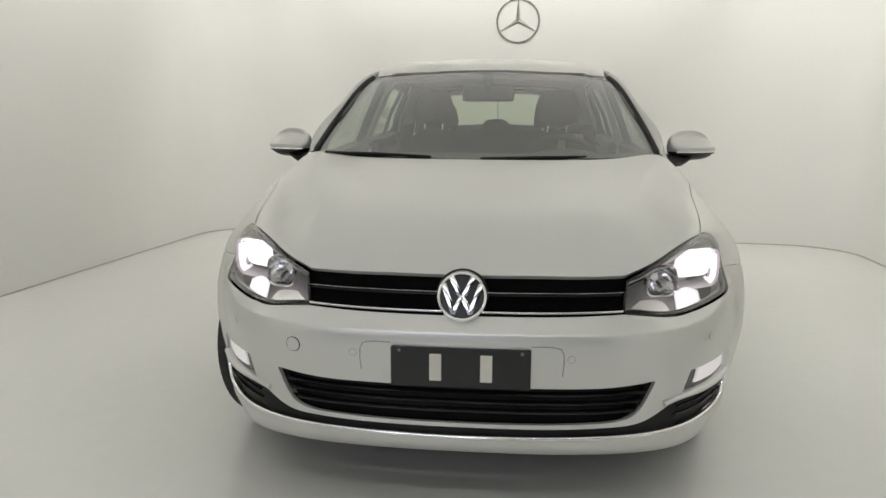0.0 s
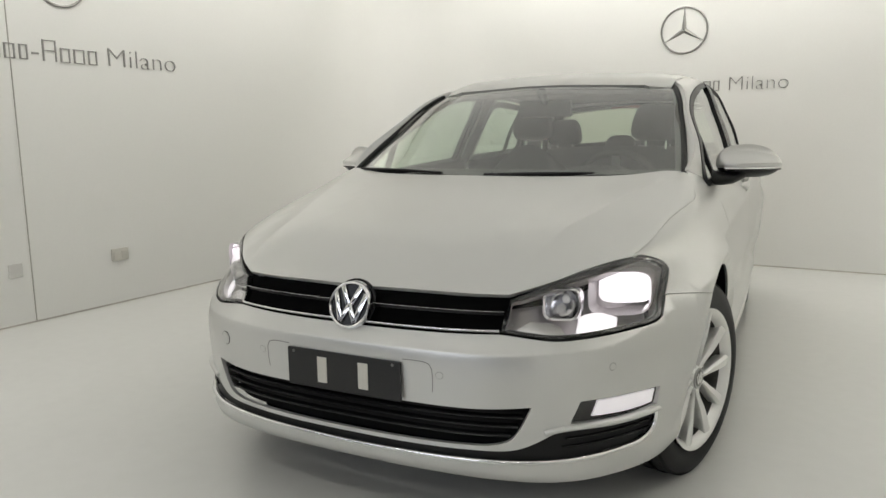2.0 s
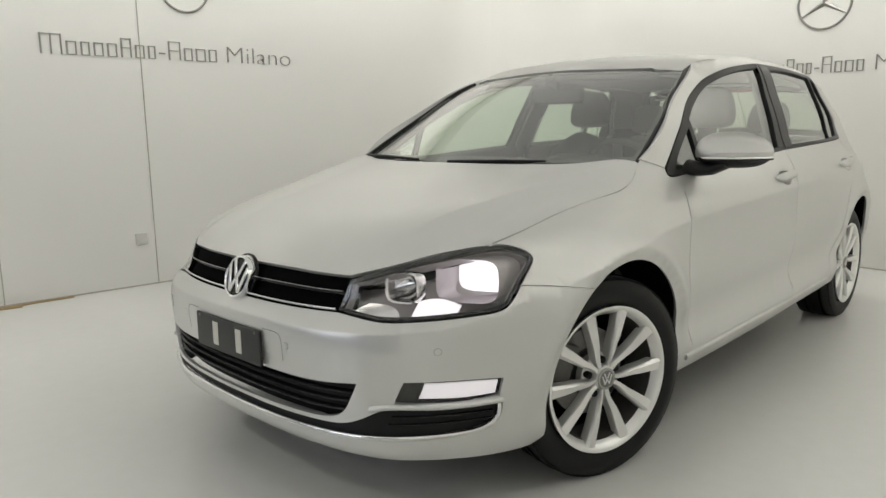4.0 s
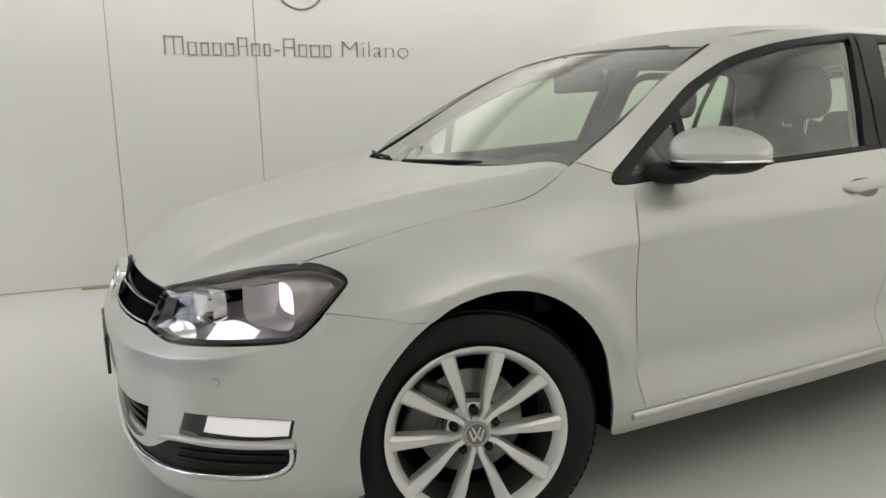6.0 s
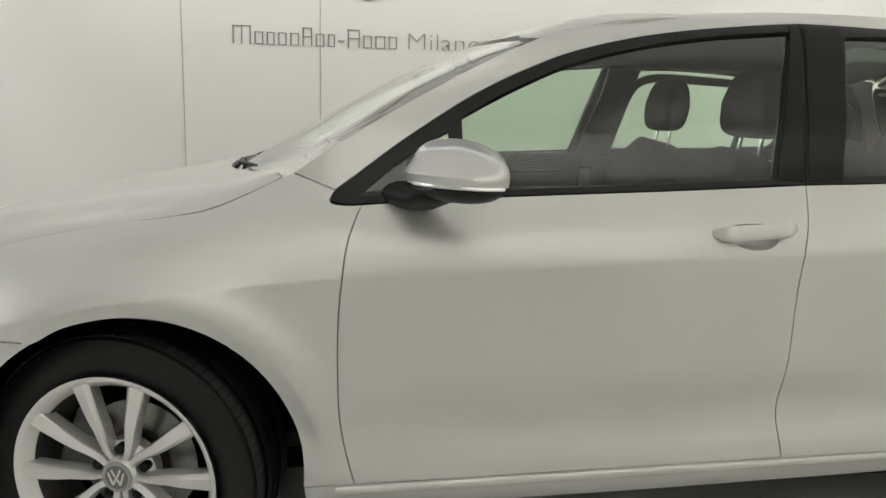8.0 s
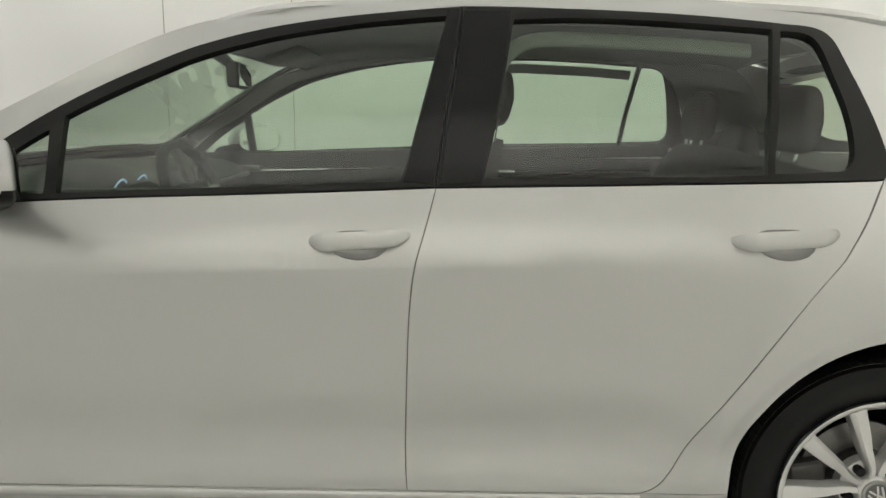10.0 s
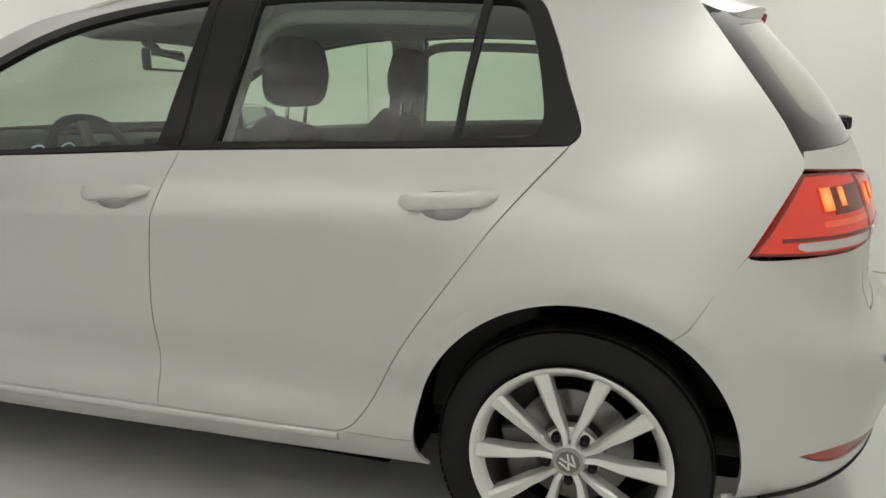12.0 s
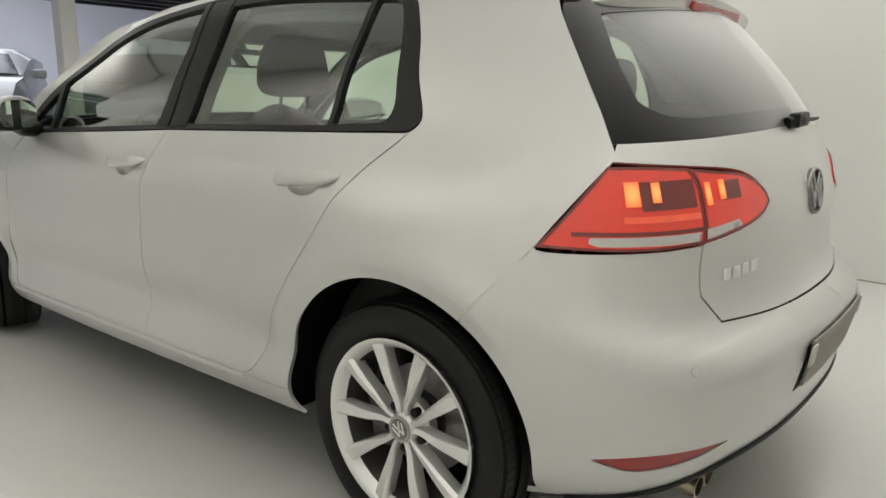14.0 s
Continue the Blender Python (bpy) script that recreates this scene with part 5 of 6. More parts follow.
GLASS_BOT = [(0, 4.11, 1.004), (.25, 4.10, 1.003), (.45, 4.06, 1.002), (.56, 4.00, 1.002), (.618, 3.948, 1.002)]
G_SIDE = [on_flank(y, z) for y, z in ((3.943, 1.003), (3.855, 1.143), (3.765, 1.283))]
REAR_TOP = [(.478, 3.76, 1.288), (.42, 3.80, 1.300), (.25, 3.845, 1.308), (0, 3.86, 1.31)]
gate_glass_runs = [GLASS_BOT, [G_SIDE[0], G_SIDE[1], G_SIDE[2], REAR_TOP[0]], REAR_TOP, [REAR_TOP[-1], GLASS_BOT[0]]]
tailgate = cut("tailgate", flank, "tail", [GLASS_BOT, [(.618, 3.948, 1.002), (.645, 3.952, .967)], [(.645, 3.952, .967), (.52, 4.06, .952), (.40, 4.11, .936), (.338, 4.13, .916), (.30, 4.145, .885), (.288, 4.155, .858), (.32, 4.155, .835), (.40, 4.15, .815), (.538, 4.115, .799)], [(.538, 4.115, .799), (.556, 4.13, .74), (.557, 4.137, .690)], [(.557, 4.137, .690), (.509, 4.170, .628)], [(.509, 4.170, .628), (.325, 4.21, .612), (.15, 4.222, .606), (0, 4.225, .605)], [(0, 4.225, .605), (0, 4.11, 1.004)]], PAINT, car, whole=True, step=.035, gap=.0012)
strip("gate_seam", flank, "tail", [(.541, 4.115, .795), (.558, 4.13, .74), (.559, 4.137, .692)], .014, .002, PAINT, car, twin=True, lift=-.0055)
inner_gl = [[(0, 4.09, 1.045), (.25, 4.08, 1.045), (.42, 4.02, 1.044), (.49, 3.970, 1.056), (.516, 3.935, 1.080)], [(.516, 3.935, 1.080), (.488, 3.87, 1.17), (.446, 3.815, 1.262)], [(.446, 3.815, 1.262), (.25, 3.88, 1.275), (0, 3.89, 1.28)], [(0, 3.89, 1.28), (0, 4.09, 1.045)]]
cut("glass_border", flank, "tail", [GLASS_BOT, gate_glass_runs[1], REAR_TOP, [REAR_TOP[-1], inner_gl[2][-1]], inner_gl[2][::-1], inner_gl[1][::-1], inner_gl[0][::-1], [inner_gl[0][0], GLASS_BOT[0]]], REAR_BORDER, tailgate, whole=True, thick=.006, lift=-.004, gap=.001)
cut("rear_window", flank, "tail", inner_gl, REAR_GLASS, tailgate, whole=True, thick=0, lift=-.006, gap=-.006, label="rear window with a broad black border")

TL_OUT = [[(.655, 3.948, .957), (.60, 3.995, .955), (.522, 4.057, .947)], [(.522, 4.057, .947), (.512, 4.075, .92), (.525, 4.10, .86), (.538, 4.115, .801)], [(.538, 4.115, .801), (.60, 4.075, .797), (.691, 4.003, .796), (.773, 3.853, .803)], [(.773, 3.853, .803), (.655, 3.948, .957)]]
TL_IN = [[(.520, 4.058, .946), (.45, 4.09, .936), (.38, 4.115, .925), (.338, 4.13, .908), (.30, 4.145, .880), (.290, 4.155, .856)], [(.290, 4.155, .856), (.32, 4.155, .837), (.40, 4.15, .818), (.536, 4.115, .802)], [(.536, 4.115, .802), (.523, 4.10, .86), (.510, 4.075, .92), (.520, 4.058, .946)]]
tail_out = cut("tail_lamp", flank, "tail", TL_OUT, TAIL_RED, car, step=.025, lift=.004, thick=.03, label="red tail lamp with amber lit bulbs")
tail_in = cut("gate_lamp", flank, "tail", TL_IN, TAIL_RED, tailgate, step=.025, lift=.004, thick=.03, label="red inner tail lamp, lit")
for runs in (TL_OUT, TL_IN):
    cut("lamp_shell", flank, "tail", runs, DARK, tailgate, step=.04, lift=-.05, thick=0, gap=-.012, twin=True)
cut("quarter_trim", flank, "side", [[(3.50, 1.10), (3.80, 1.10)], [(3.80, 1.10), (3.93, .95)], [(3.93, .95), (3.93, .77)], [(3.93, .77), (3.50, .77)], [(3.50, .77), (3.50, 1.10)]], TRIM, car, lift=-.05, thick=0, twin=True)
for runs, par in ((TL_OUT, tail_out), (TL_IN, tail_in)):
    ring = closed([[flat("tail", p) for p in r] for r in runs], .012)
    cut("lens_rim", flank, "tail", runs, TAIL_DARK, par, step=.02, holes=[[[tuple(q) for q in inset(ring, .0065)]]], lift=.0050, thick=.002, gap=.0005, twin=True)
lamp_bits = []
def lens(name, pts, mat, par, lift=.0055, thick=.002):
    o = cut(name, flank, "tail", pts, mat, par, step=.02, gap=0, lift=lift, thick=thick)
    lamp_bits.append((o, par))
def rect(x0, x1, z0, z1, y0, y1):
    return [[(x0, y0, z0), (x1, y1, z0)], [(x1, y1, z0), (x1, y1, z1)], [(x1, y1, z1), (x0, y0, z1)], [(x0, y0, z1), (x0, y0, z0)]]


lens("dark_field", rect(.622, .524, .872, .926, 4.000, 4.072), TAIL_DARK, tail_out)
lens("light_guide", rect(.652, .526, .850, .862, 3.975, 4.085), TAIL_BRIGHT, tail_out)
lens("amber_bulb", rect(.648, .626, .880, .926, 3.980, 4.000), TAIL_AMBER, tail_out, .0085)
lens("amber_bulb", rect(.602, .588, .886, .924, 4.010, 4.022), TAIL_AMBER, tail_out, .0085)
lens("dark_line", rect(.735, .530, .826, .834, 3.915, 4.105), TAIL_DARK, tail_out)
lens("reversing_lens", [[(.712, 3.965, .806), (.63, 4.05, .805), (.548, 4.108, .806)], [(.548, 4.108, .806), (.546, 4.108, .824)], [(.546, 4.108, .824), (.63, 4.045, .824), (.715, 3.945, .823)], [(.715, 3.945, .823), (.725, 3.95, .814), (.712, 3.965, .806)]], TAIL_WHITE, tail_out)
lens("dark_field", rect(.445, .395, .878, .915, 4.095, 4.115), TAIL_DARK, tail_in)
lens("amber_bulb", rect(.497, .485, .872, .916, 4.076, 4.084), TAIL_AMBER, tail_in, .0085)
lens("amber_bulb", rect(.460, .445, .880, .918, 4.090, 4.097), TAIL_AMBER, tail_in, .0085)
lens("reversing_lens", [[(.530, 4.115, .807), (.42, 4.148, .822)], [(.42, 4.148, .822), (.43, 4.14, .836)], [(.43, 4.14, .836), (.528, 4.108, .828)], [(.528, 4.108, .828), (.530, 4.115, .807)]], TAIL_WHITE, tail_in)
for top in (tail_out, tail_in):
    t2 = mirrored(top)
    for o, par in lamp_bits:
        if par is top:
            mirrored(o).parent = t2

R_ARCH = [on_flank(y, z) for y, z in arch(1, -12, 56, 12)]
RSEAM = [on_flank(y, z) for y, z in ((3.7164, .6367), (3.785, .721), (3.853, .803))]
REFL = [[(.772, 3.99, .372), (.70, 4.09, .384), (.62, 4.15, .384), (.525, 4.185, .378)], [(.525, 4.185, .378), (.60, 4.155, .362), (.68, 4.105, .350), (.727, 4.05, .348), (.772, 3.99, .372)]]
rear_low = [(.818, 3.868, .251), (.79, 3.95, .260), (.70, 4.09, .285), (.60, 4.15, .308), (.48, 4.19, .325), (.25, 4.23, .330), (0, 4.24, .330)]
rear_bumper = cut("rear_bumper", flank, "tail", [[(0, 4.225, .603), (.15, 4.222, .604), (.325, 4.21, .610), (.511, 4.168, .626)], [(.511, 4.168, .626), (.559, 4.137, .689)], [(.559, 4.137, .689), (.558, 4.13, .74), (.540, 4.115, .795)], [(.540, 4.115, .795), (.60, 4.075, .793), (.691, 4.003, .792), (.773, 3.855, .799)], RSEAM[::-1], R_ARCH[::-1], rear_low, [(0, 4.24, .330), (0, 4.225, .603)]], PAINT, car, holes=[REFL], whole=True, step=.03, gap=.0004, ridge=[[on_flank(y, z) for y, z in arch(1, -8, 54, 8, .040)]])
cut("lower_valance", flank, "tail", [[(.810, 3.885, .247), (.788, 3.95, .256), (.70, 4.09, .281), (.60, 4.15, .304), (.48, 4.19, .321), (.25, 4.23, .326), (0, 4.24, .326)], [(0, 4.24, .326), (0, 4.21, .262)], [(0, 4.21, .262), (.25, 4.20, .262), (.48, 4.16, .258), (.66, 4.07, .25), (.78, 3.92, .236), (.80, 3.885, .232)], [(.80, 3.885, .232), (.810, 3.885, .247)]], BLACK, rear_bumper, whole=True, lift=-.004, gap=0)
strip("valance_edge", flank, "tail", [(x, y, z - .006) for x, y, z in rear_low[1:]], .020, .007, BLACK, rear_bumper, twin=True)
cut("rear_reflector", flank, "tail", REFL, REFLEX, rear_bumper, lift=-.004, step=.02, gap=.001, twin=True, label="long red reflector")
for x, y, z in ((.640, 4.135, .570),):
    a1 = flat("tail", (x, y, z))
    c1 = lambda r: [[(a1[0] + r * math.cos(t) / .95, a1[1] + r * math.sin(t)) for t in (2 * math.pi * i / 16 for i in range(17))]]
    cut("parking_sensor", flank, "tail", c1(.0095), PAINT, rear_bumper, step=.008, gap=0, lift=.0014, thick=.002, twin=True)
    cut("sensor_ring", flank, "tail", c1(.0100), SEAM, rear_bumper, step=.008, gap=0, lift=.0008, thick=0, twin=True)
cut("plate_recess", flank, "tail", [[(0, 4.25, .532), (.24, 4.24, .532), (.262, 4.237, .526)], [(.262, 4.237, .526), (.270, 4.235, .410)], [(.270, 4.235, .410), (0, 4.25, .405)], [(0, 4.25, .405), (0, 4.25, .532)]], BLACK, rear_bumper, whole=True, lift=.0015, thick=.004)
rplate = cut("rear_plate", flank, "tail", [[(0, 4.25, .537), (.15, 4.248, .537), (.25, 4.24, .537)], [(.25, 4.24, .537), (.25, 4.24, .420)], [(.25, 4.24, .420), (.15, 4.248, .420), (0, 4.25, .420)], [(0, 4.25, .420), (0, 4.25, .537)]], PAPER_GREY, rear_bumper, whole=True, lift=.010, thick=.006, label="covered number plate under grey paper")
for x in (-.25, .25):
    p, n = flank.meet(*sight("tail", *flat("tail", (x, 4.24, .505))))
    bm = block((.034, .003, .05), soft=.0005)
    bmesh.ops.transform(bm, matrix=Matrix.Translation(p + n * .012) @ Vector(n).to_track_quat("Y", "Z").to_matrix().to_4x4(), verts=bm.verts)
    part("paper_label", bm, PAPER, rplate)
for dx in (.455, .515):
    bm = tube([(dx, 3.96, .250), (dx, 4.06, .244), (dx + .003, 4.125, .240)], [.024, .026, .027], 20, caps=False)
    ob = part("exhaust_pipe", bm, EXHAUST, car)
    bm = lathe([(0, .027), (0, .023), (-.08, .022), (-.08, .001)], 20, "z")
    bmesh.ops.transform(bm, matrix=Matrix.Translation((dx + .003, 4.125, .240)) @ Vector((.03, 1, -.08)).to_track_quat("Z", "Y").to_matrix().to_4x4(), verts=bm.verts)
    part("pipe_end", bm, EXHAUST, ob)
emblem("rear_badge", (0, 4.166, .836), Matrix.Rotation(math.pi, 4, "Z") @ Matrix.Rotation(radians(84), 4, "X"), .060, tailgate, "round chrome badge on the tailgate", STEEL)
# raised model lettering on the gate, as plain bars
for i in range(4):
    x = .470 - i * .038
    p, n = flank.meet(*sight("tail", *flat("tail", (x, 4.15, .722))))
    bm = block((.026, .006, .026), soft=.002)
    bmesh.ops.transform(bm, matrix=Matrix.Translation(p + n * .002) @ Vector(n).to_track_quat("Y", "Z").to_matrix().to_4x4(), verts=bm.verts)
    part("name_bar", bm, CHROME, tailgate)
# rear wiper
wip = part("rear_wiper", join(tube([(.075, 4.112, 1.008), (.045, 4.125, 1.012), (-.005, 4.125, 1.010)], [.014, .018, .013], 10), block((.075, .028, .034), (.030, 4.125, 1.014), .008)), BLACK, tailgate, "black rear wiper")
part("wiper_blade", tube([(-.005, 4.124, 1.012), (-.14, 4.116, 1.016), (-.30, 4.092, 1.022)], [.006, .005, .004], 8), BLACK, wip)
# aerial on the roof
part("roof_aerial", tube([(0, 3.555, 1.398), (0, 3.580, 1.418), (0, 3.612, 1.432)], [.016, .010, .004], 10), BLACK, car)


# ---- wheels ----
def build_wheel(dark):
    """One wheel, its outer face towards +x and its hub at the origin."""
    w = new("wheel")
    tyre = part("tyre", lathe([(-.195, .232), (-.205, .262), (-.207, .285), (-.198, .306), (-.183, .3135), (-.10, .317), (-.028, .3135), (-.010, .306), (.0, .285), (.002, .262), (-.006, .238), (-.010, .228)], 96), RUBBER, w)
    for k in range(3):
        x = -.058 - k * .040
        part("tread_groove", lathe([(x - .005, .3185), (x - .004, .3155), (x + .004, .3155), (x + .005, .3185)], 64), DARK, tyre)
    bm = bmesh.new()
    for k in range(84):
        a = 2 * math.pi * k / 84
        for x, wide_, da in ((-.030, .030, 0), (-.178, .030, .5)):
            b = block((wide_, .0203, .0018), (0, 0, .3136), .0006, segments=1)
            bmesh.ops.rotate(b, cent=(0, 0, 0), matrix=Matrix.Rotation(a + da * 2 * math.pi / 84, 3, "X"), verts=b.verts)
            bmesh.ops.translate(b, vec=(x, 0, 0), verts=b.verts)
            me = bpy.data.meshes.new("block")
            b.to_mesh(me), b.free()
            bm.from_mesh(me)
            bpy.data.meshes.remove(me)
    tagged(part("tread_pattern", bm, TREAD, tyre, soft=0), kind="stuff")
    rim = part("rim", lathe([(-.19, .232), (-.185, .222), (-.15, .205), (-.03, .203), (-.018, .212), (-.006, .2205), (.0, .228), (.004, .2305), (.003, .224), (-.002, .217), (-.014, .208), (-.026, .201)], 96), ALLOY, w)
    part("barrel", lathe([(-.024, .2015), (-.030, .199), (-.15, .196), (-.165, .15)], 64), BARREL_SHADE, w)
    # five pairs of spokes, each a ridge from the hub that widens towards the rim
    for k in range(10):
        pair, hand = divmod(k, 2)
        base_a, way = radians(90 + 72 * pair), 1 if hand else -1
        bm = bmesh.new()
        secs = []
        for f in np.linspace(0, 1, 15):
            r = .034 + .182 * f
            off = np.interp(r, (.034, .056, .080, .110, .216), (21, 24.5, 21.5, 18.5, 17.0))
            half = np.interp(r, (.034, .056, .080, .13, .19, .216), (.0078, .0080, .0100, .0145, .0185, .0205))
            a = base_a + way * radians(off)
            s = Vector((0, -math.sin(a), math.cos(a)))
            c = Vector((np.interp(r, (.034, .07, .14, .216), (-.020, -.016, -.007, -.004)), r * math.cos(a), r * math.sin(a)))
            lean = way * -.50
            secs.append([bm.verts.new(c + s * q * half + Vector((d, 0, 0))) for q, d in ((-1, -.034), (-1, -.005), (-.88, -.0015), (lean, .004), (.88, -.0015), (1, -.005), (1, -.034))])
        m = 7
        for s0, s1 in zip(secs, secs[1:]):
            for j in range(m):
                bm.faces.new((s0[j], s0[(j + 1) % m], s1[(j + 1) % m], s1[j]))
        bm.faces.new(secs[0][::-1]), bm.faces.new(secs[-1])
        part("spoke", bm, ALLOY, rim, soft=28)
    hub = part("hub", lathe([(-.07, .072), (-.046, .070), (-.040, .060), (-.038, .044), (-.018, .038), (-.013, .034)], 40), ALLOY, rim)
    cap = part("hub_cap", lathe([(-.014, .034), (-.009, .0335), (-.008, .031), (-.009, .028), (-.0095, .001)], 40), ALLOY_DARK, rim, "round centre cap with plain bars")
    part("cap_field", lathe([(-.0090, .0265), (-.0086, .0255), (-.0086, .001)], 40), CALIPER, rim)
    for x0, y0, x1, y1 in ((-.42, .74, -.10, .06), (.42, .74, .10, .06), (-.72, .44, -.34, -.66), (.72, .44, .34, -.66), (-.34, -.66, 0, -.02), (.34, -.66, 0, -.02)):
        d = Vector((x1 - x0, y1 - y0))
        bm = block((.003, d.length * .026, .0048), soft=.001, segments=1)
        bmesh.ops.transform(bm, matrix=Matrix.Translation((-.0075, (x0 + x1) * .0125, (y0 + y1) * .0125)) @ Matrix.Rotation(math.atan2(d.y, d.x), 4, "X"), verts=bm.verts)
        part("cap_bar", bm, ALLOY, rim)
    for k in range(5):
        a = radians(90 + 72 * k)
        bm = lathe([(-.044, .0115), (-.026, .0115), (-.023, .009), (-.023, .001)], 12)
        bmesh.ops.translate(bm, vec=(0, .056 * math.cos(a), .056 * math.sin(a)), verts=bm.verts)
        part("wheel_bolt", bm, BLACK, rim)
    part("brake_disc", lathe([(-.085, .001), (-.085, .075), (-.095, .078), (-.098, .140), (-.110, .140), (-.110, .001)], 48), STEEL, w)
    part("brake_caliper", block((.06, .085, .15), (-.10, -.115, .045), .015, Matrix.Rotation(radians(-25), 4, "X")), CALIPER, w)
    part("brake_back", lathe([(-.135, .200), (-.14, .16), (-.15, .001)], 40), DARK, w)
    return w


STEER = -16.5                     # the front wheels stand turned
wheel = build_wheel(0)
wheel.parent = car
wheel.matrix_basis = pose(.866, .862, .3275, 2, 0, STEER) @ Matrix.Scale(1.034, 4)
for x, y, z, spin, turn, size in ((.853, 3.519, .313, 36, 0, .975), (-.835, .862, .3275, 31, 180 + STEER + 3, 1), (-.853, 3.517, .3185, 8, 180, .975)):
    copy_thing(wheel, pose(x, y, z, spin, 0, turn) @ Matrix.Scale(size, 4))
for i, (y, z, r) in enumerate(ARCHES):
    for s in (1, -1):
        bm = bmesh.new()
        rim_line = arch(i, -8, 188, 30, .004)
        edge = [flank.meet(*sight("side", q[0], q[1]))[0][0] if q[0] > 1.0 else nose.meet(*sight("side", q[0], q[1]))[0][0] for q in rim_line]
        rows = [[bm.verts.new((s * (e - .008), q[0], q[1])) for e, q in zip(edge, rim_line)]]
        for x, grow in ((.74, .012), (.60, .004), (.50, -.01)):
            rows.append([bm.verts.new((s * x, q[0], q[1])) for q in arch(i, -8, 188, 30, grow)])
        for r0, r1 in zip(rows, rows[1:]):
            for a, b, c, d in zip(r0, r0[1:], r1[1:], r1):
                bm.faces.new((a, b, c, d))
        bm.faces.new(rows[-1])
        part("wheel_liner", bm, DARK, car)
# dark underside and inner shell
part("underbody", join(block((1.24, 3.1, .08), (0, 2.35, .24), .03), block((1.62, 1.72, .06), (0, 2.20, .235), .02)), DARK, car)
part("engine_tray", block((.95, .62, .06), (0, .56, .245), .02), DARK, car)
part("engine_bay", block((1.00, .55, .34), (0, .62, .46), .05), DARK, car)


# ---- inside the car ----
part("cabin_floor", block((1.40, 2.9, .05), (0, 2.6, .33), .02), TRIM, car)
for s in (1, -1):
    for y0, y1 in ((1.40, 2.46), (2.50, 3.42)):
        bm = block((.05, y1 - y0, .62), (s * (.755 if y0 < 2 else .70), (y0 + y1) / 2, .655), .02)
        ob = part("door_card", bm, TRIM, car)
        part("arm_rest", block((.06, (y1 - y0) * .6, .05), (s * (.71 if y0 < 2 else .66), (y0 + y1) / 2, .80), .02), TRIM, ob)
        bm = block((.05, y1 - y0, .05), (s * (.755 if y0 < 2 else .70), (y0 + y1) / 2, .955 if y0 < 2 else .985), .012, Matrix.Rotation(radians(1.8), 4, "X"))
        part("window_ledge", bm, TRIM, ob)
        mid_y = (y0 + y1) / 2
        inner = s * (.727 if y0 < 2 else .672)
        part("trim_strip", tube([(inner, y0 + .10, .885), (inner, mid_y, .900), (inner, y1 - .08, .915)], .007, 8), REFLECTOR, ob, "thin silver trim strip")
        part("inner_handle", block((.025, .11, .022), (inner - s * .008, y0 + .22, .905), .008), REFLECTOR, ob, "silver inner door handle")
cut("inner_pillar", flank, "side", [[(1.40, 1.02), (1.56, 1.115), (1.75, 1.23), (1.94, 1.31), (2.13, 1.352), (2.33, 1.376), (2.55, 1.385), (2.82, 1.379), (3.09, 1.366), (3.30, 1.342), (3.40, 1.27), (3.48, 1.12), (3.52, 1.03), (3.40, .80)], [(3.40, .80), (3.75, .80)], [(3.75, .80), (3.85, 1.0), (3.78, 1.16), (3.66, 1.31), (3.40, 1.365), (2.95, 1.398), (2.50, 1.404), (2.20, 1.395), (1.98, 1.368), (1.70, 1.262), (1.50, 1.152), (1.33, 1.045)], [(1.33, 1.045), (1.40, 1.02)]], LINER, car, lift=-.035, thick=.01, twin=True)
cut("inner_post", flank, "side", [[(2.43, .95), (2.455, 1.10), (2.50, 1.25), (2.51, 1.385)], [(2.51, 1.385), (2.66, 1.38)], [(2.66, 1.38), (2.635, 1.20), (2.585, .95)], [(2.585, .95), (2.43, .95)]], LINER, car, lift=-.04, thick=.015, twin=True)
cut("headliner", roof_sheet, "top", [[(0, 1.80), (.38, 1.83), (.56, 1.90)], [(.56, 1.90), (.590, 2.3), (.575, 3.1), (.51, 3.62)], [(.51, 3.62), (.2, 3.72), (0, 3.73)], [(0, 3.73), (0, 1.80)]], LINER, car, lift=-.045, thick=.01, whole=True)
for s in (1, -1):
    ob = part("sun_visor", block((.36, .015, .13), (s * .30, 1.93, 1.345), .006, Matrix.Rotation(radians(-72), 4, "X")), LINER, car)

# dashboard: a swept cross-section
bm = bmesh.new()
prof = [(1.16, .952), (1.30, .962), (1.45, .965), (1.56, .945), (1.62, .90), (1.63, .80), (1.58, .70), (1.40, .60), (1.16, .60)]
rows = []
for x in np.linspace(-.72, .72, 17):
    hump = .045 * math.exp(-((x - .36) / .17) ** 4)
    drop = -.02 * (abs(x) / .72) ** 4
    rows.append([bm.verts.new((x, y - .10 * (1 - abs(x)) * (y < 1.3), z + (hump if 1.4 < y < 1.63 and z > .88 else 0) + drop)) for y, z in prof])
for r0, r1 in zip(rows, rows[1:]):
    for k in range(len(prof)):
        bm.faces.new((r0[k], r0[(k + 1) % len(prof)], r1[(k + 1) % len(prof)], r1[k]))
bm.faces.new(rows[0][::-1]), bm.faces.new(rows[-1])
dash = part("dashboard", bm, TRIM, car, soft=40)
for x in (.30, .43):
    bm = lathe([(0, .042), (.003, .041), (.003, .037), (0, .036)], 24, "z")
    bmesh.ops.transform(bm, matrix=Matrix.Translation((x, 1.60, .925)) @ Matrix.Rotation(radians(-110), 4, "X"), verts=bm.verts)
    part("dial", bm, SCREEN_GLOW, dash, "faintly lit dial")
part("centre_screen", block((.20, .012, .11), (0, 1.635, .86), .006), BLACK_GLOSS, dash)
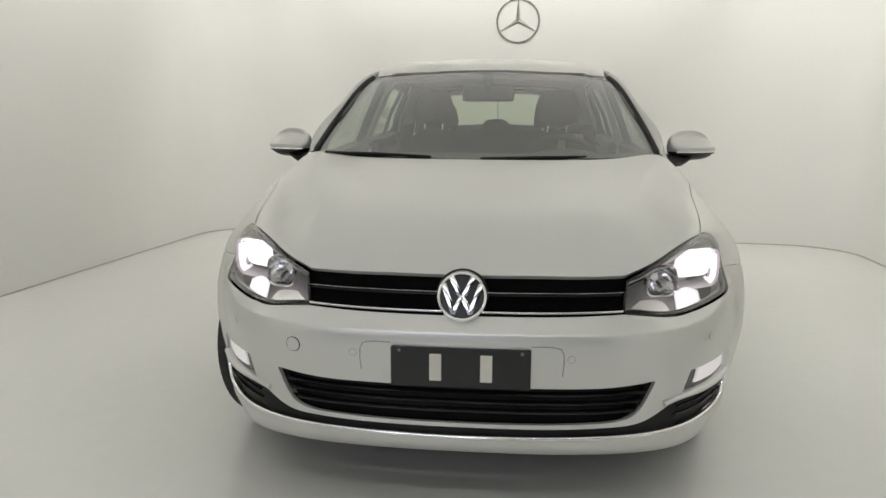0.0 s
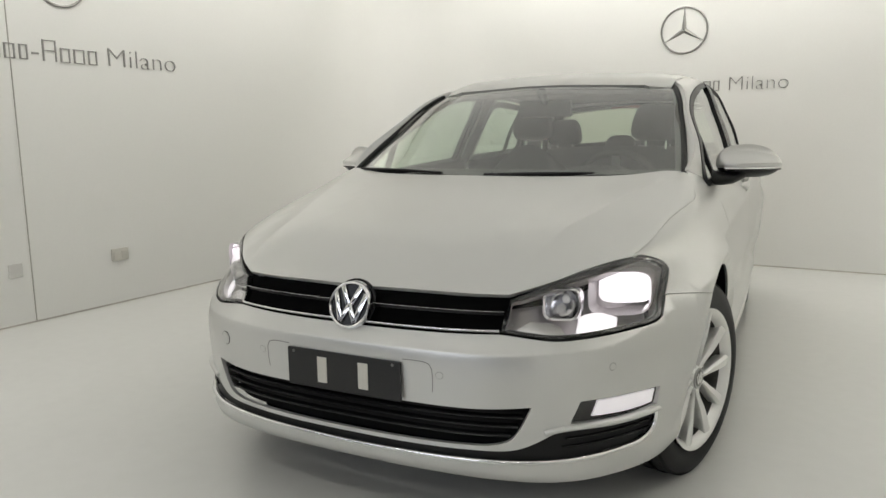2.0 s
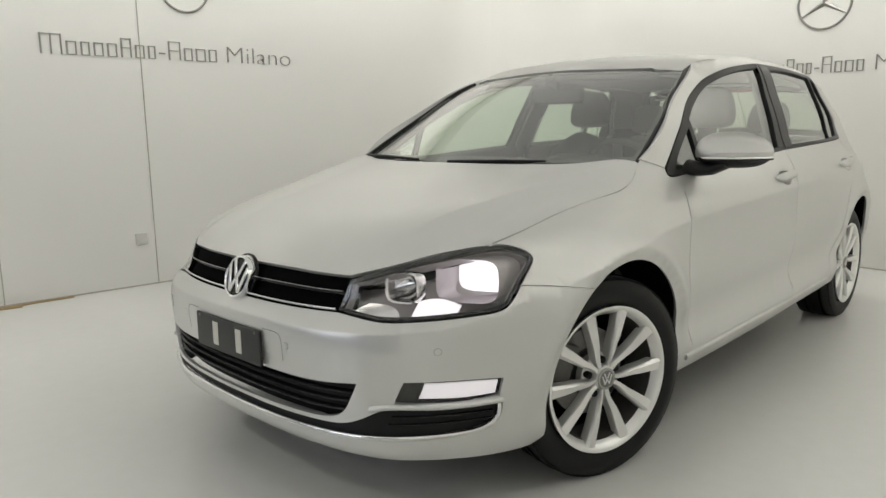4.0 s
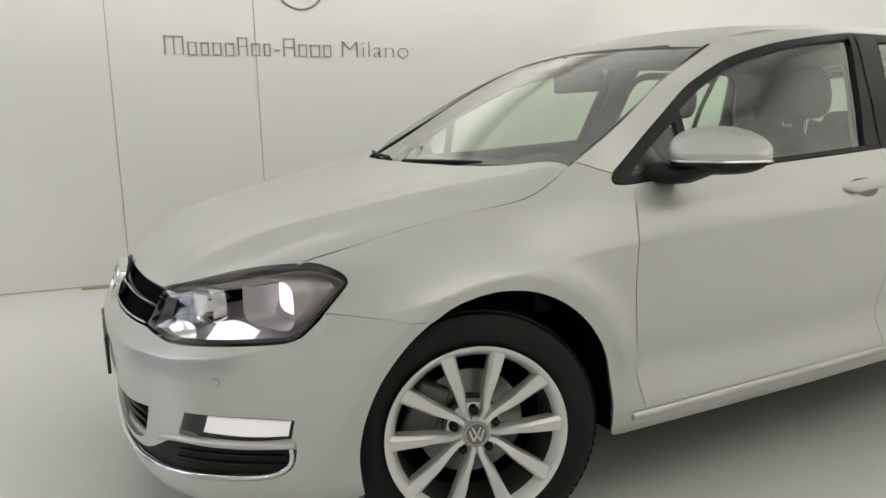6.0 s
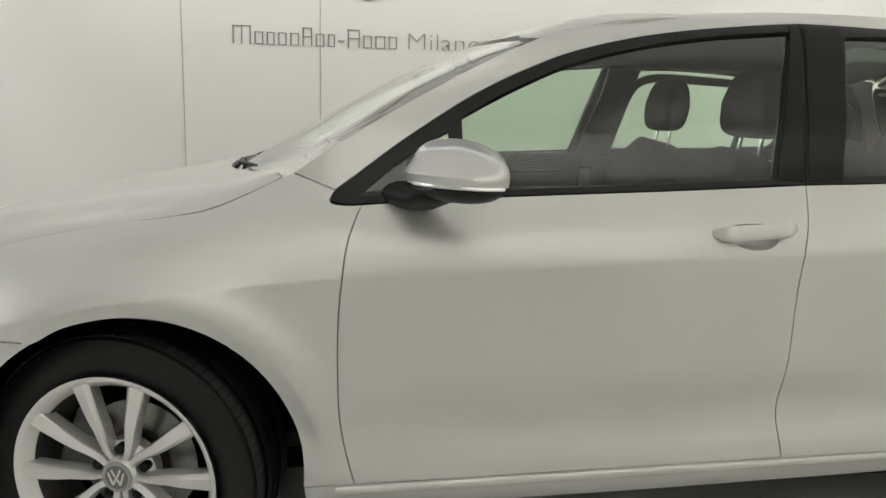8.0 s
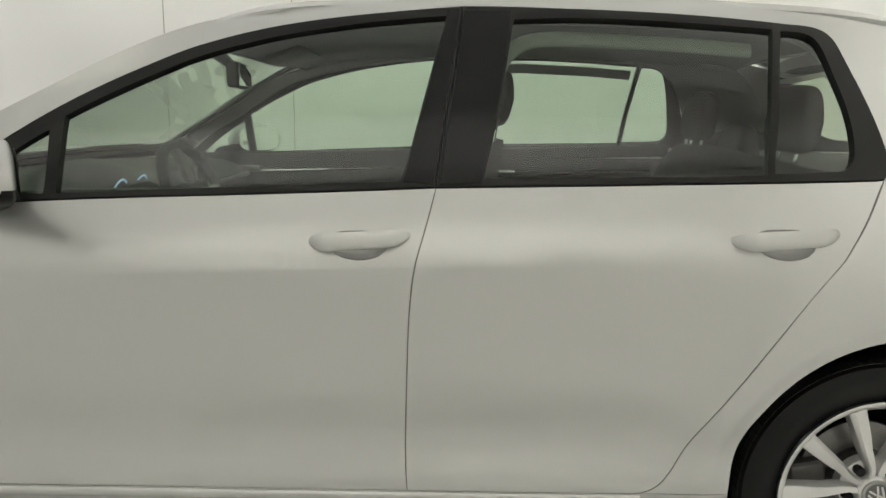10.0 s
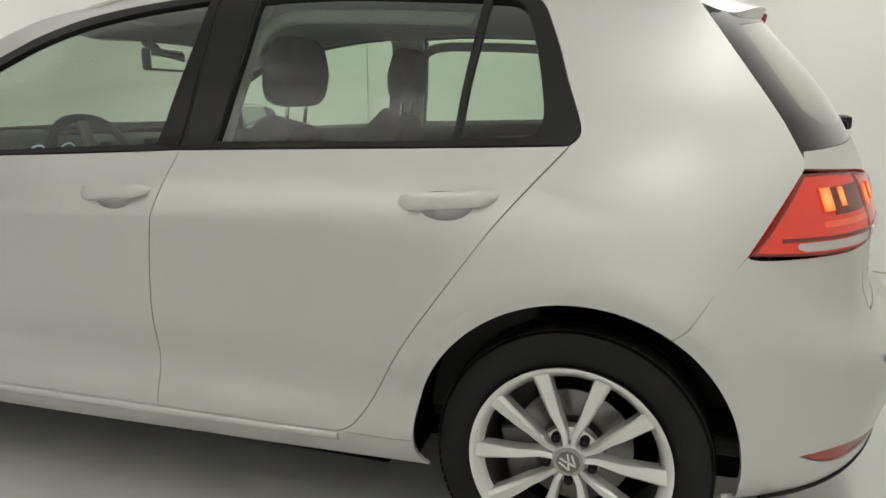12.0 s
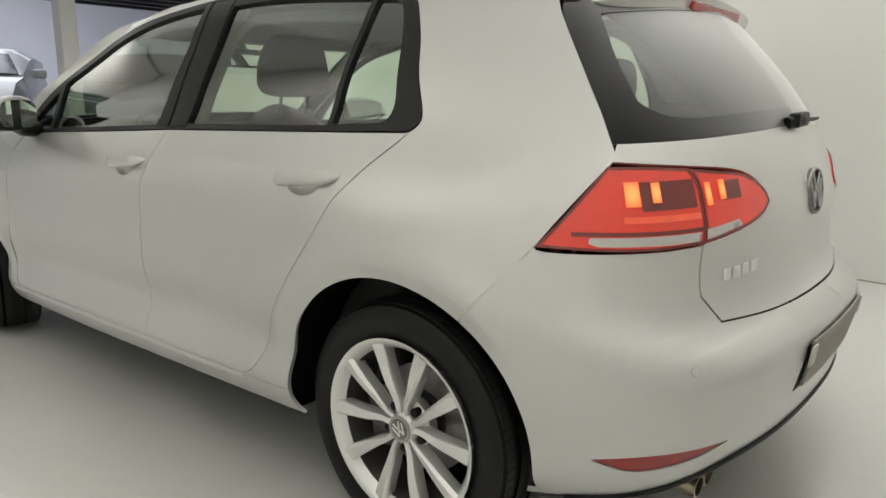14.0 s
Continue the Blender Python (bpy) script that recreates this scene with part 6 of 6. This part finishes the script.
for x in (-.09, .09):
    part("air_vent", block((.09, .012, .05), (x * 1.3, 1.63, .935), .006), BLACK, dash)
strip_bm = block((.62, .012, .016), (-.36, 1.636, .885), .004)
part("trim_strip", strip_bm, STEEL, dash)

# steering wheel
sw = Matrix.Translation((.36, 1.80, .90)) @ Matrix.Rotation(radians(-66), 4, "X")
steer = new("steering_wheel")
steer.parent = car
steer.matrix_basis = sw
bm = bmesh.new()
ringv = []
for i in range(48):
    a = 2 * math.pi * i / 48
    flatb = 1 - .06 * max(0, -math.sin(a)) ** 6
    c = Vector((math.cos(a), math.sin(a) * flatb, 0)) * .178
    d = c.normalized()
    ringv.append([bm.verts.new(c + (d * math.cos(b) + Vector((0, 0, 1)) * math.sin(b)) * .016) for b in (2 * math.pi * k / 10 for k in range(10))])
for i in range(48):
    r0, r1 = ringv[i], ringv[(i + 1) % 48]
    for k in range(10):
        bm.faces.new((r0[k], r0[(k + 1) % 10], r1[(k + 1) % 10], r1[k]))
part("wheel_rim", bm, TRIM, steer, "black leather rim")
part("airbag_pad", block((.15, .11, .05), (0, 0, -.005), .022), TRIM, steer)
for a in (0, 180):
    t = radians(a)
    spoke = part("button_spoke", block((.10, .062, .022), (.112 * math.cos(t), 0, .004), .008), ALLOY_DARK, steer, "silver spoke with black buttons")
    for r in range(6):
        part("button", block((.019, .016, .006), (math.cos(t) * (.086 + .023 * (r // 2)), .011 if r % 2 else -.011, .016), .002), BLACK, spoke)
part("lower_spoke", block((.04, .11, .02), (0, -.11, 0), .006), STEEL, steer)
part("column", tube([(0, 0, -.02), (0, 0, -.22)], .045, 16), TRIM, steer)


def headrest(width, high, x, y, z, parent, thick=.10, lean=14):
    """A soft headrest on two chrome posts."""
    bm = bmesh.new()
    bmesh.ops.create_uvsphere(bm, u_segments=28, v_segments=18, radius=1)
    for v in bm.verts:
        c = v.co
        p = lambda q, e: math.copysign(abs(q) ** e, q)
        cx, cy, cz = p(c.x, .42), p(c.y, .6), p(c.z, .42)
        taper = 1 - .27 * max(0, (cz + .4) / 1.4) ** 1.3
        v.co = (cx * width / 2 * taper, cy * thick / 2 * (1 - .25 * abs(cz)), cz * high / 2)
    bmesh.ops.transform(bm, matrix=Matrix.Translation((x, y, z)) @ Matrix.Rotation(radians(-lean + 8), 4, "X"), verts=bm.verts)
    h = part("headrest", bm, SEAT, parent, soft=60)
    for d in (-.055, .055):
        part("headrest_post", tube([(x + d, y, z - high / 2 + .03), (x + d, y - .015, z - high / 2 - .07)], .006, 8), CHROME, h)
    return h


def cushion(name, w, d, h, at, lean, parent, taper=.22, crown=0):
    """A padded seat piece with rounded sides and raised bolsters."""
    bm = bmesh.new()
    bmesh.ops.create_grid(bm, x_segments=14, y_segments=14, size=.5)
    top = list(bm.verts)
    for v in top:
        x, y = v.co.x * 2, v.co.y * 2
        z = 1 - .35 * abs(y) ** 4 - .55 * abs(x) ** 6 + .18 * math.exp(-((abs(x) - .78) / .14) ** 2)
        rx = w / 2 * (1 - taper * max(0, y) ** 3)
        v.co = (x * rx, y * h / 2 - crown * h * x * x * max(0, y) ** 2, z * d / 2)
    r = bmesh.ops.extrude_face_region(bm, geom=bm.faces[:])
    for v in [g for g in r["geom"] if isinstance(g, bmesh.types.BMVert)]:
        v.co.z = -d / 2
    bmesh.ops.transform(bm, matrix=Matrix.Translation(at) @ Matrix.Rotation(radians(lean), 4, "X"), verts=bm.verts)
    return part(name, bm, SEAT, parent, soft=50)


def front_seat(x, back, low, wide):
    s = new("front_seat")
    s.parent = car
    cushion("seat", .52, .16, .52, (x, 2.10, .52), -6, s)
    cushion("backrest", .50, .15, .60, (x, 2.43 + back, .79 - low), 77, s, .36, .15)
    headrest(wide, .195, x, 2.545 + back, 1.213 - low, s, wide * .46)
    part("seat_base", block((.44, .46, .18), (x, 2.12, .42), .03), TRIM, s)
    return s


front_seat(.378, .055, .025, .272), front_seat(-.355, .13, .018, .25)
rear = new("rear_bench")
rear.parent = car
cushion("seat", 1.28, .16, .50, (0, 3.00, .54), -6, rear)
cushion("backrest", 1.24, .15, .56, (0, 3.34, .75), 75, rear)
for x, w, z in ((.36, .24, 1.13), (-.36, .24, 1.13), (0, .20, 1.022)):
    headrest(w, .15 if x == 0 else .17, x, 3.43, z, rear, .085)
part("cargo_space", block((1.16, .52, .60), (0, 3.74, .66), .03), TRIM, car)
part("parcel_shelf", block((1.10, .40, .03), (0, 3.72, .99), .01), TRIM, car)
# inside mirror
im = part("inside_mirror", block((.255, .040, .082), (0, 1.815, 1.262), .018, Matrix.Rotation(radians(8), 4, "Z")), BLACK, car)
part("mirror_face", block((.235, .004, .066), (.002, 1.8365, 1.262), .001, Matrix.Rotation(radians(8), 4, "Z")), MIRROR, im)
part("mirror_foot", tube([(0, 1.800, 1.29), (0, 1.74, 1.338)], [.014, .024], 10), BLACK, im)

# door mirrors
def door_mirror(side):
    s = side
    m = new("door_mirror")
    m.parent = car
    m["label"] = "silver door mirror with a black foot and indicator strip"
    bm = bmesh.new()
    bmesh.ops.create_uvsphere(bm, u_segments=40, v_segments=24, radius=1)
    for v in bm.verts:
        c = v.co
        x = math.copysign(abs(c.x) ** .72, c.x)
        up = math.copysign(abs(c.z) ** .85, c.z)
        deep = .078 if c.y < 0 else .034
        top = .074 * (1 - .30 * max(0, x) ** 1.5)
        v.co = (x * .136, math.copysign(abs(c.y) ** (1 if c.y < 0 else .3), c.y) * deep * (1 - .12 * abs(x)) + (.040 * max(0, up) * min(1, -2.2 * c.y) if c.y < 0 else 0), up * (top * (1 + .60 * min(0, c.y)) if c.z > 0 else .060))
    cap = bm.copy()
    bmesh.ops.bisect_plane(cap, geom=cap.verts[:] + cap.edges[:] + cap.faces[:], plane_co=(0, 0, -.018), plane_no=(0, 0, 1), clear_inner=True)
    bmesh.ops.bisect_plane(cap, geom=cap.verts[:] + cap.edges[:] + cap.faces[:], plane_co=(0, .032, 0), plane_no=(0, 1, 0), clear_outer=True)
    rear_rim = bm.copy()
    bmesh.ops.bisect_plane(rear_rim, geom=rear_rim.verts[:] + rear_rim.edges[:] + rear_rim.faces[:], plane_co=(0, .0325, 0), plane_no=(0, 1, 0), clear_inner=True)
    bmesh.ops.bisect_plane(bm, geom=bm.verts[:] + bm.edges[:] + bm.faces[:], plane_co=(0, 0, -.019), plane_no=(0, 0, 1), clear_outer=True)
    low = join(bm, rear_rim)
    bmesh.ops.scale(low, vec=(.985, .985, .985), verts=low.verts)
    place = Matrix.Translation((s * .932, 1.592, 1.017)) @ Matrix.Rotation(radians(36 * s), 4, "Z")
    flip = Matrix.Identity(4) if s > 0 else Matrix.Scale(-1, 4, (1, 0, 0))
    for q in (cap, low):
        bmesh.ops.transform(q, matrix=place @ flip, verts=q.verts)
    part("mirror_cap", cap, PAINT, m, soft=50)
    part("mirror_shell", low, BLACK, m, "black lower shell and rim", 50)
    pts = [place @ flip @ Vector((.1345 * math.cos(a), -.0775 * math.sin(a) * (1 - .1 * abs(math.cos(a))), -.020)) for a in np.linspace(.0, 2.7, 22)]
    part("indicator", tube(pts, .0045, 8), CHROME, m, "clear indicator strip")
    part("mirror_seam", tube([q - Vector((0, 0, .007)) for q in pts], .003, 6), BLACK_GLOSS, m)
    bm = lathe([(0, .001), (0, 1)], 36, "z")
    for v in bm.verts:
        v.co = (math.copysign(abs(v.co.x) ** .6, v.co.x) * .112, 0, math.copysign(abs(v.co.y) ** .6, v.co.y) * .054 + .004)
    bmesh.ops.transform(bm, matrix=place @ Matrix.Translation((0, .0340, 0)), verts=bm.verts)
    part("mirror_glass", bm, MIRROR, m)
    bm = bmesh.new()
    foot = [((.805, 1.50, .962), .030, .055), ((.835, 1.515, .955), .026, .050), ((.88, 1.535, .956), .022, .045), ((.925, 1.57, .978), .020, .050)]
    rings = []
    for (x, y, z), h, d in foot:
        rings.append([bm.verts.new((s * x, y + d * math.cos(a), z + h * math.sin(a))) for a in (2 * math.pi * k / 16 for k in range(16))])
    for r0, r1 in zip(rings, rings[1:]):
        for k in range(16):
            bm.faces.new((r0[k], r0[(k + 1) % 16], r1[(k + 1) % 16], r1[k]))
    bm.faces.new(rings[0][::-1]), bm.faces.new(rings[-1])
    part("mirror_foot", bm, BLACK, m, soft=50)
    return m


door_mirror(1), door_mirror(-1)

# windscreen wipers
for pts in ([(-.66, 1.205, .998), (-.42, 1.120, .994), (-.12, 1.080, .990), (.04, 1.070, .988)], [(.00, 1.068, .986), (.25, 1.085, .988), (.50, 1.135, .992), (.64, 1.195, .996)]):
    w = part("wiper", tube([(a, b, c - .010) for a, b, c in pts], [.006, .006, .005, .004], 8), BLACK, car, "black windscreen wiper")
    part("wiper_arm", tube([(pts[0][0], pts[0][1] - .015, pts[0][2] - .004), (pts[1][0], pts[1][1] - .012, pts[1][2] + .002), (pts[2][0] - .08, pts[2][1], pts[2][2] - .001)], [.009, .007, .005], 8), BLACK, w)


# the tail stands a little wider and higher than its guide lines: swell everything behind the middle
def swell(ob):
    me = ob.data
    co = np.empty(len(me.vertices) * 3)
    me.vertices.foreach_get("co", co)
    p = co.reshape(-1, 3)
    x, y, z = p[:, 0].copy(), p[:, 1].copy(), np.minimum(p[:, 2], 1.1) - .7
    s = np.clip((y - 2.2) / 1.7, 0, 1.2)
    p[:, 0] += np.tanh(x / .2) * (.0035 * s + .0601 * s * z + .027 * s * s)
    p[:, 1] += .0137 * s + .0124 * s * s - .0049 * s * z - .0198 * s * abs(x)
    p[:, 2] += .0327 * s + .0064 * s * s + .0127 * s * z - .0381 * s * abs(x)
    high = p[:, 2].copy()
    p[:, 2] += .017 * np.clip((y - 1.95) / .6, 0, 1) * np.clip((high - 1.02) / .34, 0, 1)
    p[:, 1] -= .018 * np.clip((y - 3.4) / .4, 0, 1) * np.clip((high - 1.08) / .22, 0, 1)
    me.vertices.foreach_set("co", p.ravel())
    me.update()


for ob in car.children_recursive:
    if ob.type == "MESH":
        swell(ob)


# ---- the hall beyond the booth ----
def hall_wall(name, x0, y0, x1, y1, material_, height=4.2, z0=0.0, label="plain grey plastered wall of the hall"):
    bm = bmesh.new()
    d = Vector((x1 - x0, y1 - y0, 0))
    bm = block((d.length, .15, height), (0, 0, z0 + height / 2))
    bmesh.ops.transform(bm, matrix=Matrix.Translation(((x0 + x1) / 2, (y0 + y1) / 2, 0)) @ Matrix.Rotation(math.atan2(d.y, d.x), 4, "Z"), verts=bm.verts)
    tagged(part(name, bm, material_, None, "", 0), label, kind="structure")


hall_wall("wall_hall_1", -9, -14.0, 7, -14.0, HALL_WALL)
hall_wall("wall_hall_2", -9, -14.0, -9, -2.0, HALL_WALL)
hall_wall("wall_hall_3", 7, -14.0, 7, 6.0, HALL_WALL)
hall_wall("wall_hall_4", -9, -2.0, -3.6, -2.0, HALL_WALL)
hall_wall("wall_hall_5", 3.2, 6.0, 7, 6.0, HALL_WALL)
slab("ceiling_hall", -9.1, 7.1, -14.1, 6.1, 4.3, .1, CEIL, "plain pale ceiling of the hall")

# square white column and a dark gallery overhead
col = part("column", block((.19, .19, 4.2), (-1.86, -4.2, 2.1), .012), COLUMN, None)
tagged(col, "square white painted column in the hall", kind="structure")
gallery = tagged(new("gallery"), "dark steel gallery hanging under the hall ceiling", "gallery")
for k in range(5):
    part("joist", block((4.6, .10, .16), (-5.35, -6.4 - k * .55, 2.66), .01), BEAM, gallery)
for x in (-7.3, -3.4):
    for y in (-6.4, -8.6):
        part("hanger", block((.05, .05, 1.45), (x, y, 3.52), .004), BEAM, gallery)
part("deck", block((4.6, 2.7, .06), (-5.35, -7.5, 2.78), .01), BEAM, gallery)
part("edge_beam", block((4.6, .06, .30), (-5.35, -6.25, 2.70), .01), BEAM, gallery)
walkway = tagged(new("gallery"), "dark steel walkway with pale rails under the hall ceiling", "gallery")
part("deck", block((6.2, 5.4, .06), (3.6, -7.2, 3.62), .01), BEAM, walkway)
for k in range(7):
    part("joist", block((6.2, .10, .18), (3.6, -4.6 - k * .85, 3.50), .01), BEAM, walkway)
for k in range(3):
    part("rail", block((6.2, .05, .06), (3.6, -4.9 - k * 1.7, 3.36), .01), COLUMN, walkway)
for x in (.7, 6.5):
    for y in (-4.6, -9.7):
        part("hanger", block((.05, .05, .62), (x, y, 3.94), .004), BEAM, walkway)


def parked_car(at, turn, height, long, wide, colour, label, belt=.66):
    """A plain parked car of simple build: lower body, cabin, glass and wheels."""
    c = tagged(new("parked_car"), label, "car", "cars parked in the hall")
    def hull(name, secs, mat, soft=40):
        bm, rings = bmesh.new(), []
        for y, z0, z1, w0, w1 in secs:
            pts = [(-w0, z0), (-w0 * 1.0, z0 + (z1 - z0) * .35), (-w0 * .99, z0 + (z1 - z0) * .7), (-w1, z1), (0, z1 + .03), (w1, z1), (w0 * .99, z0 + (z1 - z0) * .7), (w0, z0 + (z1 - z0) * .35), (w0, z0)]
            rings.append([bm.verts.new((x, y, z)) for x, z in pts])
        for r0, r1 in zip(rings, rings[1:]):
            for k in range(len(r0)):
                bm.faces.new((r0[k], r0[(k + 1) % len(r0)], r1[(k + 1) % len(r1)], r1[k]))
        bm.faces.new(rings[0][::-1]), bm.faces.new(rings[-1])
        return part(name, bm, mat, c, soft=soft)
    w, h, l = wide / 2, height, long
    hull("body", [(0, .30, .62, w * .72, w * .62), (.10, .24, .78, w * .90, w * .80), (.55, .22, h * (belt - .06), w, w * .88), (1.25, .22, h * belt, w, w * .92), (l - .9, .24, h * (belt + .02), w, w * .92), (l - .1, .28, h * belt, w * .95, w * .85), (l, .34, h * (belt - .11), w * .85, w * .75)], colour)
    hull("cabin", [(1.15, h * (belt - .04), h * (belt + .005), w * .90, w * .86), (1.85, h * (belt - .03), h * .97, w * .93, w * .66), (2.4, h * (belt - .03), h, w * .93, w * .68), (l - .95, h * (belt - .03), h * .97, w * .92, w * .66), (l - .35, h * (belt - .03), h * (belt + .04), w * .88, w * .80)], colour)
    hull("windscreen", [(1.13, h * (belt + .005), h * (belt + .012), w * .84, w * .82), (1.80, h * (belt + .04), h * .955, w * .80, w * .64), (1.86, h * (belt + .04), h * .955, w * .80, w * .64)], BLACK_GLOSS)
    for s in (-1, 1):
        bm = bmesh.new()
        q = [(s * w * .925, 1.62, h * (belt + .025)), (s * w * .78, 2.02, h * .93), (s * w * .79, l - 1.05, h * .925), (s * w * .925, l - .75, h * (belt + .03))]
        v = [bm.verts.new(p) for p in q] + [bm.verts.new((p[0] + s * .02, p[1], p[2])) for p in q]
        for f in ((0, 1, 2, 3), (4, 5, 6, 7), (0, 1, 5, 4), (1, 2, 6, 5), (2, 3, 7, 6), (3, 0, 4, 7)):
            bm.faces.new([v[i] for i in f])
        part("side_window", bm, FRIT, c, soft=0)
        part("mirror", block((.18, .12, .13), (s * (w + .06), 1.60, h * (belt + .02)), .04), colour, c)
        part("headlamp", block((.34, .10, .13), (s * w * .66, .12, .74), .04), REFLECTOR, c)
        for y in (.88, l - .88):
            t = part("wheel", lathe([(-.10, .001), (-.10, .32), (.09, .33), (.11, .30), (.10, .21), (.07, .20), (.08, .001)], 28), RUBBER, c)
            t.matrix_basis = pose(s * (w - .10), y, .33, 0, 0, 0 if s > 0 else 180)
    part("grille", block((.80, .05, .16), (0, .03, .66), .02), BLACK_GLOSS, c)
    c.matrix_world = pose(*at, 0, 0, turn)
    return c


parked_car((-0.86, -5.62, 0), 152, 1.70, 4.4, 1.85, WHITE_PAINT, "silver-white sport utility car with dark windows parked in the hall", .76)
parked_car((-2.86, -4.85, 0), 140, 1.68, 4.3, 1.80, BLACK_GLOSS, "black sport utility car with dark glass parked in the hall", .70)
